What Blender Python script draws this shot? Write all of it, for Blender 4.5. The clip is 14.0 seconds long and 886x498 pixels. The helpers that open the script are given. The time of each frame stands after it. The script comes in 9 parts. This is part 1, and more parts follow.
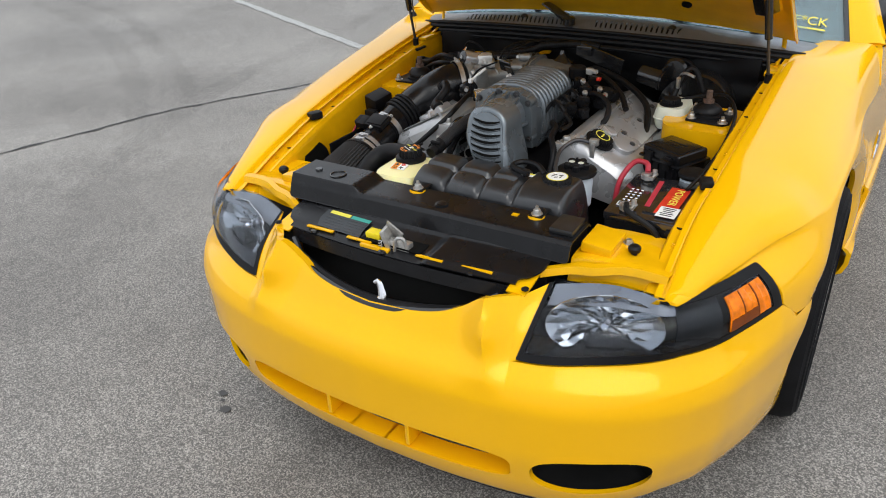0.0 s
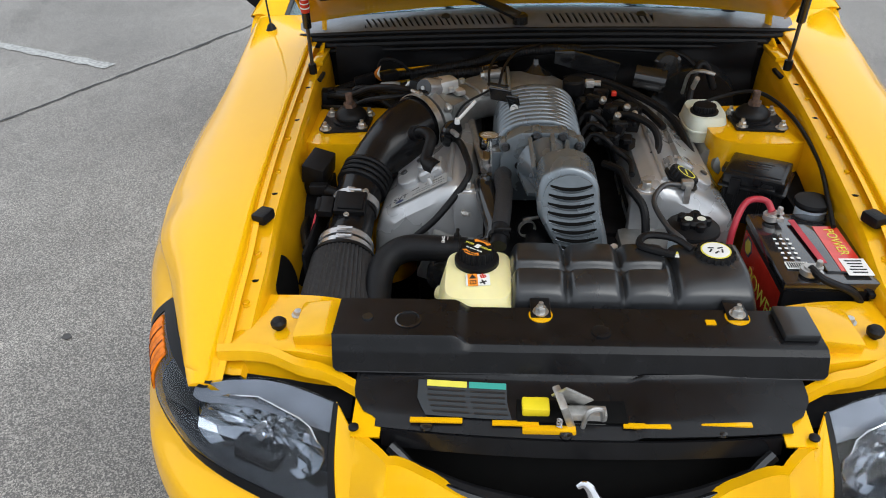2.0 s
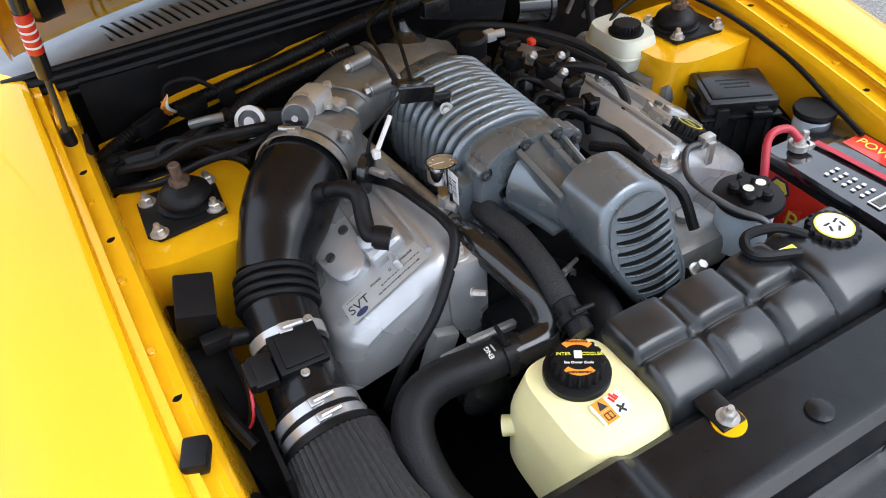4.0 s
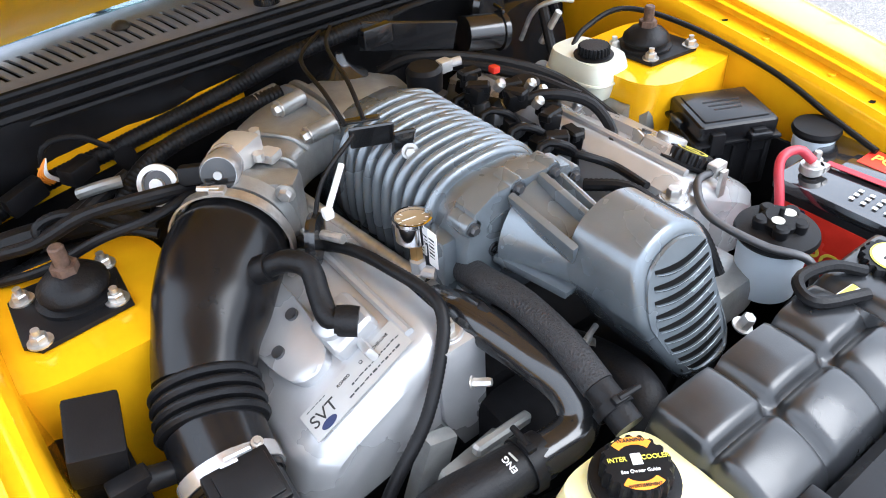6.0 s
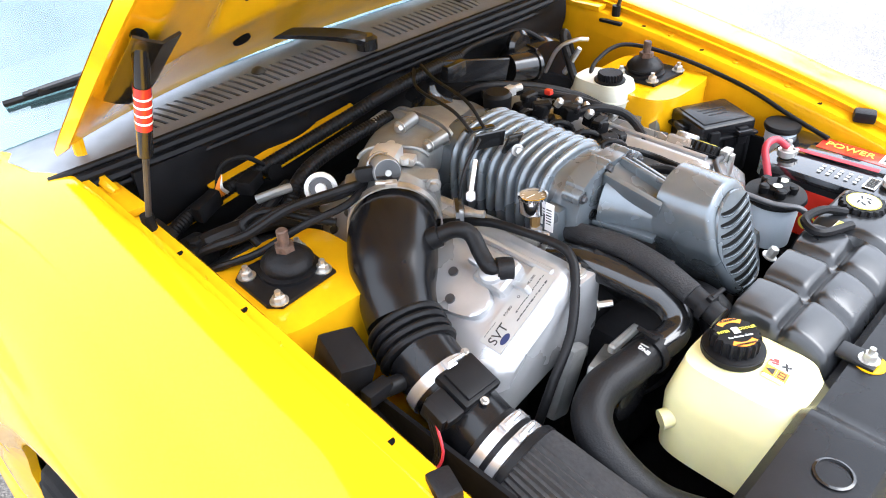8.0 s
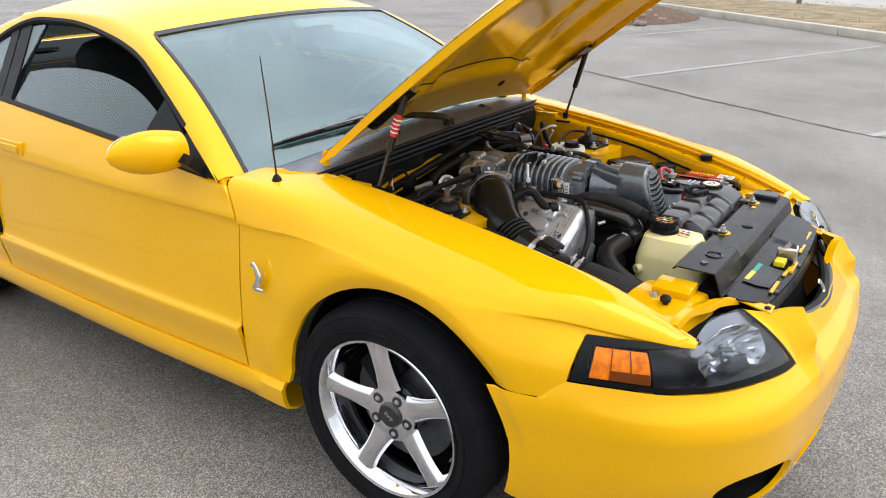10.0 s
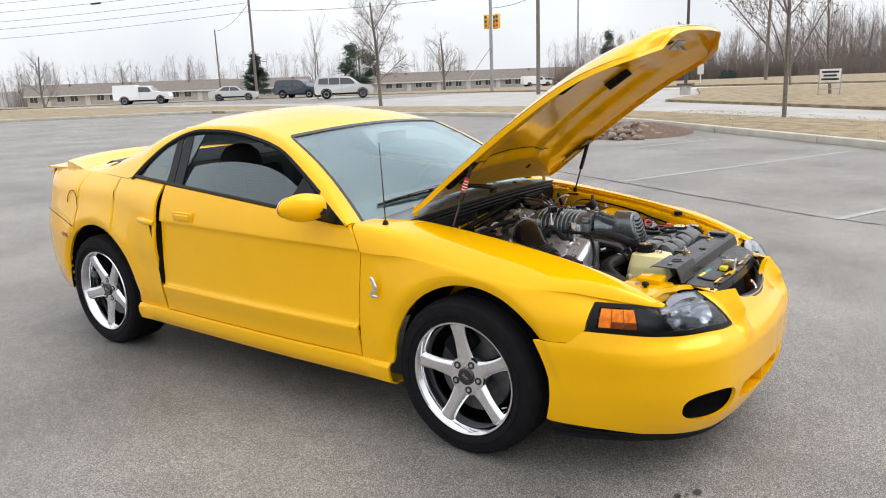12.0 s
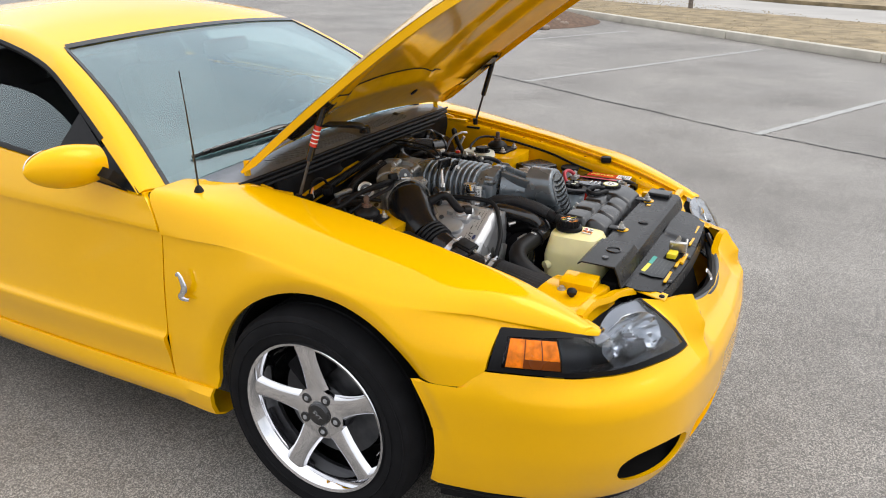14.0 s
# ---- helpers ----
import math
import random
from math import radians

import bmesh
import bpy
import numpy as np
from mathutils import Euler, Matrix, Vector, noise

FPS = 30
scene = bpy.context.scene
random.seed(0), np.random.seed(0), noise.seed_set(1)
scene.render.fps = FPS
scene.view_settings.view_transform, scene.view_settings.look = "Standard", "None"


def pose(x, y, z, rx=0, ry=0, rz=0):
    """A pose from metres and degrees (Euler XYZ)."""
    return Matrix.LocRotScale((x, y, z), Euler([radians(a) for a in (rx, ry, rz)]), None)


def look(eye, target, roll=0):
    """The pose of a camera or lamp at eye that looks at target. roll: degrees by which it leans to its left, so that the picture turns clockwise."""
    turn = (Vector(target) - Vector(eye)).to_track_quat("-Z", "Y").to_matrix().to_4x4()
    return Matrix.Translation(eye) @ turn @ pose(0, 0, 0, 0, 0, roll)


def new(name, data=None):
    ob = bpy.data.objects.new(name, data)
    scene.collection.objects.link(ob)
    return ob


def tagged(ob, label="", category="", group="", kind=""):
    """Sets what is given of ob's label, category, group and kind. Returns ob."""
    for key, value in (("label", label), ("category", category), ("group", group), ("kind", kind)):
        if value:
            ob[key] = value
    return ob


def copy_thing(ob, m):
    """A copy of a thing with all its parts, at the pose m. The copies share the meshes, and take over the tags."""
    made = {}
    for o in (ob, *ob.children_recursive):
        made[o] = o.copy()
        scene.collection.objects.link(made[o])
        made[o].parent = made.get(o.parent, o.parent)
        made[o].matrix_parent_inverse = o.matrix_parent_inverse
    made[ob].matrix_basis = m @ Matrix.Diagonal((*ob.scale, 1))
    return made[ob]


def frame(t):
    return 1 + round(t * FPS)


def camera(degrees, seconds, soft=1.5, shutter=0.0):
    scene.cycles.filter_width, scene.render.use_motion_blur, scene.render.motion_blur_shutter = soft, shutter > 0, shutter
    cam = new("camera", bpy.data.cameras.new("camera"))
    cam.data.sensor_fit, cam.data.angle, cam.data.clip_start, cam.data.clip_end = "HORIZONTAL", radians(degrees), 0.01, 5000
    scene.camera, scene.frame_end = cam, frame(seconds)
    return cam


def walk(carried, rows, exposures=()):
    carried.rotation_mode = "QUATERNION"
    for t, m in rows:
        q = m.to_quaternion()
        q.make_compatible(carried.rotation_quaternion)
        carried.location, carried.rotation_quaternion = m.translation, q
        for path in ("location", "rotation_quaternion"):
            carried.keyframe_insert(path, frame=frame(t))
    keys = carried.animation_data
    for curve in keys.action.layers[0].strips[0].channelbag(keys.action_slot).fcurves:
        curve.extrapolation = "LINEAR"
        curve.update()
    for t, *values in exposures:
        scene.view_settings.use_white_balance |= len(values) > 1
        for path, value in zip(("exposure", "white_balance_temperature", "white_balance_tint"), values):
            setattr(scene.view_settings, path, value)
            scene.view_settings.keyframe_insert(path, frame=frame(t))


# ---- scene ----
cam = camera(61.8, 14.0, 1.0)
PATH = [
    (0, (0.9003, -1.9561, 1.4941), (-0.0609, -0.4681, 0.5035), -3.0),
    (0.5, (0.6374, -1.9013, 1.4789), (-0.0893, -0.3483, 0.3918), -1.0),
    (1, (0.3441, -1.812, 1.5002), (-0.0507, -0.1271, 0.4385), 0.1),
    (1.5, (0.0822, -1.6881, 1.4951), (-0.204, -0.0053, 0.3979), -1.2),
    (2, (-0.135, -1.5592, 1.5144), (-0.2639, 0.1236, 0.3878), -2.0),
    (2.2, (-0.2081, -1.5095, 1.5175), (-0.2497, 0.1703, 0.3776), -1.4),
    (4.3, (-0.5278, -0.7777, 1.4291), (0.204, 0.4637, -0.001), -4.5),
    (4.5, (-0.5187, -0.734, 1.4078), (0.2598, 0.4566, -0.0396), -3.9),
    (5, (-0.5116, -0.6894, 1.3682), (0.3238, 0.5053, -0.0436), -4.4),
    (5.5, (-0.4923, -0.666, 1.3398), (0.3776, 0.5997, 0.0122), -5.0),
    (6, (-0.4963, -0.664, 1.3246), (0.408, 0.6261, 0.0457), -3.9),
    (6.5, (-0.5014, -0.663, 1.3276), (0.4293, 0.6271, 0.066), -3.8),
    (7, (-0.5329, -0.6701, 1.3408), (0.3877, 0.6382, 0.0904), -3.7),
    (7.5, (-0.6689, -0.6701, 1.3926), (0.2406, 0.6372, 0.133), -3.3),
    (8, (-0.9084, -0.6965, 1.4302), (0.2324, 0.4941, 0.2457), -2.8),
    (8.2, (-0.9876, -0.73, 1.4484), (0.1989, 0.4535, 0.3035), -3.4),
    (10.3, (-2.3294, -1.2324, 1.5053), (-0.7836, -0.1118, 0.8161), -1.5),
    (10.5, (-2.4533, -1.3501, 1.4829), (-0.9226, -0.1758, 0.8526), -1.7),
    (11, (-2.6877, -1.5166, 1.5043), (-1.1875, -0.2986, 0.8841), -2.3),
    (11.5, (-2.9313, -1.5653, 1.49), (-1.3723, -0.3707, 0.9765), -2.0),
    (12, (-3.1221, -1.5684, 1.5022), (-1.5316, -0.396, 1.0374), -2.1),
    (12.5, (-3.1465, -1.5643, 1.5103), (-1.5408, -0.4174, 1.0323), -2.1),
    (13, (-2.8674, -1.4831, 1.5103), (-1.2586, -0.3889, 0.9288), -2.8),
    (13.5, (-2.5984, -1.3867, 1.5347), (-0.9673, -0.4062, 0.8283), -0.4),
    (14, (-2.2218, -1.1279, 1.552), (-0.5714, -0.2316, 0.7816), 0.2),
]
walk(cam, [(t, look(eye, target, roll)) for t, eye, target, roll in PATH],
     [(0, 0.07, 6250, 8), (1.2, 0.06, 6100, 7), (2.2, 0.10, 6050, 7), (4.3, 0.84, 5740, 9), (5.0, 1.03, 5740, 9), (6.0, 1.62, 5700, 9), (7.0, 1.86, 5800, 9), (7.5, 1.90, 5850, 10), (8.2, 1.68, 5850, 10),
      (10.3, 0.35, 6400, 10), (14, 0.29, 6450, 10)])

# ---- world, sun, exposure ----
scene.view_settings.exposure = 0.0
SUN_EL, SUN_AZ = radians(52), radians(40)   # azimuth measured from -y towards +x
world = bpy.data.worlds.new("overcast_sky")
scene.world = world
world.use_nodes = True
wn, wl = world.node_tree.nodes, world.node_tree.links
wn.clear()
w_out = wn.new("ShaderNodeOutputWorld")
w_bg = wn.new("ShaderNodeBackground")
w_sky = wn.new("ShaderNodeTexSky")
w_sky.sky_type = "NISHITA"
w_sky.sun_disc = False
w_sky.sun_elevation = SUN_EL
w_sky.sun_rotation = math.pi - SUN_AZ
w_sky.dust_density = 4.0
w_scale = wn.new("ShaderNodeVectorMath")
w_scale.operation = "SCALE"
w_scale.inputs["Scale"].default_value = 0.10
w_geo = wn.new("ShaderNodeTexCoord")
w_noise = wn.new("ShaderNodeTexNoise")
w_noise.inputs["Scale"].default_value = 2.2
w_noise.inputs["Detail"].default_value = 5
w_ramp = wn.new("ShaderNodeValToRGB")
w_ramp.color_ramp.elements[0].position = 0.3
w_ramp.color_ramp.elements[0].color = (0.72, 0.75, 0.80, 1)
w_ramp.color_ramp.elements[1].position = 0.75
w_ramp.color_ramp.elements[1].color = (1.16, 1.16, 1.17, 1)
w_mix = wn.new("ShaderNodeMix")
w_mix.data_type = "RGBA"
w_mix.inputs[0].default_value = 0.85
wl.new(w_sky.outputs[0], w_scale.inputs[0])
wl.new(w_geo.outputs["Generated"], w_noise.inputs["Vector"])
wl.new(w_noise.outputs["Fac"], w_ramp.inputs[0])
wl.new(w_scale.outputs[0], w_mix.inputs[6])
w_sep = wn.new("ShaderNodeSeparateXYZ")
w_rise = wn.new("ShaderNodeMapRange")
w_rise.inputs["From Min"].default_value, w_rise.inputs["From Max"].default_value = 0.0, 0.9
w_rise.inputs["To Min"].default_value, w_rise.inputs["To Max"].default_value = 0.80, 1.42
w_over = wn.new("ShaderNodeVectorMath")
w_over.operation = "SCALE"
wl.new(w_geo.outputs["Generated"], w_sep.inputs[0])
wl.new(w_sep.outputs[2], w_rise.inputs[0])
wl.new(w_ramp.outputs[0], w_over.inputs[0])
wl.new(w_rise.outputs[0], w_over.inputs["Scale"])
wl.new(w_over.outputs[0], w_mix.inputs[7])
wl.new(w_mix.outputs[2], w_bg.inputs["Color"])
w_bg.inputs["Strength"].default_value = 1.15
wl.new(w_bg.outputs[0], w_out.inputs[0])

sun = new("sun", bpy.data.lights.new("sun", "SUN"))
sun.data.energy, sun.data.angle, sun.data.color = 1.1, radians(40), (1.0, 0.96, 0.9)
sun.matrix_world = look((8 * math.sin(SUN_AZ) * math.cos(SUN_EL), -8 * math.cos(SUN_AZ) * math.cos(SUN_EL), 8 * math.sin(SUN_EL)), (0, 0, 0))


# ---- materials ----
def mat(name, color, rough=0.5, metal=0.0, vary=0.12, scale=30.0, bump=0.0, bump_scale=200.0, coat=0.0, spec=0.5, rough_vary=0.1, **more):
    """A surface with a base colour, stains at one scale and grain at another."""
    m = bpy.data.materials.new(name)
    m.use_nodes = True
    n, l = m.node_tree.nodes, m.node_tree.links
    b = n["Principled BSDF"]
    b.inputs["Metallic"].default_value = metal
    b.inputs["Specular IOR Level"].default_value = spec
    b.inputs["Coat Weight"].default_value = coat
    b.inputs["Coat Roughness"].default_value = 0.03
    tc = n.new("ShaderNodeTexCoord")
    n1 = n.new("ShaderNodeTexNoise")
    n1.inputs["Scale"].default_value, n1.inputs["Detail"].default_value = scale, 6
    l.new(tc.outputs["Object"], n1.inputs["Vector"])
    ramp = n.new("ShaderNodeValToRGB")
    lo = [max(0, c * (1 - vary)) for c in color]
    hi = [min(1, c * (1 + vary)) for c in color]
    ramp.color_ramp.elements[0].position, ramp.color_ramp.elements[1].position = 0.3, 0.7
    ramp.color_ramp.elements[0].color, ramp.color_ramp.elements[1].color = (*lo, 1), (*hi, 1)
    l.new(n1.outputs["Fac"], ramp.inputs[0])
    l.new(ramp.outputs[0], b.inputs["Base Color"])
    mr = n.new("ShaderNodeMapRange")
    mr.inputs["To Min"].default_value, mr.inputs["To Max"].default_value = max(0.01, rough - rough_vary), min(1, rough + rough_vary)
    n2 = n.new("ShaderNodeTexNoise")
    n2.inputs["Scale"].default_value, n2.inputs["Detail"].default_value = scale * 0.37, 4
    l.new(tc.outputs["Object"], n2.inputs["Vector"])
    l.new(n2.outputs["Fac"], mr.inputs[0])
    l.new(mr.outputs[0], b.inputs["Roughness"])
    if bump:
        n3 = n.new("ShaderNodeTexNoise")
        n3.inputs["Scale"].default_value, n3.inputs["Detail"].default_value = bump_scale, 3
        l.new(tc.outputs["Object"], n3.inputs["Vector"])
        bp = n.new("ShaderNodeBump")
        bp.inputs["Strength"].default_value, bp.inputs["Distance"].default_value = bump, 0.002
        l.new(n3.outputs["Fac"], bp.inputs["Height"])
        l.new(bp.outputs[0], b.inputs["Normal"])
    for key, value in more.items():
        b.inputs[key.replace("_", " ")].default_value = value
    return m


def glass(name, color, alpha, rough=0.02, shine=(1, 1, 1)):
    """A tinted pane: part clear, part glossy."""
    m = bpy.data.materials.new(name)
    m.use_nodes = True
    n, l = m.node_tree.nodes, m.node_tree.links
    n.clear()
    out = n.new("ShaderNodeOutputMaterial")
    tr = n.new("ShaderNodeBsdfTransparent")
    tr.inputs[0].default_value = (*color, 1)
    gl = n.new("ShaderNodeBsdfGlossy")
    gl.inputs["Roughness"].default_value = rough
    gl.inputs["Color"].default_value = (*shine, 1)
    fr = n.new("ShaderNodeLayerWeight")
    fr.inputs["Blend"].default_value = 0.5
    steep = n.new("ShaderNodeMath")
    steep.operation = "POWER"
    steep.inputs[1].default_value = 4.0
    add = n.new("ShaderNodeMath")
    add.operation = "MULTIPLY_ADD"
    add.use_clamp = True
    add.inputs[1].default_value = 0.9
    add.inputs[2].default_value = 0.04 + alpha
    mx = n.new("ShaderNodeMixShader")
    l.new(fr.outputs["Facing"], steep.inputs[0])
    l.new(steep.outputs[0], add.inputs[0])
    l.new(add.outputs[0], mx.inputs[0])
    l.new(tr.outputs[0], mx.inputs[1])
    l.new(gl.outputs[0], mx.inputs[2])
    l.new(mx.outputs[0], out.inputs[0])
    return m


YELLOW = mat("yellow_paint", (0.87, 0.455, 0.0006), 0.12, coat=0.35, vary=0.015, scale=6, rough_vary=0.02, spec=0.8, Specular_Tint=(1.0, 0.62, 0.05, 1), Coat_Roughness=0.02)
YELLOW_BAY = mat("yellow_bay_paint", (0.80, 0.42, 0.001), 0.12, coat=0.2, spec=0.8, rough_vary=0.05, vary=0.08, scale=14, bump=0.05, bump_scale=60, Specular_Tint=(1.0, 0.7, 0.15, 1))
YELLOW_TAB = mat("yellow_plastic", (0.78, 0.62, 0.01), 0.45)
PLASTIC = mat("black_plastic", (0.008, 0.008, 0.009), 0.42, vary=0.25, spec=0.15, bump=0.10, bump_scale=500)
SHIELD = mat("semi_gloss_shield", (0.007, 0.007, 0.008), 0.28, coat=0.06, spec=0.26, vary=0.25, bump=0.06, bump_scale=400, Coat_Roughness=0.18)
BATTERY_LID = mat("glossy_battery_plastic", (0.016, 0.016, 0.018), 0.16, coat=0.8, spec=0.6, vary=0.2, Coat_IOR=1.7)
PLASTIC_GREY = mat("weathered_plastic", (0.016, 0.017, 0.019), 0.30, coat=0.35, vary=0.25, scale=30, spec=0.5, rough_vary=0.10, bump=0.06, bump_scale=600, Coat_Roughness=0.17)
GLOSS_BLACK = mat("gloss_black", (0.012, 0.012, 0.013), 0.2, coat=0.4)
RUBBER = mat("rubber", (0.007, 0.007, 0.008), 0.46, vary=0.3, spec=0.20, bump=0.3, bump_scale=300)
SATIN = mat("satin_black_plastic", (0.007, 0.007, 0.008), 0.24, vary=0.2, spec=0.30, bump=0.03, bump_scale=500)
# near-black for inner parts; in panel and lamp gaps it stands for shade
DARK = mat("bay_black_and_gap_shade", (0.006, 0.006, 0.007), 0.75, vary=0.4, spec=0.1, bump=0.5, bump_scale=60)
TYRE = mat("tyre_rubber", (0.007, 0.007, 0.008), 0.75, spec=0.14, vary=0.25, scale=18, bump=0.3, bump_scale=250)
CHROME = mat("chrome", (0.76, 0.76, 0.78), 0.05, metal=1.0, vary=0.04, rough_vary=0.05)
STEEL = mat("bright_steel", (0.48, 0.48, 0.49), 0.25, metal=0.6, vary=0.1, bump=0.1)
ZINC = mat("zinc_bolt", (0.50, 0.49, 0.47), 0.38, metal=0.8, vary=0.2, scale=80)
RUST = mat("rusty_steel", (0.13, 0.085, 0.065), 0.65, metal=0.5, vary=0.4, scale=120, bump=0.4)
CAST = mat("cast_aluminium", (0.29, 0.295, 0.29), 0.38, metal=0.55, vary=0.15, scale=40, bump=0.2, bump_scale=350)
BLOWER = mat("blower_grey_paint", (0.165, 0.188, 0.208), 0.27, metal=0.5, vary=0.12, scale=25, bump=0.07, bump_scale=400, coat=0.3, Coat_Roughness=0.10)
SILVER = mat("silver_valve_cover", (0.42, 0.425, 0.435), 0.28, metal=0.45, vary=0.08, scale=20, bump=0.05, bump_scale=500, coat=0.4, Coat_Roughness=0.08)
BOTTLE = mat("aged_translucent_plastic", (0.83, 0.76, 0.40), 0.42, vary=0.08, scale=12, Subsurface_Weight=0.35, Subsurface_Radius=(0.03, 0.025, 0.01))
BOTTLE_WHITE = mat("milky_plastic", (0.64, 0.66, 0.56), 0.4, vary=0.10, scale=12, Subsurface_Weight=0.3, Subsurface_Radius=(0.02, 0.02, 0.015))
BOTTLE_BLUE = mat("bluish_milky_plastic", (0.60, 0.68, 0.76), 0.4, vary=0.06, scale=12)
PLAQUE = mat("silver_plaque", (0.42, 0.425, 0.42), 0.40, metal=0.35, vary=0.06)
ALLOY = mat("dull_alloy", (0.66, 0.65, 0.63), 0.30, metal=0.5, vary=0.1)
FILTER = mat("filter_cloth", (0.022, 0.021, 0.022), 0.85, vary=0.3, scale=150, bump=0.5, bump_scale=600)
BRAID = mat("braided_sleeve", (0.022, 0.022, 0.024), 0.55, vary=0.5, scale=420, bump=1.0, bump_scale=420, spec=0.3)
BRASS = mat("brass", (0.48, 0.30, 0.12), 0.35, metal=1.0, vary=0.2)
RED = mat("red_plastic", (0.62, 0.035, 0.02), 0.25, coat=0.6)
RED_WIRE = mat("red_insulation", (0.45, 0.03, 0.05), 0.45)
ORANGE = mat("orange_label", (0.85, 0.28, 0.02), 0.5, vary=0.03)
WHITE = mat("white_label", (0.80, 0.80, 0.78), 0.5, vary=0.04)
LABEL_YELLOW = mat("label_yellow", (0.75, 0.68, 0.08), 0.5, vary=0.03)
LABEL_GREEN = mat("label_green", (0.05, 0.33, 0.27), 0.5, vary=0.03)
LABEL_BLUE = mat("label_blue", (0.012, 0.022, 0.085), 0.45, vary=0.03)
LABEL_DARK = mat("label_dark", (0.03, 0.035, 0.04), 0.5, vary=0.1)
INK = mat("black_print", (0.02, 0.02, 0.02), 0.6)
BLUE_PART = mat("blue_injector", (0.03, 0.06, 0.25), 0.4)
COWL = mat("cowl_plastic", (0.15, 0.158, 0.175), 0.42, coat=0.1, vary=0.12, bump=0.2, bump_scale=600)
LENS = glass("lamp_lens", (0.80, 0.82, 0.85), -0.03)
LENS_EDGE = mat("lens_edge_black", (0.006, 0.006, 0.007), 0.35, spec=0.15)
GAUGE_GLASS = glass("gauge_glass", (0.9, 0.85, 0.75), 0.02)
WINDSHIELD = glass("windshield_glass", (0.66, 0.78, 0.78), 0.115, shine=(0.84, 0.95, 0.98))
REAR_GLASS = glass("rear_glass", (0.16, 0.20, 0.21), 0.03, shine=(0.9, 0.97, 1.0))
SIDE_GLASS = glass("side_glass", (0.55, 0.64, 0.65), 0.03, shine=(0.9, 0.97, 1.0))
AMBER = mat("amber_reflector", (0.72, 0.17, 0.002), 0.25, vary=0.35, scale=45, spec=0.25, bump=0.3, bump_scale=120)
LAMP_GREY = mat("lamp_bezel", (0.30, 0.31, 0.335), 0.30, metal=0.25)
AMBER_DARK = mat("smoked_amber", (0.16, 0.035, 0.002), 0.25, spec=0.25)
SEAT_DARK = mat("black_upholstery", (0.012, 0.012, 0.014), 0.75, vary=0.2, bump=0.3, spec=0.2)
REAR_CLOTH = mat("grey_rear_trim", (0.10, 0.115, 0.125), 0.8, vary=0.15, bump=0.3, spec=0.2)
INTERIOR = mat("dark_upholstery", (0.045, 0.048, 0.053), 0.7, vary=0.2, bump=0.3)
MARKER = mat("red_marker", (0.30, 0.04, 0.02), 0.3, coat=0.5)
ROTOR = mat("dark_brake_steel", (0.10, 0.10, 0.105), 0.5, metal=0.8, vary=0.2)
REFLECTOR = mat("bright_reflector", (0.50, 0.51, 0.52), 0.12, metal=0.95, vary=0.03, rough_vary=0.04)
LAMP_DARK = mat("smoked_bezel", (0.014, 0.015, 0.017), 0.30, vary=0.1, spec=0.25)
MESH = mat("grille_mesh", (0.005, 0.005, 0.005), 0.7, spec=0.08)


# ---- building tools ----
def spl(xs, ys):
    """A smooth curve through a few knots that does not overshoot."""
    xs, ys = np.array(xs, float), np.array(ys, float)
    h, d = np.diff(xs), np.diff(ys) / np.diff(xs)
    m = np.zeros(len(xs))
    m[0], m[-1] = d[0], d[-1]
    for i in range(1, len(xs) - 1):
        if d[i - 1] * d[i] > 0:
            w1, w2 = 2 * h[i] + h[i - 1], h[i] + 2 * h[i - 1]
            m[i] = (w1 + w2) / (w1 / d[i - 1] + w2 / d[i])

    def f(x):
        x = min(max(x, xs[0]), xs[-1])
        i = min(max(int(np.searchsorted(xs, x)) - 1, 0), len(h) - 1)
        t = (x - xs[i]) / h[i]
        return float((2 * t**3 - 3 * t**2 + 1) * ys[i] + (t**3 - 2 * t**2 + t) * h[i] * m[i] + (-2 * t**3 + 3 * t**2) * ys[i + 1] + (t**3 - t**2) * h[i] * m[i + 1])
    return f


def path3(points, n):
    """n + 1 points evenly along a smooth curve through the given points."""
    p = [Vector(q) for q in points]
    if len(p) == 2:
        return [p[0].lerp(p[1], i / n) for i in range(n + 1)]
    ext = [2 * p[0] - p[1], *p, 2 * p[-1] - p[-2]]
    fine = []
    for i in range(len(p) - 1):
        a, b, c, d = ext[i:i + 4]
        for k in range(12):
            t = k / 12
            fine.append(0.5 * (2 * b + (c - a) * t + (2 * a - 5 * b + 4 * c - d) * t * t + (3 * b - a - 3 * c + d) * t**3))
    fine.append(p[-1])
    acc = [0.0]
    for i in range(1, len(fine)):
        acc.append(acc[-1] + (fine[i] - fine[i - 1]).length)
    out, j = [], 0
    for i in range(n + 1):
        s = acc[-1] * i / n
        while j < len(acc) - 2 and acc[j + 1] < s:
            j += 1
        out.append(fine[j].lerp(fine[j + 1], min(1, (s - acc[j]) / max(1e-9, acc[j + 1] - acc[j]))))
    return out


def link(name, bm, material, parent=None, label="", smooth=True, angle=35):
    """One mesh object from a bmesh, smooth but for its sharp edges."""
    bmesh.ops.recalc_face_normals(bm, faces=bm.faces)
    if smooth:
        for f in bm.faces:
            f.smooth = True
        for e in bm.edges:
            if len(e.link_faces) == 2 and e.calc_face_angle(0) > radians(angle):
                e.smooth = False
    me = bpy.data.meshes.new(name)
    bm.to_mesh(me)
    bm.free()
    for m in material if isinstance(material, (list, tuple)) else [material]:
        me.materials.append(m)
    ob = new(name, me)
    if parent:
        ob.parent = parent
    if label:
        ob["label"] = label
    return ob


def part(name, bm, material, parent, label="", smooth=True, angle=35):
    return link(name, bm, material, parent, label, smooth, angle)


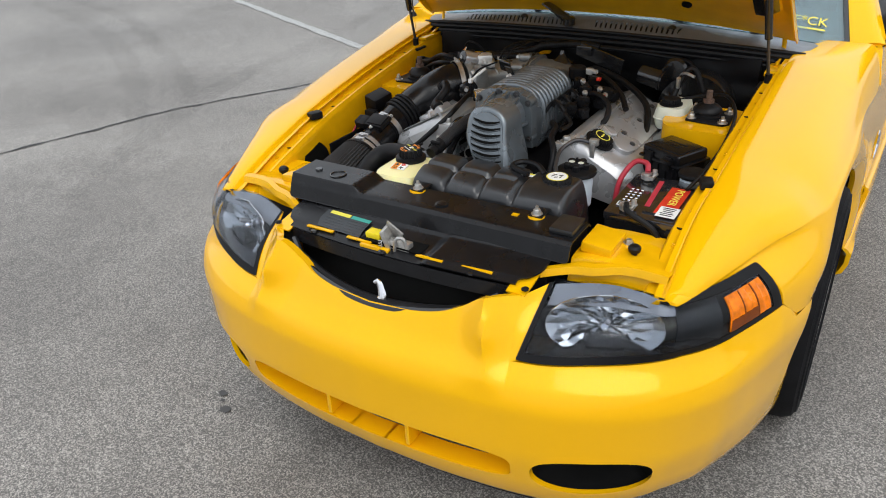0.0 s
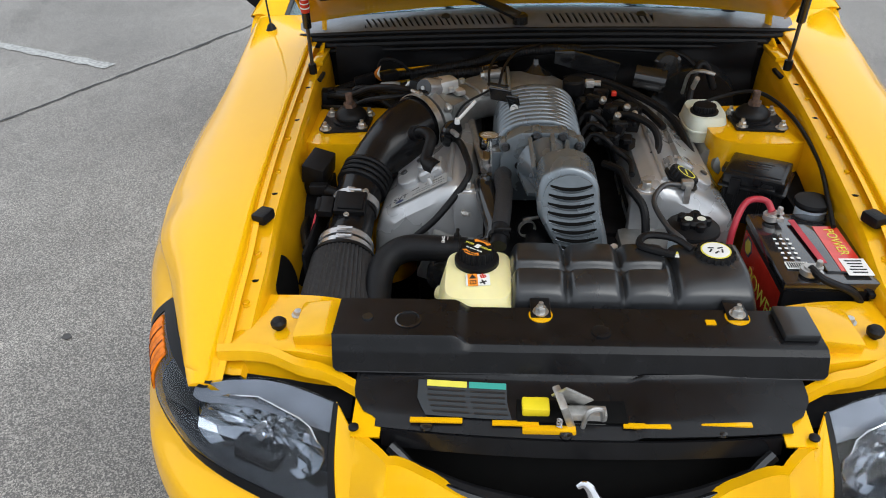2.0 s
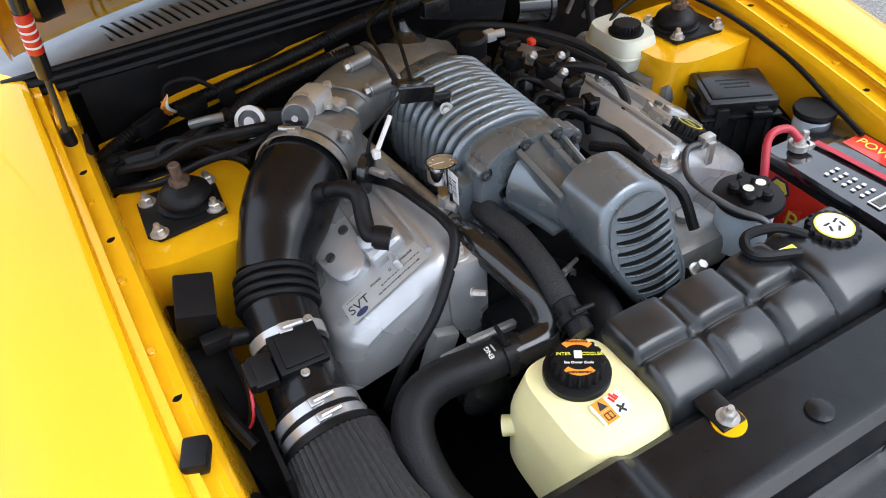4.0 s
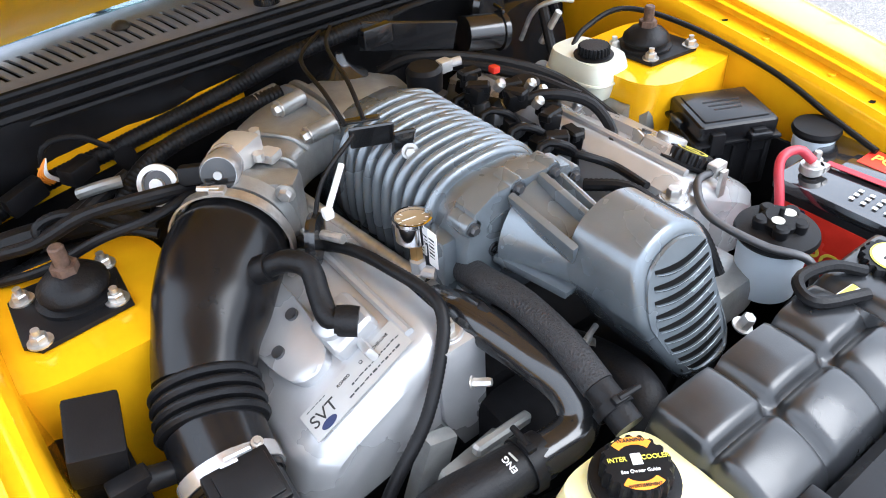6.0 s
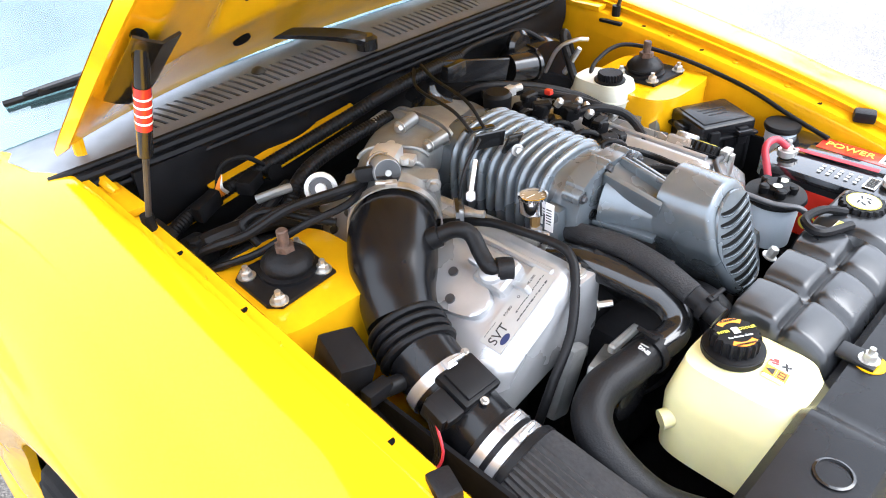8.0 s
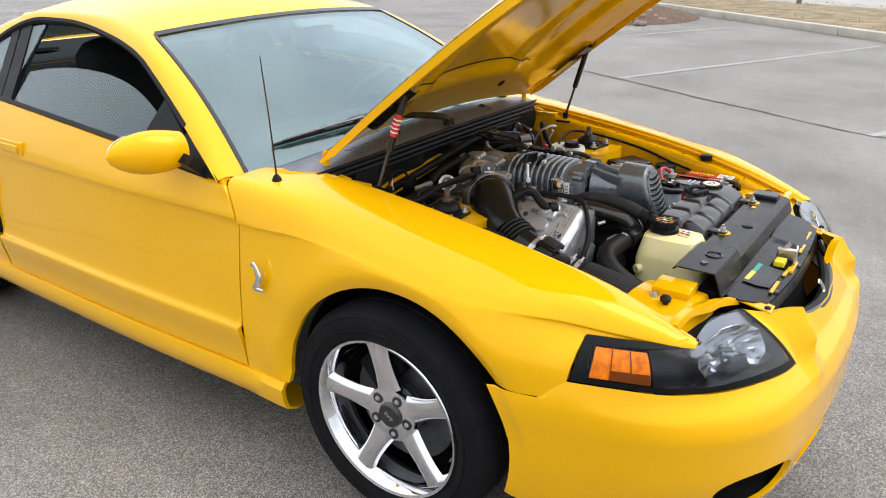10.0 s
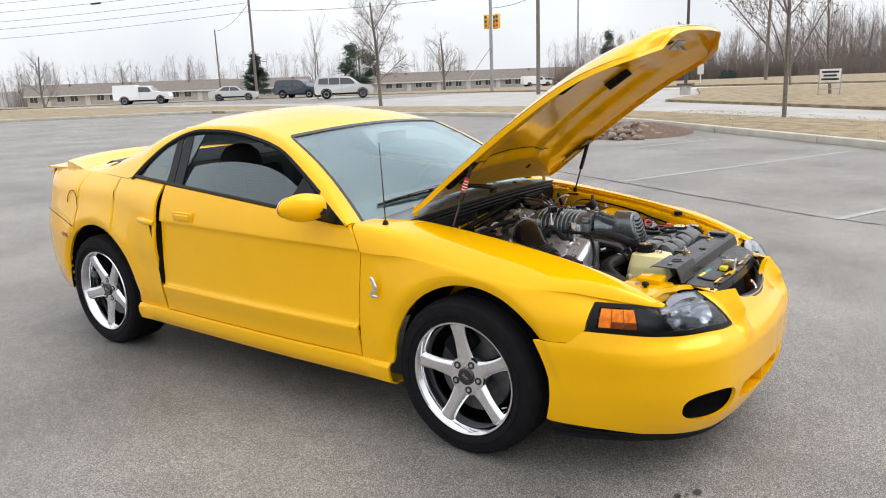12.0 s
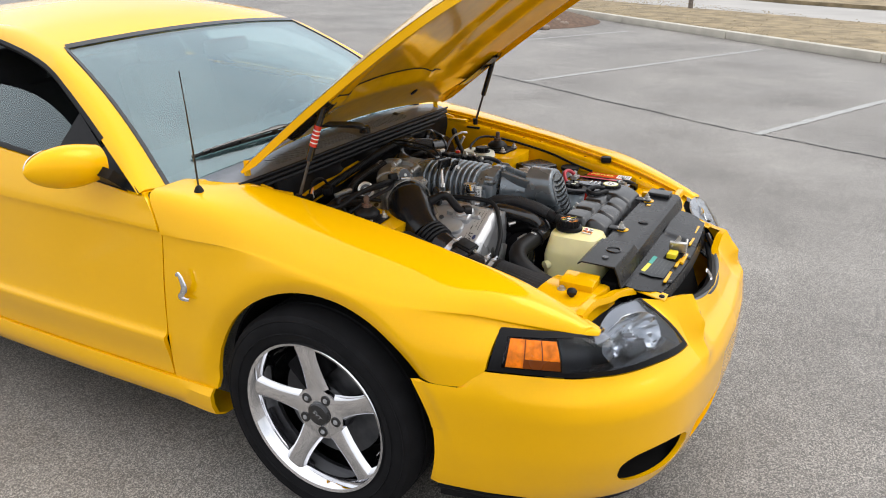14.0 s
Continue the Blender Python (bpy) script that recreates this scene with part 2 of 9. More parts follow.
def thing(name, label, category, group="", at=(0, 0, 0), kind=""):
    ob = new(name)
    ob.empty_display_size = 0.1
    ob.location = at
    return tagged(ob, label, category, group, kind)


def thicken(bm, thick):
    """Give an open sheet a back face and rims."""
    bmesh.ops.recalc_face_normals(bm, faces=bm.faces)
    bm.normal_update()
    faces, rim = bm.faces[:], [e for e in bm.edges if e.is_boundary]
    back = {v: bm.verts.new(v.co - v.normal * thick) for v in bm.verts[:]}
    for f in faces:
        bm.faces.new([back[v] for v in reversed(f.verts)])
    for e in rim:
        a, b = e.verts
        if e.link_faces and [v for v in e.link_faces[0].verts].index(b) == ([v for v in e.link_faces[0].verts].index(a) + 1) % len(e.link_faces[0].verts):
            a, b = b, a
        bm.faces.new((a, b, back[b], back[a]))


def grid(f, nu, nv, thick=0.0, closed=False):
    """A sheet from f(u, v) with u and v from 0 to 1."""
    bm = bmesh.new()
    vs = [[bm.verts.new(f(i / nu, j / nv)) for j in range(nv + 1)] for i in range(nu + (0 if closed else 1))]
    for i in range(nu):
        for j in range(nv):
            a, b = vs[i], vs[(i + 1) % len(vs)]
            bm.faces.new((a[j], b[j], b[j + 1], a[j + 1]))
    if thick:
        thicken(bm, thick)
    return bm


def join(*bms):
    out = bmesh.new()
    for b in bms:
        tmp = bpy.data.meshes.new("tmp")
        b.to_mesh(tmp)
        b.free()
        out.from_mesh(tmp)
        bpy.data.meshes.remove(tmp)
    return out


def moved(bm, m):
    bmesh.ops.transform(bm, matrix=m, verts=bm.verts)
    return bm


def mirror_x(bm):
    bmesh.ops.transform(bm, matrix=Matrix.Diagonal((-1, 1, 1, 1)), verts=bm.verts)
    bmesh.ops.reverse_faces(bm, faces=bm.faces)
    return bm


def box(sx, sy, sz, at=(0, 0, 0), bevel=0.0, seg=2, turn=(0, 0, 0)):
    bm = bmesh.new()
    bmesh.ops.create_cube(bm, size=1)
    bmesh.ops.transform(bm, matrix=Matrix.Diagonal((sx, sy, sz, 1)), verts=bm.verts)
    if bevel:
        bmesh.ops.bevel(bm, geom=bm.edges[:], offset=bevel, segments=seg, affect="EDGES", profile=0.6)
    return moved(bm, pose(*at, *turn))


def tube(points, r, n=24, k=10, ripple=0.0, waves=0, cap=True, flat=1.0):
    """A hose along a smooth curve. r: one radius or a few along the way; ripple and waves corrugate it."""
    ps = path3(points, n)
    rf = spl(np.linspace(0, 1, len(r)), r) if isinstance(r, (list, tuple)) else (lambda t: r)
    bm, rings, up = bmesh.new(), [], None
    for i, p in enumerate(ps):
        d = (ps[min(i + 1, n)] - ps[max(i - 1, 0)]).normalized()
        if up is None:
            up = d.orthogonal().normalized()
        up = (up - d * up.dot(d)).normalized()
        side = d.cross(up)
        rad = rf(i / n) + (ripple * (1 if i % 2 else -1) if waves else 0)
        rings.append([bm.verts.new(p + rad * (math.cos(2 * math.pi * q / k) * up + flat * math.sin(2 * math.pi * q / k) * side)) for q in range(k)])
    for a, b in zip(rings, rings[1:]):
        for q in range(k):
            bm.faces.new((a[q], a[(q + 1) % k], b[(q + 1) % k], b[q]))
    if cap:
        bm.faces.new(rings[0])
        bm.faces.new(rings[-1][::-1])
    return bm


def lathe(profile, m=None, k=28, cap=True):
    """A turned body round its z axis; profile: (radius, height) pairs from the bottom up."""
    bm = bmesh.new()
    rings = [[bm.verts.new((r * math.cos(2 * math.pi * q / k), r * math.sin(2 * math.pi * q / k), z)) for q in range(k)] for r, z in profile]
    for a, b in zip(rings, rings[1:]):
        for q in range(k):
            bm.faces.new((a[q], a[(q + 1) % k], b[(q + 1) % k], b[q]))
    if cap:
        bm.faces.new(rings[0][::-1])
        bm.faces.new(rings[-1])
    return moved(bm, m) if m else bm


def axis(at, way, up=(0, 0, 1)):
    """A pose at a point with z along a way."""
    z = Vector(way).normalized()
    y = Vector(up)
    y = (y - z * y.dot(z))
    y = y.normalized() if y.length > 1e-4 else z.orthogonal().normalized()
    x = y.cross(z)
    m = Matrix((x, y, z)).transposed().to_4x4()
    m.translation = at
    return m


def prism(outline, z0, z1, bevel=0.0, m=None):
    """A block from a flat outline (x, y) between two heights."""
    bm = bmesh.new()
    lo = [bm.verts.new((x, y, z0)) for x, y in outline]
    hi = [bm.verts.new((x, y, z1)) for x, y in outline]
    n = len(lo)
    bm.faces.new(lo[::-1])
    top = bm.faces.new(hi)
    for i in range(n):
        bm.faces.new((lo[i], lo[(i + 1) % n], hi[(i + 1) % n], hi[i]))
    if bevel:
        bmesh.ops.bevel(bm, geom=list(top.edges), offset=bevel, segments=2, affect="EDGES", profile=0.6)
    return moved(bm, m) if m else bm


def bolt(at, r=0.009, way=(0, 0, 1), h=0.010):
    """A hexagon head on a washer."""
    m = axis(at, way)
    return join(lathe([(r * 1.5, 0), (r * 1.5, 0.002)], m, 14), lathe([(r, 0.002), (r, h * 0.85), (r * 0.85, h)], m, 6))


def words(text, size, m, material, parent, name="lettering", depth=0.0004):
    """Flat lettering in the built-in font, centred on m."""
    c = bpy.data.curves.new(name, "FONT")
    c.body, c.size, c.align_x, c.align_y, c.extrude = text, size, "CENTER", "CENTER", depth
    tmp = new(name, c)
    me = bpy.data.meshes.new_from_object(tmp.evaluated_get(bpy.context.evaluated_depsgraph_get()))
    bpy.data.objects.remove(tmp)
    me.materials.append(material)
    me.transform(m)
    ob = new(name, me)
    ob.parent = parent
    return ob


def clamp_ring(at, way, r, w=0.012):
    """A worm-drive hose clamp with its screw housing."""
    m = axis(at, way)
    return join(lathe([(r, -w / 2), (r + 0.0025, -w / 2), (r + 0.0025, w / 2), (r, w / 2)], m, 36, cap=False), moved(box(0.018, 0.007, w * 0.9, (0, r + 0.004, 0), 0.002), m), moved(lathe([(0.0035, -0.013), (0.0035, 0.013)], pose(0.010, r + 0.006, 0, 0, 90, 0), 8), m))


# ---- the car: front axle at y = 0, nose towards -y, passenger side at -x ----
car = thing("car", "bright yellow two-door sports coupe with open hood on asphalt", "car")
AX_R = 2.573
ARCH_F, ARCH_R = 0.375, 0.392

# outer body side: half width at some heights along the length
YS = [-0.70, -0.48, -0.30, 0.0, 0.30, 0.55, 1.2, 1.85, 2.2, 2.57, 2.95, 3.25, 3.5]
x_crease = spl(YS, [0.63, 0.728, 0.805, 0.834, 0.843, 0.854, 0.884, 0.890, 0.882, 0.868, 0.832, 0.765, 0.62])
x_wide = spl(YS, [0.69, 0.788, 0.848, 0.872, 0.872, 0.870, 0.889, 0.896, 0.905, 0.914, 0.878, 0.805, 0.66])
x_low = spl(YS, [0.69, 0.806, 0.848, 0.872, 0.874, 0.884, 0.903, 0.906, 0.903, 0.910, 0.870, 0.795, 0.65])
z_crease = spl(YS, [0.66, 0.70, 0.735, 0.76, 0.775, 0.782, 0.792, 0.801, 0.815, 0.83, 0.83, 0.83, 0.82])
# hood shut line on the fender
x_shut = spl([-0.70, -0.48, -0.30, 0.0, 0.25, 0.42, 0.52, 0.60], [0.603, 0.602, 0.613, 0.622, 0.628, 0.635, 0.672, 0.735])
z_shut = spl([-0.70, -0.48, -0.30, 0.0, 0.25, 0.42, 0.60], [0.668, 0.750, 0.793, 0.844, 0.876, 0.891, 0.887])
# waist line under the side glass
x_belt = spl([0.60, 1.1, 1.8, 2.22, 2.6, 3.0, 3.3, 3.5], [0.840, 0.845, 0.838, 0.812, 0.762, 0.730, 0.68, 0.58])
z_belt = spl([0.60, 1.1, 1.8, 2.22, 2.6, 3.0, 3.3, 3.5], [0.880, 0.921, 0.972, 0.998, 1.005, 1.000, 0.985, 0.97])


def section(points, n, z_end, hold=0):
    """Points of a smooth (x, z) section from the top down to the height z_end.
    The first `hold` spans keep a fixed number of samples, so that creases run true from station to station."""
    p = [Vector(q) for q in points]
    ext = [2 * p[0] - p[1], *p, 2 * p[-1] - p[-2]]

    def at(s):
        i = min(int(s), len(p) - 2)
        a, b, c, d = ext[i:i + 4]
        t = s - i
        return 0.5 * (2 * b + (c - a) * t + (2 * a - 5 * b + 4 * c - d) * t * t + (3 * b - a - 3 * c + d) * t**3)
    last = len(p) - 1
    fine = [last * k / 240 for k in range(241)]
    zs = [at(s).y for s in fine]
    cut = last
    for i in range(240, 0, -1):
        if zs[i] < z_end <= zs[i - 1]:
            cut = (i - 1 + (zs[i - 1] - z_end) / max(1e-6, zs[i - 1] - zs[i])) * last / 240
            break
    if cut <= hold + 0.05:
        steps = [cut * k / n for k in range(n + 1)]
    else:
        m = 6 * hold
        steps = [k / 6 for k in range(m)] + [hold + (cut - hold) * k / (n - m) for k in range(n - m + 1)]
    return [tuple(at(s)) for s in steps]


def arch(y, centre, r, z_else):
    """Lower edge of a panel: the wheel arch where it is over the wheel."""
    d = r * r - (y - centre)**2
    return max(z_else, 0.325 + math.sqrt(d)) if d > 0 else z_else


def lean(y, z):
    """The door's front cut curves back towards the pillar at the top."""
    w = min(1, max(0, (y - 0.33) / 0.21)) if y < 0.546 else max(0, 1 - (y - 0.546) / 0.30)
    return y + 0.058 * w * min(1, max(0, (z - 0.775) / 0.10))**1.4


def panel(stations, sec, thick=0.004, n=18):
    """A body panel from sections along the length; sec(y) gives n + 1 (x, z) pairs."""
    bm = bmesh.new()
    rows = [[bm.verts.new((x, lean(y, z), z)) for x, z in sec(y)] for y in stations]
    for a, b in zip(rows, rows[1:]):
        for j in range(len(a) - 1):
            bm.faces.new((a[j], b[j], b[j + 1], a[j + 1]))
    # the arch swells a little and rolls in at its lip
    for v in bm.verts:
        for cy, r in ((0.0, ARCH_F), (2.573, ARCH_R)):
            d = math.hypot(v.co.y - cy, v.co.z - 0.325) - r
            if -0.01 < d < 0.30 and v.co.z > 0.33:
                v.co.x += 0.006 * math.exp(-((d - 0.055) / 0.05)**2) - 0.016 * max(0, 1 - max(0, d) / 0.042)**1.6
    # a rolled lip all round gives the edge its thickness
    edges = [e for e in bm.edges if e.is_boundary]
    ext = bmesh.ops.extrude_edge_only(bm, edges=edges)
    for v in ext["geom"]:
        if isinstance(v, bmesh.types.BMVert):
            v.co.x -= 0.014
    return bm


# lower and front edge of the fender: lamp, bumper joint, arch, sill
z_lamp_edge = spl([-0.70, -0.60, -0.482], [0.664, 0.668, 0.679])


def fender_bottom(y):
    if y < -0.482:
        return z_lamp_edge(y)
    if y < -0.472:
        return 0.679 + (y + 0.482) / 0.010 * (0.588 - 0.679)
    if y < -0.418:
        return 0.588 + (y + 0.472) / 0.054 * (0.540 - 0.588)
    if y < -0.306:
        return 0.540
    return arch(y, 0, ARCH_F, 0.313)


def fender_section(y):
    xs, zs = x_shut(y), z_shut(y)
    xc, zc = x_crease(y), z_crease(y)
    w = min(1, max(0, (y - 0.20) / 0.34))
    k = 0.005 * min(1, max(0, (y - 0.12) / 0.30))
    far = min(1, max(0, (y - 0.02) / 0.52))
    soft = (1 - far * far * (3 - 2 * far)) * min(1, max(0, (y + 0.42) / 0.20))
    top = [(xs - 0.012, zs - 0.012), (xs, zs), (xs + 0.45 * (xc - xs), zs - (0.10 - 0.08 * w) * (zs - zc) + 0.004), (xs + (0.80 + 0.04 * w) * (xc - xs), zs - (0.42 - 0.30 * w) * (zs - zc) + 0.004), (xc + k, zc + 0.4 * k), (xc - 0.3 * k, zc - 0.016)]
    # a squared quarter ellipse from the shut line to the widest point replaces the crease over the wheel
    e = 1.0 - 0.26 * min(1, max(0, (y + 0.25) / 0.50))
    for j, q in ((2, 24), (3, 42), (4, 54), (5, 64)):
        ex, ez = xs + (x_wide(y) - xs) * math.sin(radians(q))**e, 0.62 + (zs - 0.62) * math.cos(radians(q))**e
        top[j] = (top[j][0] + (ex - top[j][0]) * soft, top[j][1] + (ez - top[j][1]) * soft)
    low = [(x_wide(y), 0.62), (x_low(y) - 0.003, 0.50), (x_low(y), 0.43), (x_low(y) - 0.004, 0.30)]
    return section(top + low, 48, fender_bottom(y), 4)


yf = sorted(set([round(v, 4) for v in np.linspace(-0.70, 0.542, 60)] + [-0.4821, -0.479, -0.475, -0.4719, -0.44, -0.418, -0.307, -0.305, 0.370, 0.3745, 0.377, -0.25, -0.2, 0.25, 0.3, 0.33, 0.355]))


def door_section(y):
    b = (x_belt(y), z_belt(y))
    xc, zc = x_crease(y), z_crease(y)
    pts = [(b[0] - 0.02, b[1] + 0.004), b, (b[0] + 0.75 * (xc - b[0]), b[1] - 0.5 * (b[1] - zc)), (xc + 0.007, zc + 0.003), (xc - 0.004, zc - 0.007), (x_wide(y) + 0.002, 0.60), (x_low(y) - 0.002, 0.475), (x_low(y) + 0.014, 0.452), (x_low(y) + 0.014, 0.43), (x_low(y), 0.36), (x_low(y) - 0.006, 0.28)]
    return section(pts, 66, 0.318, 9)


flare = spl([1.90, 1.98, 2.15, 2.4, 2.6], [0.034, 0.032, 0.016, 0.004, 0.0])


def quarter_section(y):
    b = (x_belt(y), z_belt(y))
    xc, zc = x_crease(y) + 0.8 * flare(y), z_crease(y)
    f = flare(y)
    low = 0.315 if y < AX_R else 0.235 + 0.05 * max(0, y - 2.9)
    pts = [(b[0] - 0.03, b[1] + 0.004), b, (b[0] + 0.72 * (xc - b[0]), b[1] - 0.45 * (b[1] - zc)), (xc, zc), (x_wide(y) + f, 0.66), (x_wide(y) + f * 0.6 + 0.004, 0.56), (x_low(y) + 0.012, 0.45), (x_low(y) + 0.004, 0.38), (x_low(y) - 0.02, 0.28), (x_low(y) - 0.06, 0.20)]
    return section(pts, 48, arch(y, AX_R, ARCH_R, low), 4)


yq = sorted(set([round(v, 4) for v in np.linspace(1.925, 3.5, 64)] + [AX_R - ARCH_R - 0.001, AX_R - ARCH_R + 0.001, AX_R - ARCH_R + 0.006, AX_R - ARCH_R + 0.02, AX_R + ARCH_R - 0.02, AX_R + ARCH_R - 0.006, AX_R + ARCH_R - 0.001, AX_R + ARCH_R + 0.001]))
yd = np.linspace(0.548, 1.905, 44)


def rocker_section(y):
    x = x_low(y)
    fl = 0.012 * max(0, 1 - abs(y - 0.40) / 0.16) + 0.010 * max(0, 1 - abs(y - 2.16) / 0.12)
    return [(x - 0.02, 0.316), (x + 0.004, 0.313), (x + 0.010 + fl, 0.295), (x + 0.008 + fl, 0.26), (x - 0.004 + fl, 0.225), (x - 0.03, 0.205), (x - 0.12, 0.20)]


for side in (-1, 1):
    def put(bm):
        return bm if side > 0 else mirror_x(bm)
    fender = part("fender", put(panel(yf, fender_section)), YELLOW, car)
    door = part("door", put(panel(yd, door_section)), YELLOW, car)
    quarter = part("quarter_panel", put(panel(yq, quarter_section)), YELLOW, car)
    part("rocker_panel", put(panel(np.linspace(0.385, 2.165, 50), rocker_section)), YELLOW, car)
    # dark boxes behind the panel gaps; near-black stands in for the shade there
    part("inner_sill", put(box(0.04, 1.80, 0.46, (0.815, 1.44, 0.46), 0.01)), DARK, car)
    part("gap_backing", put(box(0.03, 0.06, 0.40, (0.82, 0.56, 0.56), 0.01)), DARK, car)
    # side scoop: black slot in front of the flared quarter panel
    slot = grid(lambda u, v: Vector((0.872 + 0.056 * v - 0.012 * (1 - u) * v, 1.896 + 0.026 * v + 0.036 * u, 0.462 + 0.330 * u)), 14, 3, 0.006)
    part("scoop_inlet", put(slot), MESH, quarter, "black side scoop inlet")
    lip = tube([(0.905, 2.08, 0.797), (0.922, 1.99, 0.796), (0.917, 1.925, 0.79)], [0.012, 0.018, 0.014], 14, 10)
    part("scoop_brow", put(lip), YELLOW, quarter)
    # door handle: recessed bezel with a flap
    part("door_handle", put(join(box(0.016, 0.165, 0.050, (0.890, 1.705, 0.838), 0.007, 3), box(0.014, 0.120, 0.028, (0.898, 1.705, 0.836), 0.006, 3))), YELLOW, door)
    # black weather strip along the waist
    strip = grid(lambda u, v: Vector((x_belt(0.74 + 1.48 * u) - 0.012 + 0.012 * math.sin(3.14 * v), 0.74 + 1.48 * u, z_belt(0.74 + 1.48 * u) + 0.003 + 0.020 * v)), 40, 4, 0.003)
    part("weather_strip", put(strip), PLASTIC, door)
    # wheel-house liners
    for cy, r in ((0, ARCH_F), (AX_R, ARCH_R)):
        liner = grid(lambda u, v: Vector((0.50 + (0.296 if cy < 1 else 0.362) * v, cy + (r + 0.006) * math.cos(math.pi * (1.08 * u - 0.04)), 0.325 + (r + 0.006) * math.sin(math.pi * (1.08 * u - 0.04)))), 28, 4, 0.006)
        part("wheel_liner", put(liner), DARK, car)
        part("wheel_well_wall", put(grid(lambda u, v: Vector((0.505, cy - r + 2 * r * u, 0.12 + (r + 0.21) * v)), 2, 2, 0.006)), DARK, car)
    # side marker at the tail
    part("side_marker", put(box(0.016, 0.085, 0.026, (x_wide(2.92) + 0.004, 2.92, 0.628), 0.004, 2, (0, 0, 10))), MARKER, quarter)
    seam = [(x_wide(y) + 0.4 * flare(y) + 0.0015, y, z) for y, z in ((2.80, 0.690), (2.90, 0.716), (3.02, 0.742), (3.20, 0.760))]
    part("bumper_seam", put(tube(seam, 0.0022, 24, 6)), DARK, quarter)
    if side < 0:
        part("fuel_door", put(tube([(x_crease(2.86 + 0.066 * math.cos(a)) + 0.004 - 0.012 * max(0, math.sin(a)) + 0.004 * min(0, math.sin(a)), 2.86 + 0.066 * math.cos(a), 0.832 + 0.066 * math.sin(a)) for a in np.linspace(0, 2 * math.pi, 33)], 0.0020, 64, 6)), DARK, quarter, "round fuel door seam")
    # mirror: shell, glass and its black sail
    shell = grid(lambda u, v: Vector((0.852 + 0.215 * v**0.85 * 1.0, 0.775 + (0.062 - 0.03 * v) * math.cos(2 * math.pi * u) * math.sin(math.pi * min(1, 0.16 + 0.84 * v))**0.6 + 0.030 * (v - 0.4), 0.962 + 0.012 * v + (0.064 - 0.004 * v) * math.sin(2 * math.pi * u) * math.sin(math.pi * min(1, 0.22 + 0.78 * v))**0.55)), 32, 18, closed=True)
    mirror = part("door_mirror", put(shell), YELLOW, car, "body-coloured door mirror shell")
    part("mirror_glass", put(moved(lathe([(0.050, 0), (0.050, 0.004)], Matrix.Diagonal((1.5, 0.95, 1, 1)), 28), axis((0.970, 0.822, 0.968), (0, 1, 0)))), CHROME, mirror)
    sail = grid(lambda u, v: Vector((0.849, 0.615, 0.886)).lerp(Vector((0.850, 0.87, 0.912)), u).lerp(Vector((0.778, 0.815, 0.990)), v), 8, 8, 0.012)
    part("mirror_sail", put(sail), PLASTIC, car, "black sail panel at the mirror foot")
    part("mirror_foot", put(grid(lambda u, v: Vector((0.845 + 0.05 * v, 0.68 + (0.25 - 0.12 * v) * u, 0.885 + 0.045 * v + 0.02 * u)), 6, 4, 0.03)), PLASTIC, mirror)

# roof line
x_rail = spl([0.60, 0.9, 1.19, 1.5, 2.0, 2.35, 2.75, 3.0], [0.752, 0.66, 0.582, 0.555, 0.550, 0.555, 0.585, 0.60])
z_rail = spl([0.60, 0.9, 1.19, 1.5, 2.0, 2.35, 2.75, 3.0], [0.872, 1.065, 1.232, 1.285, 1.272, 1.18, 1.035, 1.008])
z_mid = spl([0.60, 0.9, 1.17, 1.4, 1.65, 2.0, 2.35, 2.75, 3.0], [0.935, 1.105, 1.262, 1.325, 1.352, 1.328, 1.235, 1.08, 1.03])
# upper edge of the side glass
SG = [(0.842, 0.62, 0.886), (0.715, 1.00, 1.093), (0.655, 1.22, 1.190), (0.606, 1.55, 1.248), (0.600, 1.80, 1.256), (0.616, 1.97, 1.237), (0.685, 2.15, 1.140), (0.810, 2.235, 1.002)]
sg_fine = path3(SG, 60)


def glass_x(y, z):
    """Half width of the side glass at a height: leaning in from the waist."""
    b, zb = x_belt(y), z_belt(y)
    return b - 0.010 - (z - zb) * 0.86 + 0.10 * max(0, z - zb)**2


def cross(y, w, drop=0.0):
    """Half section of roof or glass from rail (w = 1) to middle (w = 0)."""
    return Vector((x_rail(y) * w, y, z_mid(y) - drop + (z_rail(y) - z_mid(y)) * abs(w)**2.3))


def ws_low(w):
    """Lower edge of the windshield."""
    return Vector((0.745 * w, 0.50 + 0.105 * abs(w)**2.2, 0.938 - 0.066 * abs(w)**2))


def ws_top(w):
    return Vector((0.585 * w, 1.145 + 0.045 * w * w, 1.258 - 0.028 * w * w))


roof = grid(lambda u, v: cross((1.150 + 0.042 * (2 * v - 1)**2) * (1 - u) + (2.02 - 0.03 * (2 * v - 1)**2) * u, 2 * v - 1), 26, 28, 0.012)
part("roof", roof, YELLOW, car)
ws = grid(lambda u, v: ws_low(2 * v - 1).lerp(ws_top(2 * v - 1), u) + Vector((0, -0.02, 0.03)) * math.sin(math.pi * u) * 0.8, 14, 28, 0.005)
windshield = part("windshield", ws, WINDSHIELD, car, "clear windshield reflecting the overcast sky")
windshield.visible_shadow = False
band = grid(lambda u, v: ws_low(2 * v - 1).lerp(ws_top(2 * v - 1), 0.07 * u) + Vector((0, 0.008, -0.006)), 2, 28, 0.002)
part("black_band", band, GLOSS_BLACK, windshield)
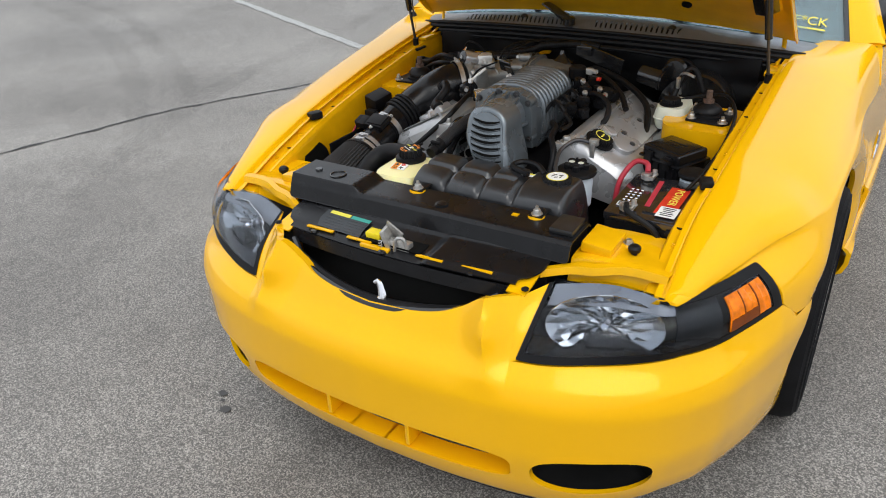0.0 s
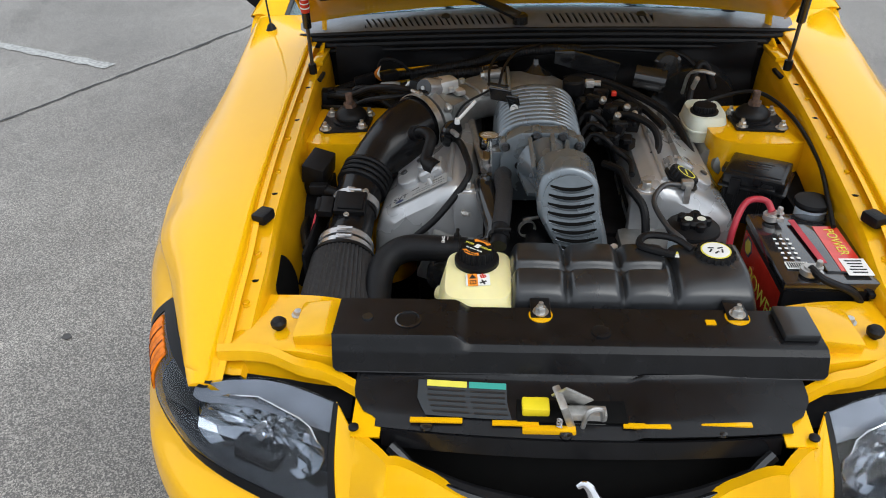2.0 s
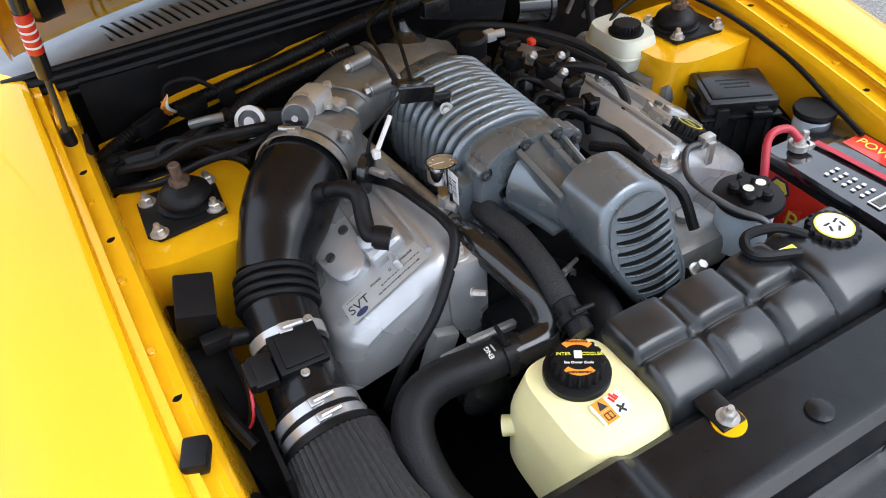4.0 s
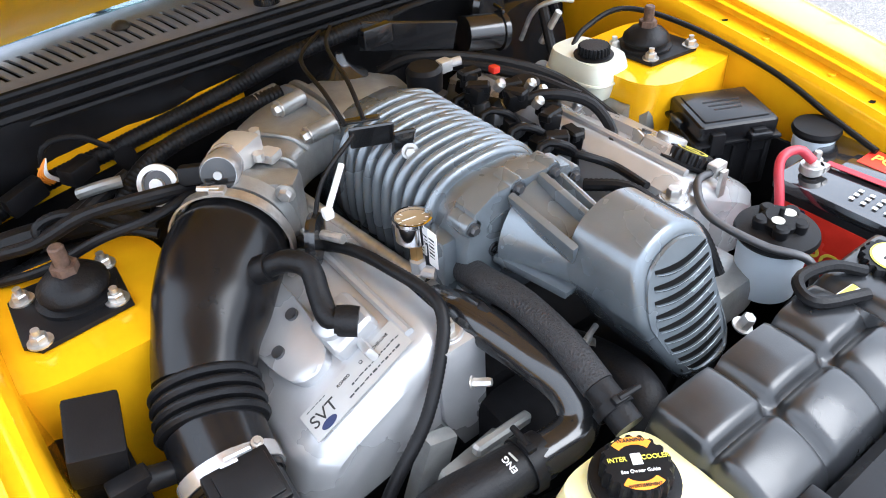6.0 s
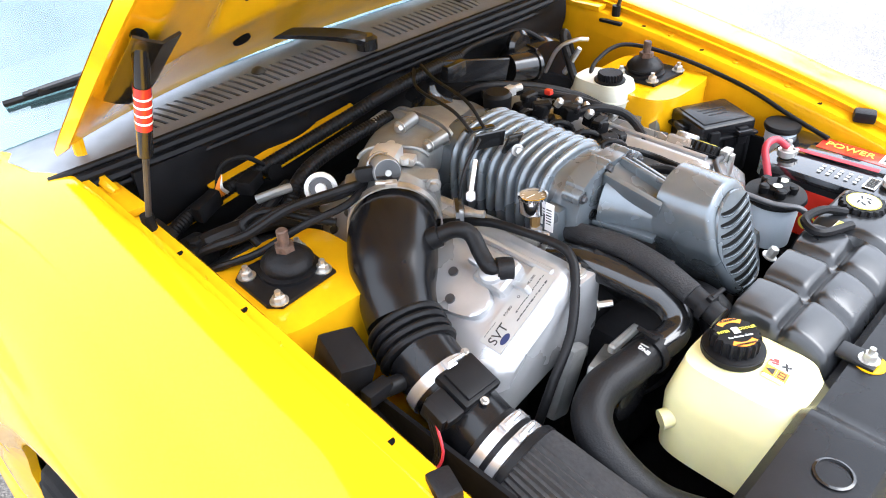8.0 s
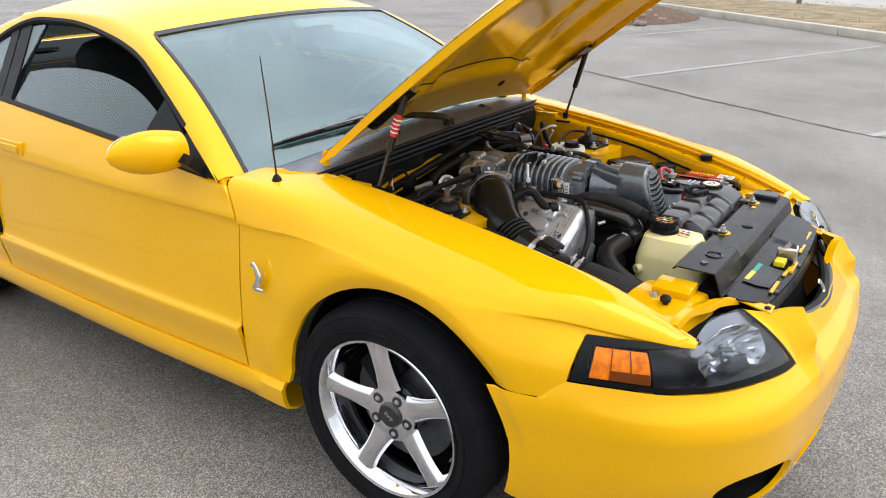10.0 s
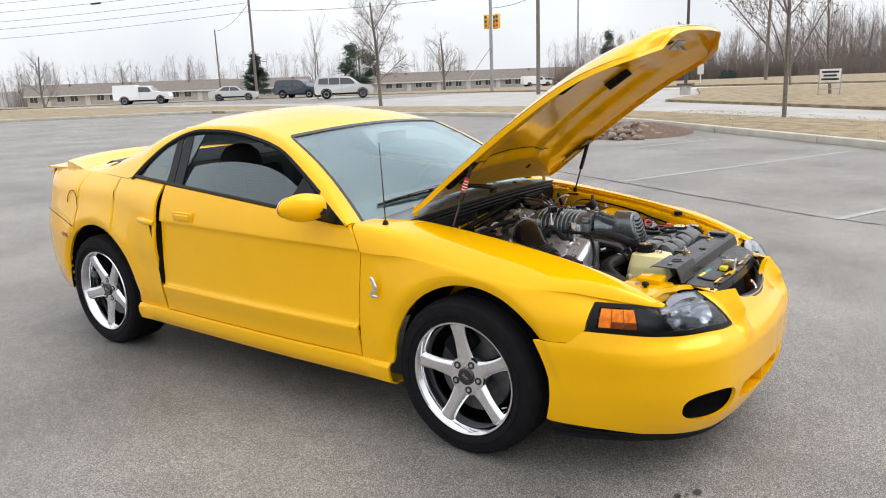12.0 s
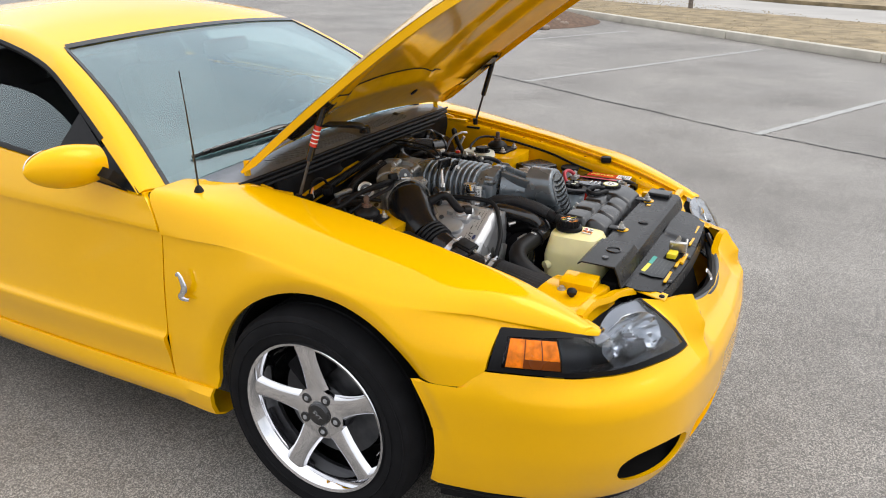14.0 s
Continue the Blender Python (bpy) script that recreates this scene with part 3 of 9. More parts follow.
for w in (-1, 1):
    edge = grid(lambda u, v: ws_low(w * (0.995 + 0.016 * v)).lerp(ws_top(w * (0.995 + 0.016 * v)), u) + Vector((0, -0.02, 0.03)) * math.sin(math.pi * u) * 0.8 + Vector((0, -0.002, 0.003)), 16, 2, 0.004)
    part("glass_trim", edge, GLOSS_BLACK, windshield)
top_edge = grid(lambda u, v: ws_low(2 * v - 1).lerp(ws_top(2 * v - 1), 0.985 + 0.03 * u) + Vector((0, -0.003, 0.005)), 2, 28, 0.004)
part("glass_trim", top_edge, GLOSS_BLACK, windshield)
rear = grid(lambda u, v: cross((2.04 - 0.03 * (2 * v - 1)**2) * (1 - u) + 2.72 * u, 0.97 * (2 * v - 1), 0.006), 16, 24, 0.005)
part("rear_window", rear, REAR_GLASS, car).visible_shadow = False

for side in (-1, 1):
    def put(bm):
        return bm if side > 0 else mirror_x(bm)

    # A pillar and roof rail: from the glass edge to the side-glass edge
    def rail(u, v):
        y = 0.60 + 1.42 * u
        inner = Vector((x_rail(y), y, z_rail(y)))
        if y < 1.19:
            k = (y - 0.60) / 0.59
            inner = ws_low(1.0).lerp(ws_top(1.0), k) + Vector((0.010, 0, 0.0)) + Vector((0, -0.02, 0.03)) * math.sin(math.pi * k) * 0.8
            y = inner.y
        outer = min(sg_fine, key=lambda p: abs(p.y - y) + (9 if p.y > 2.0 else 0))
        outer = Vector((outer.x + 0.010, outer.y, outer.z - 0.002))
        p = inner.lerp(outer, v)
        out = Vector((0.6, 0, 0.8)) * 0.016 * math.sin(math.pi * v)
        return p + out
    part("roof_rail", put(grid(rail, 50, 8, 0.010)), YELLOW, car)
    part("pillar_trim", put(grid(lambda u, v: rail(u, -0.06 + 1.04 * v) + Vector((-0.016, 0, -0.022)), 40, 8, 0.006)), INTERIOR, car, "dark inner pillar trim")

    # C pillar: between the quarter glass, the rear window and the waist
    rear_edge = path3([(x_rail(y), y, z_rail(y)) for y in (2.00, 2.2, 2.4, 2.6, 2.80, 2.98)], 24)
    front_edge = path3([(0.612, 1.985, 1.232), (0.690, 2.14, 1.142), (0.780, 2.215, 1.045), (0.814, 2.25, 1.002), (0.790, 2.45, 1.003), (0.760, 2.63, 1.005), (0.735, 2.98, 1.000)], 24)

    def sail(u, v):
        i = u * 24
        k = min(int(i), 23)
        a, b = front_edge[k].lerp(front_edge[k + 1], i - k), rear_edge[k].lerp(rear_edge[k + 1], i - k)
        return a.lerp(b, v) + Vector((0.55, 0, 0.6)) * 0.035 * math.sin(math.pi * v) * math.sin(math.pi * min(1, 0.1 + u))
    part("sail_panel", put(grid(sail, 36, 12, 0.010)), YELLOW, car)
    part("pillar_trim", put(grid(lambda u, v: sail(u, v) + Vector((-0.022, 0, -0.016)), 24, 8, 0.004)), INTERIOR, car, "dark inner pillar trim")

    # side glass: door window half lowered, quarter glass fixed
    def quarter_glass(u, v):
        y = 1.83 + 0.385 * u
        top = min(sg_fine, key=lambda p: abs(p.y - y) + (9 if p.y < 1.0 else 0)).z - 0.012
        z = z_belt(y) + 0.010 + (max(top, z_belt(y) + 0.015) - z_belt(y) - 0.010) * v
        return Vector((glass_x(y, z) - 0.004, y, z))
    part("quarter_glass", put(grid(quarter_glass, 20, 10, 0.004)), SIDE_GLASS, car).visible_shadow = False

    def door_glass(u, v):
        y = 0.88 + 0.90 * u
        top = 0.115 + 0.062 * (1 - abs(2 * u - 1.05)**2.2)
        z = z_belt(y) + 0.005 + (top - 0.07 + (0.05 if u > 0.5 else 0.05 * math.sin(math.pi * u))) * v * min(1, 7 * u + 0.12)
        return Vector((glass_x(y, z) - 0.008, y, z))
    part("door_glass", put(grid(door_glass, 24, 8, 0.004)), SIDE_GLASS, car, "half-lowered tinted door glass").visible_shadow = False
    # black seal round the opening
    seal = tube([p + Vector((-0.002, 0, -0.006)) for p in sg_fine[8::4]] + [Vector((0.810, 2.235, 1.006))], 0.015, 60, 8)
    part("window_seal", put(seal), PLASTIC, car)
    pill = grid(lambda u, v: Vector((glass_x(1.78, z_belt(1.78) + 0.268 * v) + 0.003, 1.779 + 0.068 * u + 0.140 * v, z_belt(1.78) + 0.268 * v)), 4, 12, 0.012)
    part("door_pillar", put(pill), PLASTIC, car)
    edge = grid(lambda u, v: Vector((glass_x(1.86, z_belt(1.86) + 0.250 * v) + 0.001, 1.854 + (0.060 - 0.012 * v) * u + 0.140 * v, z_belt(1.86) + 0.250 * v)), 4, 12, 0.010)
    part("quarter_frame", put(edge), PLASTIC, car)
    sailp = grid(lambda u, v: Vector((0.852 - 0.120 * v, 0.665 + 0.34 * u * (1 - v) + 0.31 * v, 0.886 + 0.176 * v + 0.028 * u * (1 - v))), 8, 8, 0.006)
    part("mirror_sail", put(sailp), PLASTIC, car)

# trunk lid, spoiler and tail
deck = grid(lambda u, v: Vector(((0.60 + 0.12 * u) * (2 * v - 1) * (1 - 0.10 * max(0, u - 0.7)), 2.70 + 0.78 * u - 0.10 * u * (2 * v - 1)**2, 1.045 - 0.02 * u - 0.035 * (2 * v - 1)**2 * (1 - 0.5 * u))), 16, 22, 0.01)
part("trunk_lid", deck, YELLOW, car)


def spoiler_at(u, v):
    w = 2 * v - 1
    y0 = 3.02 + 0.24 * (1 - abs(w)**2.4)
    prof = [(-0.02, -0.020), (0.04, 0.014), (0.17, 0.052), (0.235, 0.060), (0.238, 0.046), (0.225, -0.040), (0.10, -0.050), (-0.02, -0.045), (-0.022, -0.020)]
    i = u * 8
    k = min(int(i), 7)
    a, b = prof[k], prof[k + 1]
    return Vector((0.715 * w, y0 - 0.16 + a[0] + (b[0] - a[0]) * (i - k), 0.994 + 0.018 * (1 - w * w) + a[1] + (b[1] - a[1]) * (i - k)))


wing = grid(spoiler_at, 32, 30, 0.0)
bmesh.ops.remove_doubles(wing, verts=wing.verts[:], dist=0.0005)
bmesh.ops.holes_fill(wing, edges=[e for e in wing.edges if e.is_boundary], sides=0)
part("spoiler", wing, YELLOW, car, "body-coloured rear spoiler")
tail = grid(lambda u, v: Vector((0.67 * (2 * v - 1), 3.60 - 0.18 * abs(2 * v - 1)**3 - 0.05 * (2 * u - 1)**2, 0.26 + 0.73 * u)), 12, 26, 0.01)
part("rear_bumper", tail, YELLOW, car)

# stretch the shell behind the door line to the true wheelbase
for ob in car.children_recursive:
    if ob.type == "MESH":
        for v in ob.data.vertices:
            if v.co.y > 0.55:
                v.co.y = 0.55 + (v.co.y - 0.55) * 1.022
AX_R = 2.618

# ---- wheels ----
def make_wheel():
    wheel = new("wheel")
    tyre = lathe([(0.225, -0.115), (0.245, -0.128), (0.285, -0.134), (0.312, -0.122), (0.323, -0.098), (0.325, -0.064), (0.319, -0.062), (0.319, -0.056), (0.325, -0.054), (0.325, -0.022), (0.319, -0.020), (0.319, -0.014), (0.325, -0.012), (0.325, 0.012), (0.319, 0.014), (0.319, 0.020), (0.325, 0.022), (0.325, 0.054), (0.319, 0.056), (0.319, 0.062), (0.325, 0.064), (0.323, 0.098), (0.312, 0.122), (0.301, 0.1275), (0.299, 0.1315), (0.296, 0.1300), (0.285, 0.134), (0.266, 0.1325), (0.264, 0.1360), (0.262, 0.1320), (0.245, 0.128), (0.228, 0.115)], None, 64, False)
    part("tyre", tyre, TYRE, wheel, "black road tyre with raised sidewall rings")
    barrel = lathe([(0.232, 0.118), (0.236, 0.124), (0.233, 0.129), (0.225, 0.126), (0.216, 0.112), (0.205, 0.085), (0.198, 0.0), (0.205, -0.10)], None, 64, False)
    part("rim", barrel, CHROME, wheel, "polished chrome rim lip")
    for i in range(5):
        a = 2 * math.pi * i / 5

        def spoke(u, v, under=False):
            r = 0.050 + 0.172 * u
            half = (0.0290 + 0.017 * (1 - u)**3 + 0.010 * u**6) * (2 * v - 1)
            rise = 0.092 + 0.022 * u
            z = rise - 0.016 * abs(2 * v - 1)**5
            return Vector((r * math.cos(a) - half * math.sin(a), r * math.sin(a) + half * math.cos(a), z))
        part("spoke", grid(spoke, 14, 12, 0.022), CHROME, wheel)
    part("hub", lathe([(0.080, 0.060), (0.084, 0.080), (0.080, 0.093), (0.066, 0.096), (0.034, 0.094)], None, 40), CHROME, wheel)
    part("centre_cap", lathe([(0.034, 0.088), (0.036, 0.100), (0.032, 0.104), (0.0015, 0.105)], None, 32), GLOSS_BLACK, wheel, "black centre cap with silver lettering")
    nuts = []
    for i in range(5):
        a = 2 * math.pi * (i + 0.5) / 5
        part("lug_pocket", lathe([(0.0155, 0.094), (0.0155, 0.0972)], pose(0.057 * math.cos(a), 0.057 * math.sin(a), 0), 20), GLOSS_BLACK, wheel)
        part("lug_nut", lathe([(0.0095, 0.074), (0.0095, 0.094), (0.006, 0.101)], pose(0.057 * math.cos(a), 0.057 * math.sin(a), 0), 6), STEEL, wheel)
    part("brake_disc", lathe([(0.165, 0.015), (0.165, 0.030), (0.08, 0.030), (0.08, 0.05)], None, 40), ROTOR, wheel)
    part("brake_caliper", box(0.10, 0.14, 0.07, (-0.12, 0.05, 0.03), 0.012), DARK, wheel)
    part("rim_back", lathe([(0.20, -0.09), (0.20, -0.085)], None, 40), DARK, wheel)
    words("SVT", 0.019, pose(0, 0, 0.1052), STEEL, wheel)
    return wheel


front_wheel = make_wheel()
front_wheel.parent = car
front_wheel["label"] = "chrome five-spoke alloy wheel with black tyre"
WHEEL_SIZE = Matrix.Diagonal((1.016, 1.016, 1, 1))
FW = Matrix.Rotation(radians(-90), 4, "Y") @ Matrix.Rotation(radians(90), 4, "Z")
front_wheel.matrix_basis = Matrix.Translation((-0.732, 0.030, 0.312)) @ FW @ Matrix.Rotation(radians(135.5), 4, "Z") @ WHEEL_SIZE
for x, y, turn in ((-0.756, AX_R + 0.012, 159), (0.732, 0.030, 40), (0.756, AX_R + 0.012, 70)):
    flip = FW if x < 0 else Matrix.Rotation(radians(90), 4, "Y") @ Matrix.Rotation(radians(90), 4, "Z")
    copy_thing(front_wheel, Matrix.Translation((x, y, 0.312)) @ flip @ Matrix.Rotation(radians(turn), 4, "Z") @ WHEEL_SIZE)


# ---- front bumper, lamps and hood ----
plan = path3([(0, -0.957, 0), (0.2, -0.948, 0), (0.4, -0.920, 0), (0.55, -0.873, 0), (0.67, -0.80, 0), (0.750, -0.705, 0), (0.795, -0.60, 0), (0.833, -0.48, 0), (0.861, -0.37, 0), (0.872, -0.285, 0), (0.876, -0.22, 0)], 200)
PLAN_LEN = sum((b - a).length for a, b in zip(plan, plan[1:]))
inset = spl([0.15, 0.19, 0.26, 0.36, 0.46, 0.51, 0.55, 0.58, 0.62, 0.66, 0.70], [0.075, 0.042, 0.016, 0.0, 0.0, 0.016, 0.055, 0.075, 0.100, 0.130, 0.150])
inset_side = spl([0.15, 0.19, 0.26, 0.36, 0.46, 0.51, 0.55, 0.60], [0.05, 0.022, 0.008, 0.0, 0.0, 0.006, 0.020, 0.045])

# the flanks draw in below the lamps
tuck = spl([0.15, 0.26, 0.36, 0.46, 0.51, 0.55, 0.60, 0.75], [0.038, 0.032, 0.026, 0.018, 0.011, 0.005, 0.0, 0.0])


def on_bumper(a, z, out=0.0):
    """A point of the bumper skin: a metres round from the nose, at height z."""
    s = abs(a)
    i = min(s / PLAN_LEN, 0.9999) * 200
    k = int(i)
    p = plan[k].lerp(plan[k + 1], i - k)
    t = (plan[min(k + 2, 200)] - plan[max(k - 1, 0)]).normalized()
    nrm = Vector((-t.y, t.x, 0)) * -1
    if nrm.y > 0 and s < 1.0:
        nrm = -nrm
    if nrm.x < 0:
        nrm = -nrm if s >= 1.0 else nrm
    w = min(1, max(0, (s - 0.75) / 0.30))
    k = min(1, max(0, (s - 0.45) / 0.38))
    off = inset(z) * (1 - w) + inset_side(z) * w + tuck(z) * k * k * (3 - 2 * k) - out
    q = Vector((p.x - nrm.x * off, p.y - nrm.y * off, z))
    if a < 0:
        q.x = -q.x
    return q


z_top = spl([0, 0.10, 0.18, 0.235, 0.270, 0.290, 0.31, 0.352, 0.358, 0.364, 0.40, 0.55, 0.75, 0.93, 1.02, 1.06, 1.121, 1.35], [0.590, 0.594, 0.606, 0.626, 0.646, 0.656, 0.660, 0.661, 0.60, 0.552, 0.549, 0.558, 0.565, 0.577, 0.583, 0.585, 0.5388, 0.5385])
z_low_top = spl([0, 0.364, 0.40, 0.55, 0.75, 0.93, 1.02, 1.06, 1.121, 1.35], [0.549, 0.549, 0.549, 0.558, 0.565, 0.577, 0.583, 0.585, 0.5388, 0.5385])
z_brow = spl([0, 0.10, 0.18, 0.235, 0.270, 0.290, 0.31, 0.36], [0.590, 0.594, 0.606, 0.626, 0.646, 0.656, 0.660, 0.661])
z_chin = spl([0, 0.5, 0.8, 1.0, 1.35], [0.168, 0.172, 0.185, 0.20, 0.215])


def a_end(z):
    """Where the bumper meets the wheel arch."""
    d = ARCH_F**2 - (z - 0.325)**2
    y = -math.sqrt(max(0.04, d))
    s = 0.0
    for p, q in zip(plan, plan[1:]):
        if p.y <= y <= q.y:
            return s + (q - p).length * (y - p.y) / max(1e-6, q.y - p.y)
        s += (q - p).length
    return s


def super_oval(a, z, ca, cz, ra, rz, n):
    return (abs((a - ca) / ra)**n + abs((z - cz) / rz)**n)**(1 / n)


HOLES = [(0.0, 0.296, 0.375, 0.042, 5.0), (0.552, 0.294, 0.134, 0.055, 2.5), (-0.552, 0.294, 0.134, 0.055, 2.5)]
NA, NZ = 260, 60
bm = bmesh.new()
where = {}
rows = []
cols = []
for i in range(NA + 1):
    u = 2 * i / NA - 1
    cols.append(1.30 * math.copysign(abs(u)**1.0, u))
EDGE = 0.360
cols = sorted(cols + [EDGE, -EDGE])
NB = 16
for c in cols:
    row = []
    for j in range(NZ + 1):
        ac = abs(c) if abs(c) < 0.9 else 0.9 + (abs(c) - 0.9) * 0.875
        z = z_chin(ac) + (z_low_top(ac) - z_chin(ac)) * j / NZ
        s = abs(c)
        if s > 0.9:
            s = 0.9 + (s - 0.9) * (a_end(z) - 0.9) / 0.40
        a = math.copysign(s, c)
        v = bm.verts.new(on_bumper(a, z))
        where[v] = (a, z)
        row.append(v)
    if abs(c) <= EDGE:
        for j in range(1, NB + 1):
            z = 0.549 + (z_brow(abs(c)) - 0.549) * j / NB
            v = bm.verts.new(on_bumper(c, z))
            where[v] = (c, z)
            row.append(v)
    rows.append(row)
for r0, r1 in zip(rows, rows[1:]):
    for j in range(min(len(r0), len(r1)) - 1):
        bm.faces.new((r0[j], r1[j], r1[j + 1], r0[j + 1]))
outer = {v for v in bm.verts if v.is_boundary}
gone = []
for f in bm.faces:
    a = sum(where[v][0] for v in f.verts) / 4
    z = sum(where[v][1] for v in f.verts) / 4
    if any(super_oval(a, z, *h) < 1 for h in HOLES):
        gone.append(f)
bmesh.ops.delete(bm, geom=gone, context="FACES")
rim = [v for v in bm.verts if v.is_boundary and v not in outer]
for v in rim:
    a, z = where[v]
    h = min(HOLES, key=lambda q: abs(super_oval(a, z, *q) - 1))
    k = super_oval(a, z, *h)
    a, z = h[0] + (a - h[0]) / k, h[1] + (z - h[1]) / k
    v.co = on_bumper(a, z)
    where[v] = (a, z)
# raised brows beside the grille and a soft crease over the lower inlet
for v in bm.verts:
    a, z = where[v]
    s = abs(a)
    if z > 0.45:
        # a wedge beside the grille: flat towards the lamp, sloping to the grille, ending in a point
        crest = 0.300 + 0.16 * max(0, 0.655 - z)
        side = max(0, 1 - (s - crest) / max(0.02, 0.362 - crest)) if s > crest else max(0, 1 - (crest - s) / 0.080)
        ridge = side * min(1, max(0, (z - 0.480) / 0.110))
        ridge = ridge**1.25
        v.co.z += 0.010 * ridge
        v.co.y -= 0.046 * ridge
for v in bm.verts:
    d = math.hypot(v.co.y, v.co.z - 0.325) - ARCH_F
    if abs(v.co.x) > 0.6 and -0.02 < d < 0.30 and v.co.z > 0.2:
        fade = min(1, max(0, (v.co.z - 0.25) / 0.15))
        v.co.x -= math.copysign(fade * (0.009 * max(0, 1 - max(0, d) / 0.030)**1.6), v.co.x)
edges = [e for e in bm.edges if e.is_boundary and all(v not in outer for v in e.verts)]
ext = bmesh.ops.extrude_edge_only(bm, edges=edges)
for v in ext["geom"]:
    if isinstance(v, bmesh.types.BMVert):
        fog = abs(v.co.x) > 0.40
        v.co.y += 0.014 if fog else 0.055
        v.co.x *= 0.998 if fog else 0.985
edges = [e for e in bm.edges if e.is_boundary and e.verts[0] in outer and e.verts[1] in outer]
ext = bmesh.ops.extrude_edge_only(bm, edges=edges)
for v in ext["geom"]:
    if isinstance(v, bmesh.types.BMVert):
        v.co.y += 0.022
        v.co.z -= 0.006 if v.co.z > 0.4 else -0.004
bumper = part("front_bumper", bm, YELLOW, car, "yellow bumper cover with lower inlet and fog recesses")
# what lies behind the openings
part("inlet_backing", grid(lambda u, v: on_bumper(-0.40 + 0.80 * u, 0.245 + 0.10 * v, -0.075), 24, 4, 0.006), YELLOW, bumper)
for s in (-1, 1):
    part("fog_recess", grid(lambda u, v: on_bumper(s * (0.405 + 0.295 * u), 0.232 + 0.124 * v, -0.016 - 0.10 * (math.sin(math.pi * u) * math.sin(math.pi * v))**0.6), 20, 12, 0.004), MESH, bumper)
    part("inlet_post", box(0.012, 0.06, 0.075, (s * 0.115, -0.905, 0.296), 0.003), YELLOW, bumper)
chin = grid(lambda u, v: on_bumper(-1.2 + 2.4 * u, 0.136 + 0.044 * v, -0.008), 80, 3, 0.01)
part("chin_spoiler", chin, PLASTIC, bumper, "black plastic chin spoiler under the bumper")

# grille: dark duct with a horizontal bar and the snake badge
duct = grid(lambda u, v: Vector((0.30 * (2 * u - 1), -0.845 + 0.06 * (2 * u - 1)**2 + 0.075 * math.sin(math.pi * 0.5 * v) - 0.02 * v, 0.44 + 0.225 * v)), 24, 10, 0.006)
grille = part("grille", duct, MESH, car, "black recessed upper grille")
part("grille_bar", tube([(-0.27, -0.80, 0.612), (-0.15, -0.842, 0.588), (0, -0.862, 0.578), (0.15, -0.842, 0.588), (0.27, -0.80, 0.612)], [0.008, 0.016, 0.018, 0.016, 0.008], 30, 10), PLASTIC, grille)
part("grille_lip", tube([(-0.285, -0.795, 0.640), (-0.20, -0.842, 0.602), (0, -0.872, 0.580), (0.20, -0.842, 0.602), (0.285, -0.795, 0.640)], 0.010, 30, 8), GLOSS_BLACK, grille)


def snake(m, size):
    """The coiled snake badge as one bent ribbon with a hooded head."""
    body = tube([(0.30, -0.48, 0.02), (0.05, -0.50, 0.02), (-0.28, -0.46, 0.03), (-0.10, -0.30, 0.04), (0.10, -0.05, 0.05), (0.02, 0.20, 0.06), (-0.08, 0.38, 0.06), (-0.20, 0.46, 0.05), (-0.34, 0.38, 0.04)], [0.05, 0.08, 0.10, 0.12, 0.15, 0.17, 0.14, 0.11, 0.06], 36, 10)
    return moved(body, m @ Matrix.Diagonal((size, size, size * 0.5, 1)))


part("badge", snake(axis((0.016, -0.856, 0.600), (0, -1, 0.45)), 0.062), CHROME, grille, "chrome coiled snake badge")
for s in (-1, 1):
    m = axis((s * 0.886, 0.447, 0.643), (s, 0, 0.02))
    part("side_badge", snake(m @ Matrix.Diagonal((0.8, 1, 1, 1)), 0.080), CHROME, car, "chrome coiled snake badge on the fender")

# ---- headlamps ----
lamp_top = path3([(0.372, -0.734, 0.667), (0.44, -0.706, 0.674), (0.50, -0.690, 0.677), (0.56, -0.688, 0.674), (0.612, -0.686, 0.669), (0.675, -0.60, 0.673), (0.729, -0.480, 0.680)], 40)


def on_lamp(u, v, out=0.0):
    """Lamp lens: u from the inner tip to the rear, v from the bottom edge up."""
    low = on_bumper(0.372 + (1.058 - 0.372) * u, z_top(0.372 + (1.058 - 0.372) * u) + 0.003)
    k = min(int(u * 40), 39)
    hi = lamp_top[k].lerp(lamp_top[k + 1], u * 40 - k)
    p = low.lerp(hi, v)
    n = Vector((0.25 + 0.55 * u, -0.75 + 0.45 * u, 0.45)).normalized()
    return p + n * (0.030 * math.sin(math.pi * min(1, 0.05 + 0.95 * v)) * (0.35 + 0.65 * math.sin(math.pi * (0.08 + 0.84 * u))) + out)


def bowl(r0, r1, a0, a1, m):
    """A stretch of the faceted lamp bowl between two radii and two angles (in half turns)."""
    bm = bmesh.new()
    rg = random.Random(3)
    nr, na = 5, 26
    rows = []
    for i in range(nr + 1):
        q = r0 + (r1 - r0) * i / nr
        rows.append([bm.verts.new(m @ Vector((0.120 * q * math.cos(math.pi * (a0 + (a1 - a0) * j / na)), 0.064 * q * math.sin(math.pi * (a0 + (a1 - a0) * j / na)), -0.012 + 0.034 * q * q + rg.uniform(-0.0065, 0.0065)))) for j in range(na + 1)])
    for p, q in zip(rows, rows[1:]):
        for j in range(na):
            bm.faces.new((p[j], q[j], q[j + 1], p[j + 1]))
    thicken(bm, 0.002)
    return bm


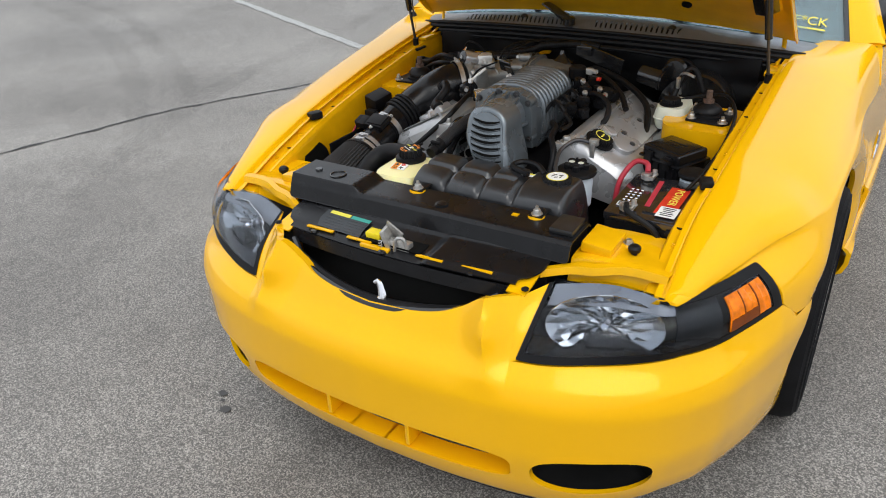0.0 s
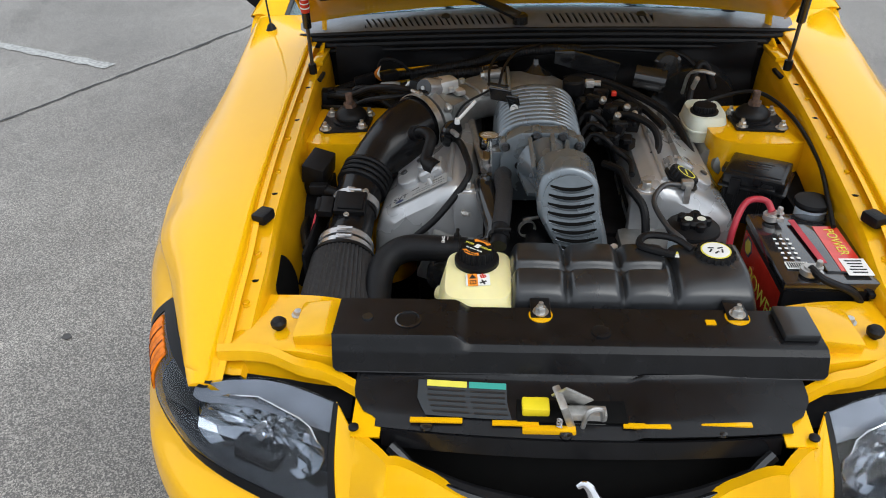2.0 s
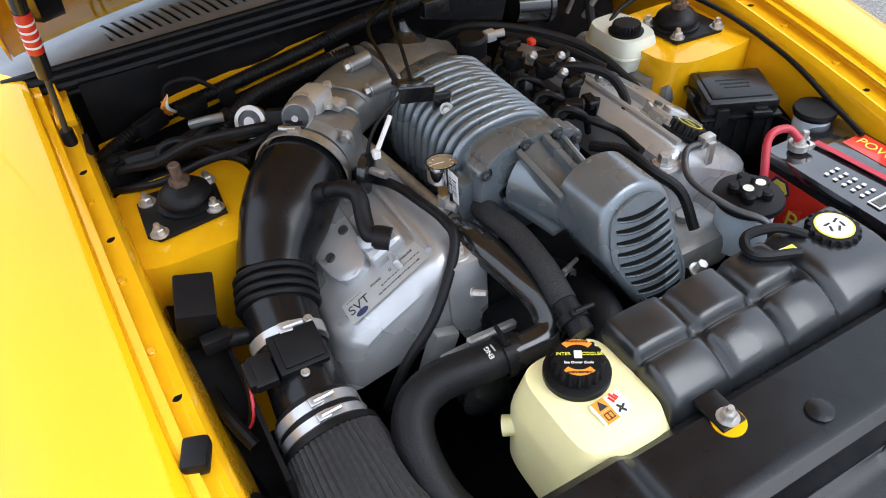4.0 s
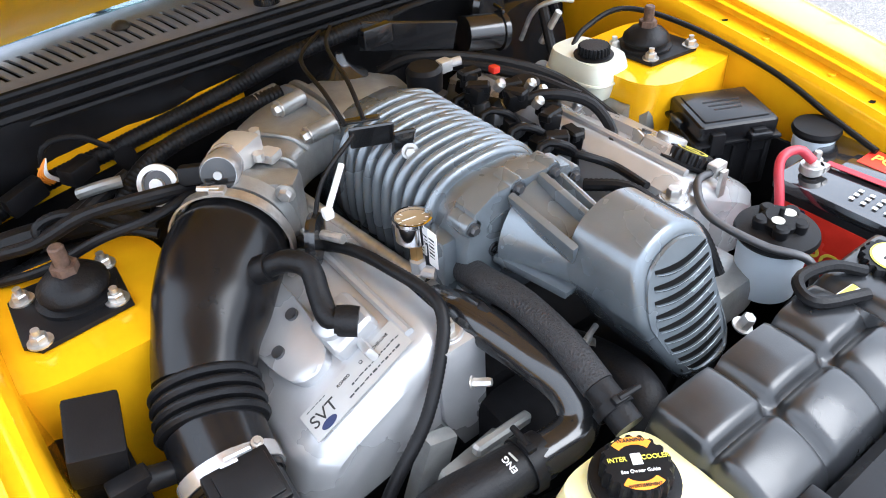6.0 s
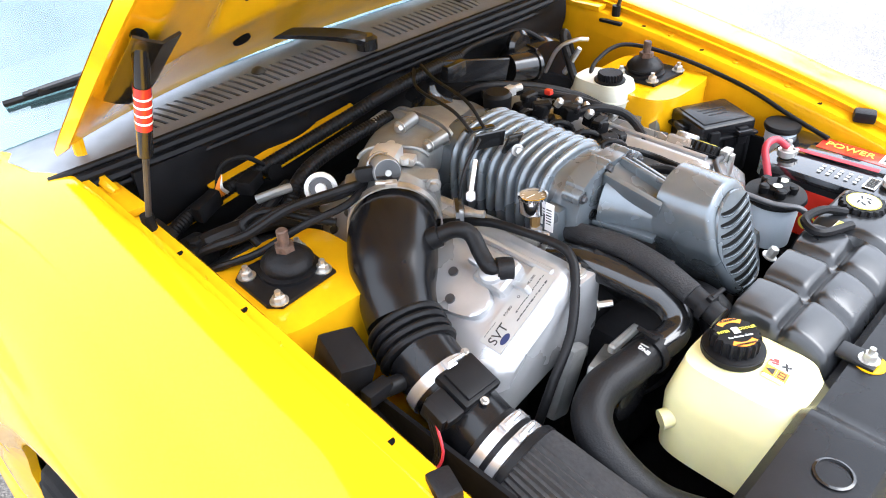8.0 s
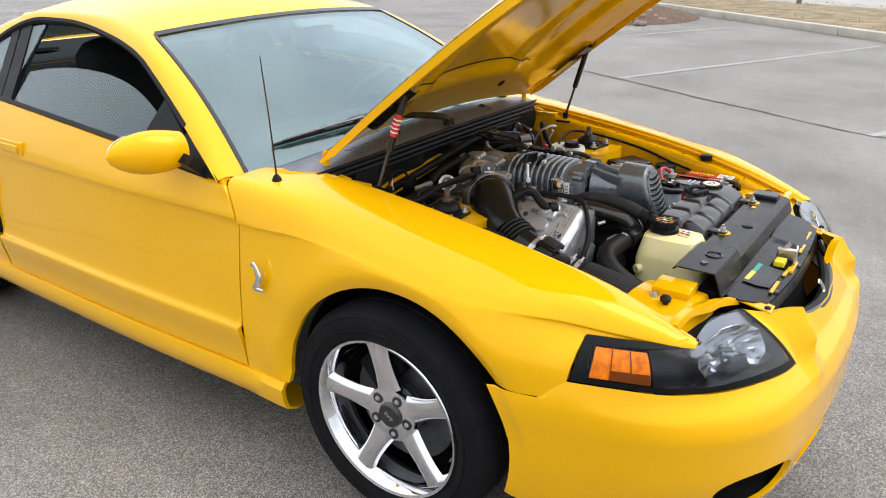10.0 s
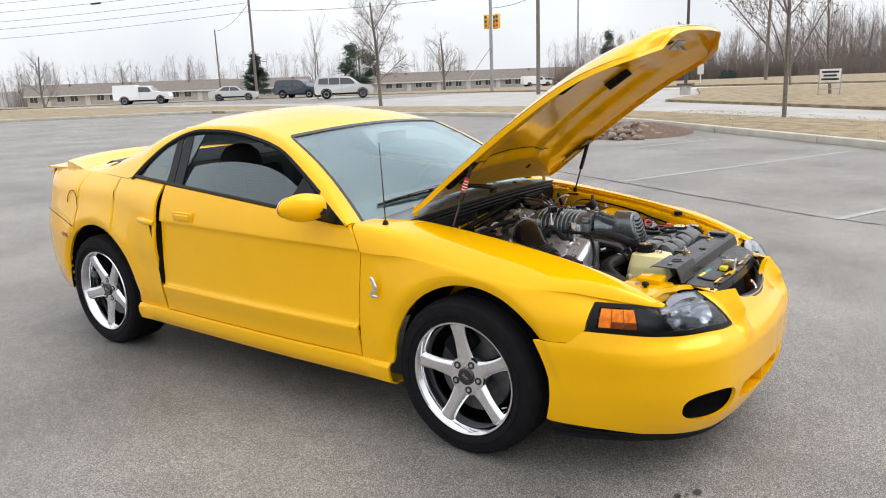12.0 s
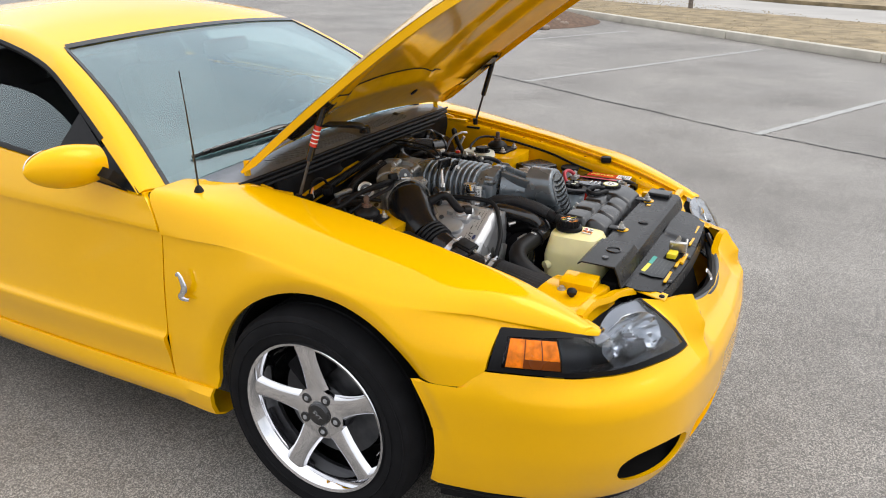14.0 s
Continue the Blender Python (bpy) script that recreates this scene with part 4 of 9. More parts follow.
for side in (-1, 1):
    def put(bm):
        return bm if side > 0 else mirror_x(bm)
    lamp = new("headlamp")
    lamp.parent = car
    lamp["label"] = "clear headlamp with smoked bezel and amber side reflector"
    housing = grid(lambda u, v: on_lamp(0.01 + 0.98 * u, 0.02 + 0.96 * v, -0.070 - 0.02 * math.sin(math.pi * v)), 28, 12, 0.004)
    part("housing", put(housing), LAMP_DARK, lamp)
    shell = grid(lambda u, v: on_lamp(u, v, 0.0), 40, 16, 0.0025)
    part("lens", put(shell), LENS, lamp).visible_shadow = False
    # dark painted border of the lens, widest along the fender
    for f, nu in ((lambda u, v: (u, 0.10 * v), 40), (lambda u, v: (0.46 + 0.54 * u, 1 - (0.09 + 0.12 * u) * v), 30), (lambda u, v: (1 - 0.045 * u, v), 4), (lambda u, v: (0.018 * u, v), 3)):
        part("lens_border", put(grid(lambda u, v: on_lamp(*f(u, v), 0.0012), nu, 3 if nu > 4 else 12, 0.002)), LENS_EDGE, lamp)
    pocket = grid(lambda u, v: on_bumper(0.3590, 0.549 + 0.110 * v, 0.001).lerp(on_lamp(0.012, v, -0.002), u), 6, 12, 0.003)
    part("lamp_pocket", put(pocket), YELLOW, lamp)
    # lower black bezel and the step behind the turn signal
    part("bezel", put(grid(lambda u, v: on_lamp(0.02 + 0.70 * u, 0.04 + 0.26 * v * (1 - 0.3 * u), -0.012 - 0.045 * v), 30, 6, 0.003)), GLOSS_BLACK, lamp)
    part("bezel", put(grid(lambda u, v: on_lamp(0.56 + 0.16 * u, 0.05 + 0.85 * v, -0.050 + 0.036 * u**2), 14, 10, 0.003)), LAMP_DARK, lamp)
    # smoked bowl with a bright rim, a bulb, a black shield and jagged bright facets
    c = on_lamp(0.27, 0.46, -0.054)
    face = axis(c, (0.30, -0.80, 0.40))
    part("bulb_shield", put(moved(box(0.078, 0.034, 0.030, (0.002, -0.030, 0.014), 0.006), face)), GLOSS_BLACK, lamp)
    part("bulb", put(moved(lathe([(0.002, 0.034), (0.006, 0.031), (0.007, 0.024), (0.005, 0.0)], None, 16), face @ pose(0.006, 0.012, 0))), STEEL, lamp)
    part("reflector", put(bowl(0.06, 1.0, 0.0, 2.0, face)), REFLECTOR, lamp, "bright faceted reflector bowl", smooth=False)
    part("bulb_holder", put(moved(lathe([(0.013, 0.0), (0.012, 0.012), (0.007, 0.018)], None, 18), face)), CHROME, lamp)
    shelf = grid(lambda u, v: on_lamp(0.03 + 0.50 * u, 0.70 + 0.27 * v, -0.008 - 0.014 * (1 - v)), 24, 6, 0.003)
    part("upper_bezel", put(shelf), LAMP_GREY, lamp)
    amber = grid(lambda u, v: on_lamp(0.735 + 0.205 * u, 0.13 + 0.64 * v, 0.0028 + 0.0012 * math.cos(40 * u)), 24, 6, 0.004)
    part("turn_signal", put(amber), AMBER, lamp, "amber turn signal reflector")
    for ru in (0.80, 0.87):
        part("signal_rib", put(grid(lambda u, v: on_lamp(ru + 0.005 * u, 0.13 + 0.64 * v, 0.0048), 2, 6, 0.002)), AMBER_DARK, lamp)
    part("signal_rib", put(grid(lambda u, v: on_lamp(0.735 + 0.135 * u, 0.13 + 0.20 * v, 0.0044), 10, 3, 0.002)), AMBER_DARK, lamp, "smoked lower part of the turn signal")

# ---- hood, hinged at the rear and propped up ----
HINGE = Vector((0, 0.44, 0.887))
HOOD = Matrix.Translation(HINGE + Vector((0, 0.004, 0.012))) @ Matrix.Rotation(radians(-45.5), 4, "X") @ Matrix.Translation(-HINGE)
hood = new("hood")
hood.parent = car
hood["label"] = "raised yellow hood held open by two gas struts"
z_hood_mid = spl([-0.84, -0.78, -0.70, -0.5, -0.2, 0.1, 0.35, 0.50], [0.676, 0.736, 0.778, 0.852, 0.916, 0.952, 0.960, 0.960])
y_front = spl([0, 0.5, 0.8, 1.0], [-0.842, -0.833, -0.802, -0.745])
y_back = spl([0, 0.5, 1.0], [0.442, 0.436, 0.415])


def on_hood(u, v, down=0.0):
    """The closed hood's skin: u across from -1 to 1, v from the front edge to the rear."""
    s = abs(u)
    y = y_front(s) + (y_back(s) - y_front(s)) * v
    x = u * (x_shut(max(y, -0.70)) - 0.006) * (0.58 + 0.42 * (1 - max(0, 1 - v / 0.34)**3.2))
    ze, zm = z_shut(max(y, -0.70)) + 0.004, z_hood_mid(y)
    z = ze + (zm - ze) * (1 - s**2.4)
    lip = 0.014 * max(0, 1 - v / 0.05)**2
    return Vector((x, y, z - down - lip))


part("hood_skin", moved(grid(lambda u, v: on_hood(2 * u - 1, v), 36, 48, 0.0), HOOD), YELLOW, hood)


def under(u, v):
    """Inner panel: flange, a deep rim and a raised middle field with pressed ribs."""
    s = abs(2 * u - 1)
    d = 0.008
    rim = min(1, max(0, (0.955 - s) / 0.05)) * min(1, max(0, (v - 0.045) / 0.04)) * min(1, max(0, (0.985 - v) / 0.16))
    d += 0.027 * rim
    field = min(1, max(0, (0.70 - s) / 0.07)) * min(1, max(0, (v - 0.24) / 0.06)) * min(1, max(0, (0.84 - v) / 0.05))
    d -= 0.023 * field
    rib = math.exp(-((s - 0.36 - 0.10 * v) / 0.045)**2) * field
    d += 0.016 * rib
    nose = min(1, max(0, (0.62 - s) / 0.10)) * min(1, max(0, (v - 0.07) / 0.03)) * min(1, max(0, (0.20 - v) / 0.03))
    d -= 0.018 * nose
    return on_hood((2 * u - 1) * 0.992, 0.004 + 0.992 * v, d)


part("inner_panel", moved(grid(under, 90, 110, 0.0), HOOD), YELLOW_BAY, hood, "pressed inner hood panel")
edge_pts = [on_hood(1, 1 - i / 20) for i in range(21)] + [on_hood(1 - i / 10, 0) for i in range(1, 20)] + [on_hood(-1, i / 20) for i in range(21)]
skirt = grid(lambda u, v: edge_pts[round(u * (len(edge_pts) - 1))] + Vector((0, 0, -0.002 - (0.022 if 0 < round(u * (len(edge_pts) - 1)) < len(edge_pts) - 1 else 0.008) * v)), len(edge_pts) - 1, 2, 0.004)
part("hood_hem", moved(skirt, HOOD), YELLOW, hood)
for s in (-1, 1):
    # heat extractor ducts
    vent = grid(lambda u, v: under(0.5 + s * (0.155 + 0.085 * u), 0.305 + 0.10 * v + 0.02 * u) - Vector((0, 0, 0.006)), 8, 8, 0.004)
    part("extractor_vent", moved(vent, HOOD), MESH, hood, "black mesh heat extractor vent")
    for du, dv in ((0.06, 0.115), (0.15, 0.125), (0.22, 0.14)):
        part("panel_slot", moved(grid(lambda u, v: under(0.5 + s * (du + 0.022 * u), dv + 0.022 * v) - Vector((0, 0, 0.0025)), 3, 3, 0.001), HOOD), MESH, hood)
    part("panel_hole", moved(lathe([(0.016, -0.002), (0.016, 0.001)], pose(*(under(0.5 + s * 0.25, 0.905) - Vector((0, 0, 0.002)))), 16), HOOD), MESH, hood)
part("striker", moved(join(tube([(-0.03, -0.715, 0.700), (-0.03, -0.715, 0.662), (0.03, -0.715, 0.662), (0.03, -0.715, 0.700)], 0.005, 20, 8), box(0.10, 0.05, 0.006, (0, -0.715, 0.692), 0.002)), HOOD), ZINC, hood)
part("insulator_seam", moved(tube([under(0.22 + 0.56 * i / 20, 0.80 - 0.02 * math.sin(math.pi * i / 20)) - Vector((0, 0, 0.002)) for i in range(21)], 0.0022, 40, 5), HOOD), DARK, hood)

# gas struts and hinges
for s in (-1, 1):
    lo = Vector((s * 0.590, 0.244, 0.856))
    hi = HOOD @ under(0.5 + s * 0.462, 0.70)
    mid = lo.lerp(hi, 0.42)
    strut = new("gas_strut")
    strut.parent = car
    strut["label"] = "black gas strut holding the hood"
    part("strut_rod", tube([lo, mid], 0.0045, 2, 10), ROTOR, strut)
    part("strut_tube", tube([mid, hi], 0.0105, 2, 14), GLOSS_BLACK, strut)
    part("ball_socket", tube([lo - Vector((0, 0, 0.016)), lo + Vector((0, 0, 0.014))], 0.010, 2, 10), PLASTIC, strut)
    part("ball_socket", tube([hi, hi + (hi - lo).normalized() * 0.03], 0.011, 2, 10), PLASTIC, strut)
    part("strut_bracket", box(0.05, 0.06, 0.008, tuple(lo - Vector((0, 0, 0.02))), 0.003), PLASTIC, strut)
    part("strut_plate", moved(grid(lambda u, v: under(0.5 + s * (0.425 + 0.05 * v), 0.70 + 0.16 * u - 0.02 * v) - Vector((0, 0, 0.012)), 6, 4, 0.004), HOOD), GLOSS_BLACK, strut)
    hinge = join(tube([(s * 0.588, 0.35, 0.862), (s * 0.592, 0.43, 0.885), (s * 0.588, 0.44, 0.945)], 0.010, 16, 6, flat=0.5), box(0.03, 0.12, 0.012, (s * 0.586, 0.34, 0.858), 0.003))
    part("hood_hinge", hinge, YELLOW_BAY, car)
    if s > 0:
        continue
    lab = tube([mid.lerp(hi, 0.25), mid.lerp(hi, 0.62)], 0.0112, 2, 14, cap=False)
    part("strut_label", lab, RED, strut, "red printed warning sticker")
    for k in range(4):
        part("print_bar", tube([mid.lerp(hi, 0.31 + 0.07 * k), mid.lerp(hi, 0.33 + 0.07 * k)], 0.0115, 2, 14, cap=False), WHITE, strut)


# ---- engine bay: sheet metal ----
bay = new("engine_bay_shell")
bay.parent = car
bay["label"] = "yellow painted inner fenders with black firewall"
for s in (-1, 1):
    def put(bm):
        return bm if s > 0 else mirror_x(bm)

    def flange(u, v):
        y = -0.66 + 1.08 * u
        x0 = x_shut(y) - 0.012
        prof = [(0, -0.012), (-0.004, -0.028), (-0.022, -0.032), (-0.036, -0.032), (-0.042, -0.042), (-0.046, -0.075)]
        i = v * 5
        k = min(int(i), 4)
        dx = prof[k][0] + (prof[k + 1][0] - prof[k][0]) * (i - k)
        dz = prof[k][1] + (prof[k + 1][1] - prof[k][1]) * (i - k)
        return Vector((x0 + dx, y, z_shut(y) + dz))
    part("fender_flange", put(grid(flange, 40, 15, 0.003)), YELLOW_BAY, bay)

    def apron(u, v):
        y = -0.58 + 1.0 * u
        x0 = x_shut(y) - 0.0575
        z0 = z_shut(y) - 0.072
        bulge = 0.02 * math.sin(7 * y) * v
        return Vector((x0 - 0.045 * v**1.4 + bulge * 0.4, y, z0 - (z0 - 0.42) * v + 0.006 * math.sin(9 * y) * v))
    part("apron", put(grid(apron, 40, 16, 0.003)), YELLOW_BAY, bay)
    # strut tower with rounded shoulders and its mount
    tower = grid(lambda u, v: Vector((0.478 + (0.112 + 0.05 * v**3) * math.copysign(abs(math.cos(2 * math.pi * u))**0.55, math.cos(2 * math.pi * u)), 0.076 + (0.106 + 0.06 * v**3) * math.copysign(abs(math.sin(2 * math.pi * u))**0.55, math.sin(2 * math.pi * u)), 0.778 - 0.018 * min(1, (v / 0.06))**2 - 0.36 * max(0, v - 0.06))), 56, 14, closed=True)
    lid = lathe([(0.001, 0.7795), (0.999, 0.7775)], Matrix.Translation((0.478, 0.076, 0)) @ Matrix.Diagonal((0.112, 0.106, 1, 1)), 56, False)
    for v in lid.verts:
        dx, dy = (v.co.x - 0.478) / 0.112, (v.co.y - 0.076) / 0.106
        r = math.hypot(dx, dy)
        if r > 0.01:
            c, sn = dx / r, dy / r
            v.co.x = 0.478 + 0.112 * r * math.copysign(abs(c)**0.55, c)
            v.co.y = 0.076 + 0.106 * r * math.copysign(abs(sn)**0.55, sn)
    strut_tower = part("strut_tower", put(join(tower, lid)), YELLOW_BAY, bay, "yellow strut tower")
    mount = new("strut_mount")
    mount.parent = car
    mount["label"] = "black strut mount with rusty centre stud"
    plate = prism([(0.80 * x * s, 0.80 * y) for x, y in ((-0.066, -0.062), (0.060, -0.074), (0.078, -0.052), (0.074, 0.052), (0.050, 0.072), (-0.045, 0.066), (-0.072, 0.03))], 0, 0.006, 0.002, pose(s * 0.480, 0.082, 0.780, 0, 0, 0))
    part("mount_plate", plate, PLASTIC, mount)
    dome = lathe([(0.043, 0), (0.043, 0.006), (0.036, 0.008), (0.036, 0.013), (0.039, 0.015), (0.038, 0.020), (0.032, 0.026), (0.028, 0.030), (0.018, 0.034), (0.015, 0.036)], pose(s * 0.472, 0.085, 0.785), 36)
    part("mount_dome", dome, RUBBER, mount)
    part("stud", join(lathe([(0.015, 0.0), (0.015, 0.012)], pose(s * 0.472, 0.085, 0.819), 6), lathe([(0.0085, 0), (0.0085, 0.024), (0.007, 0.026)], pose(s * 0.472, 0.085, 0.829), 14)), RUST, mount)
    for bx, by in ((0.525, 0.034), (0.524, 0.116), (0.440, 0.046), (0.432, 0.118)):
        part("mount_bolt", join(bolt((s * bx, by, 0.786), 0.009, h=0.011), lathe([(0.0045, 0), (0.0045, 0.018)], pose(s * bx, by, 0.786), 10)), ZINC, mount)
    # radiator support end and the strip round the lamp
    support = grid(lambda u, v: Vector((0.385 + 0.23 * u, -0.50 - 0.175 * v + 0.03 * u, 0.690 + 0.004 * math.sin(6 * u) - 0.10 * max(0, v - 0.85) / 0.15 * 0.6)), 16, 14, 0.004)
    part("radiator_support", put(support), YELLOW_BAY, bay)
    rim_line = path3([(0.592, -0.650, 0.690), (0.545, -0.650, 0.693), (0.50, -0.656, 0.693), (0.445, -0.680, 0.689), (0.40, -0.690, 0.686), (0.342, -0.718, 0.677)], 40)
    strip = grid(lambda u, v: rim_line[round(40 * u)] + Vector((0.006, 0.024, 0.002)) * v + Vector((0, 0, -0.016)) * max(0, 0.25 - v) * 4, 40, 4, 0.003)
    part("lamp_flange", put(strip), YELLOW_BAY, bay)
    # a near-black sheet puts the shade of the lamp gap into colour
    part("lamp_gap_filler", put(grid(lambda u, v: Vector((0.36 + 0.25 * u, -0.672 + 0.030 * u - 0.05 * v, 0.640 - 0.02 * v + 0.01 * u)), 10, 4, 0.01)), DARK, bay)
    part("nose_filler", put(grid(lambda u, v: Vector((0.300 + 0.045 * u, -0.700 - 0.095 * v, 0.678 - 0.018 * v)), 4, 8, 0.004)), YELLOW, bay)
    part("push_pin", lathe([(0.008, 0), (0.008, 0.003), (0.005, 0.005)], pose(s * 0.340, -0.785, 0.668), 14), PLASTIC, bay)
    # rubber stops
    stop = lathe([(0.007, -0.012), (0.007, 0.004), (0.013, 0.006), (0.014, 0.014), (0.010, 0.019), (0.003, 0.021)], pose(s * 0.500, -0.582, 0.692), 18)
    part("hood_stop", stop, RUBBER, car, "black rubber hood stop")
    part("support_block", box(0.070, 0.095, 0.026, (s * 0.430, -0.580, 0.703), 0.005, 2, (0, s * 6, 0)), YELLOW_BAY, bay)
    part("support_bolt", bolt((s * 0.475, -0.545, 0.692), 0.008), ZINC, car)
    pad = box(0.030, 0.040, 0.022, (s * 0.580, -0.338, 0.772), 0.006, 2, (0, 0, 20 * s))
    part("fender_bumper", pad, RUBBER, car, "black rubber fender bumper")
    for hy in (-0.53, -0.42, -0.18, -0.06, 0.10, 0.33):
        part("flange_bolt", bolt((s * (x_shut(hy) - 0.030), hy, z_shut(hy) - 0.032), 0.007, h=0.007), YELLOW_BAY, bay)
    for hy in (-0.48, -0.25, 0.02, 0.17):
        part("flange_hole", lathe([(0.007, 0), (0.007, 0.0012)], pose(s * (x_shut(hy) - 0.036), hy, z_shut(hy) - 0.0300), 14), MESH, bay)
    for hy, hz in ((-0.40, 0.66), (-0.28, 0.62)):
        part("apron_hole", lathe([(0.052, 0), (0.052, 0.003)], axis((s * (x_shut(hy) - 0.068), hy, hz), (-s, 0, 0.3)), 24), MESH, bay)
part("firewall", grid(lambda u, v: Vector((0.66 * (2 * u - 1), 0.405 - 0.03 * math.sin(3.1 * u) + 0.008 * math.sin(31 * u) * v, 0.42 + 0.455 * v)), 40, 16, 0.01), DARK, bay, "black insulated firewall")
insul = grid(lambda u, v: Vector((-0.55 + 1.10 * u, 0.372 + 0.016 * noise.noise(Vector((9 * u, 5 * v, 1))), 0.62 + 0.255 * v)), 60, 20, 0.012)
part("firewall_pad", insul, PLASTIC, bay, "black crumpled firewall pad")
for x0, x1, z0, z1 in ((-0.44, -0.12, 0.808, 0.842), (0.30, 0.42, 0.802, 0.806)):
    part("cowl_ledge", grid(lambda u, v: Vector((x0 + (x1 - x0) * u, 0.345 + 0.016 * v, z0 - 0.004 + (z1 - z0) * u + 0.004 * v)), 12, 4, 0.004), YELLOW_BAY, bay)
for x0, x1, z0, z1 in ((-0.56, -0.14, 0.772, 0.835), (0.32, 0.46, 0.798, 0.800)):
    part("cowl_face", grid(lambda u, v: Vector((x0 + (x1 - x0) * u, 0.338 + 0.008 * v, z0 + (z1 - z0) * u - 0.020 * (1 - v))), 12, 4, 0.004), YELLOW_BAY, bay)
# plain near-black boxes added to fill the depth of the bay
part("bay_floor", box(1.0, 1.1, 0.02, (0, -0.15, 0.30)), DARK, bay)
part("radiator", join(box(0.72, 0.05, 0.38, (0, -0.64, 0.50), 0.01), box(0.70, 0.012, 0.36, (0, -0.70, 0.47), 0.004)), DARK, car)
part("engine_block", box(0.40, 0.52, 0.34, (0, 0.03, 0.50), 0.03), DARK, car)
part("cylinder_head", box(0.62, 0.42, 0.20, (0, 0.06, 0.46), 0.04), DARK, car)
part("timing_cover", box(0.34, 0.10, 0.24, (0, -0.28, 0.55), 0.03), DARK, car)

# cowl: slotted panel under the glass
cowl = new("cowl_panel")
cowl.parent = car
cowl["label"] = "grey-black slotted cowl panel below the windshield"


def on_cowl(u, v):
    w = 2 * u - 1
    a = Vector((0.655 * w, 0.372 - 0.012 * (1 - w * w) + 0.050 * abs(w)**3, 0.918 - 0.030 * abs(w)**2.4))
    b = ws_low(w * 0.93) + Vector((0, 0.005, -0.004))
    return a.lerp(b, v) + Vector((0, 0, 0.010 * math.sin(math.pi * v)))


def cowl_slotted(lo, hi, n):
    """Ribs between the slots of one grille field."""
    for i in range(n):
        u0 = lo + (hi - lo) * (i + 0.40) / n
        u1 = lo + (hi - lo) * (i + 1.0) / n
        deep = 0.50 if n < 20 or abs(i - 8) > 1 else 0.34
        part("cowl_rib", grid(lambda u, v: on_cowl(u0 + (u1 - u0) * u - 0.010 * v, 0.16 + 0.36 * v), 1, 5, 0.004), COWL, cowl)


part("cowl_front", grid(lambda u, v: on_cowl(u, 0.16 * v), 60, 2, 0.004), COWL, cowl)
part("cowl_rear", grid(lambda u, v: on_cowl(u, 0.52 + 0.48 * v), 60, 6, 0.004), COWL, cowl)
for lo, hi in ((0.0, 0.14), (0.435, 0.515), (0.715, 1.0)):
    part("cowl_web", grid(lambda u, v: on_cowl(lo + (hi - lo) * u - 0.010 * v * (lo > 0) * (hi < 1), 0.16 + 0.36 * v), 12, 4, 0.004), COWL, cowl)
cowl_slotted(0.14, 0.435, 24)
cowl_slotted(0.515, 0.715, 16)
part("cowl_tray", grid(lambda u, v: on_cowl(u, v) + Vector((0, 0.01, -0.025)), 20, 4, 0.004), MESH, cowl)
for s in (-1, 1):
    part("cowl_screw", lathe([(0.013, 0), (0.014, 0.004), (0.010, 0.010), (0.003, 0.013)], pose(s * 0.258, 0.436, 0.926), 18), PLASTIC_GREY, cowl)
for dz, dy, r in ((0.000, -0.006, 0.006), (-0.012, -0.011, 0.008), (-0.027, -0.013, 0.009), (-0.042, -0.014, 0.006)):
    part("hood_seal", tube([on_cowl(i / 16, 0) + Vector((0, dy, dz)) for i in range(17)], r, 60, 8), RUBBER, cowl)


def on_glass(w, u, out=0.012):
    return ws_low(w).lerp(ws_top(w), u) + Vector((0, -0.02, 0.03)) * math.sin(math.pi * u) * 0.8 + Vector((0, -0.6, 0.8)) * out


for base, w0, w1 in (((-0.062, 0.365, 0.945), -0.02, -0.86), ((0.50, 0.492, 0.935), 0.64, -0.16)):
    wiper = new("wiper")
    wiper.parent = car
    wiper["label"] = "black windshield wiper arm and blade"
    b = Vector(base)
    mid, tip = on_glass(w0 + 0.45 * (w1 - w0), 0.075, 0.03), on_glass(w0 + 0.60 * (w1 - w0), 0.085, 0.022)
    part("wiper_arm", join(tube([b, b + Vector((-0.03, 0.004, 0.016)), b.lerp(mid, 0.4) + Vector((0, -0.01, 0.012)), mid, tip], [0.015, 0.013, 0.011, 0.007, 0.006], 24, 8, flat=0.7), lathe([(0.020, -0.014), (0.020, 0.006), (0.013, 0.012)], pose(*base), 18)), GLOSS_BLACK, wiper)
    part("wiper_blade", tube([on_glass(w0 + k * (w1 - w0), 0.045 + 0.06 * k, 0.008) for k in (0.12, 0.4, 0.7, 1.0)], 0.006, 24, 6), RUBBER, wiper)
    part("blade_frame", tube([on_glass(w0 + k * (w1 - w0), 0.045 + 0.06 * k, 0.016 + 0.012 * math.sin(math.pi * k)) for k in (0.2, 0.4, 0.6, 0.8, 0.95)], 0.005, 24, 6), GLOSS_BLACK, wiper)
    for k in (0.3, 0.5, 0.72, 0.9):
        part("blade_clip", box(0.020, 0.014, 0.012, tuple(on_glass(w0 + k * (w1 - w0), 0.045 + 0.06 * k, 0.014)), 0.003), PLASTIC, wiper)
antenna = new("antenna")
antenna.parent = car
part("antenna_base", lathe([(0.028, 0), (0.026, 0.006), (0.016, 0.012), (0.010, 0.026), (0.005, 0.032)], pose(-0.752, 0.480, 0.872), 24), PLASTIC, antenna)
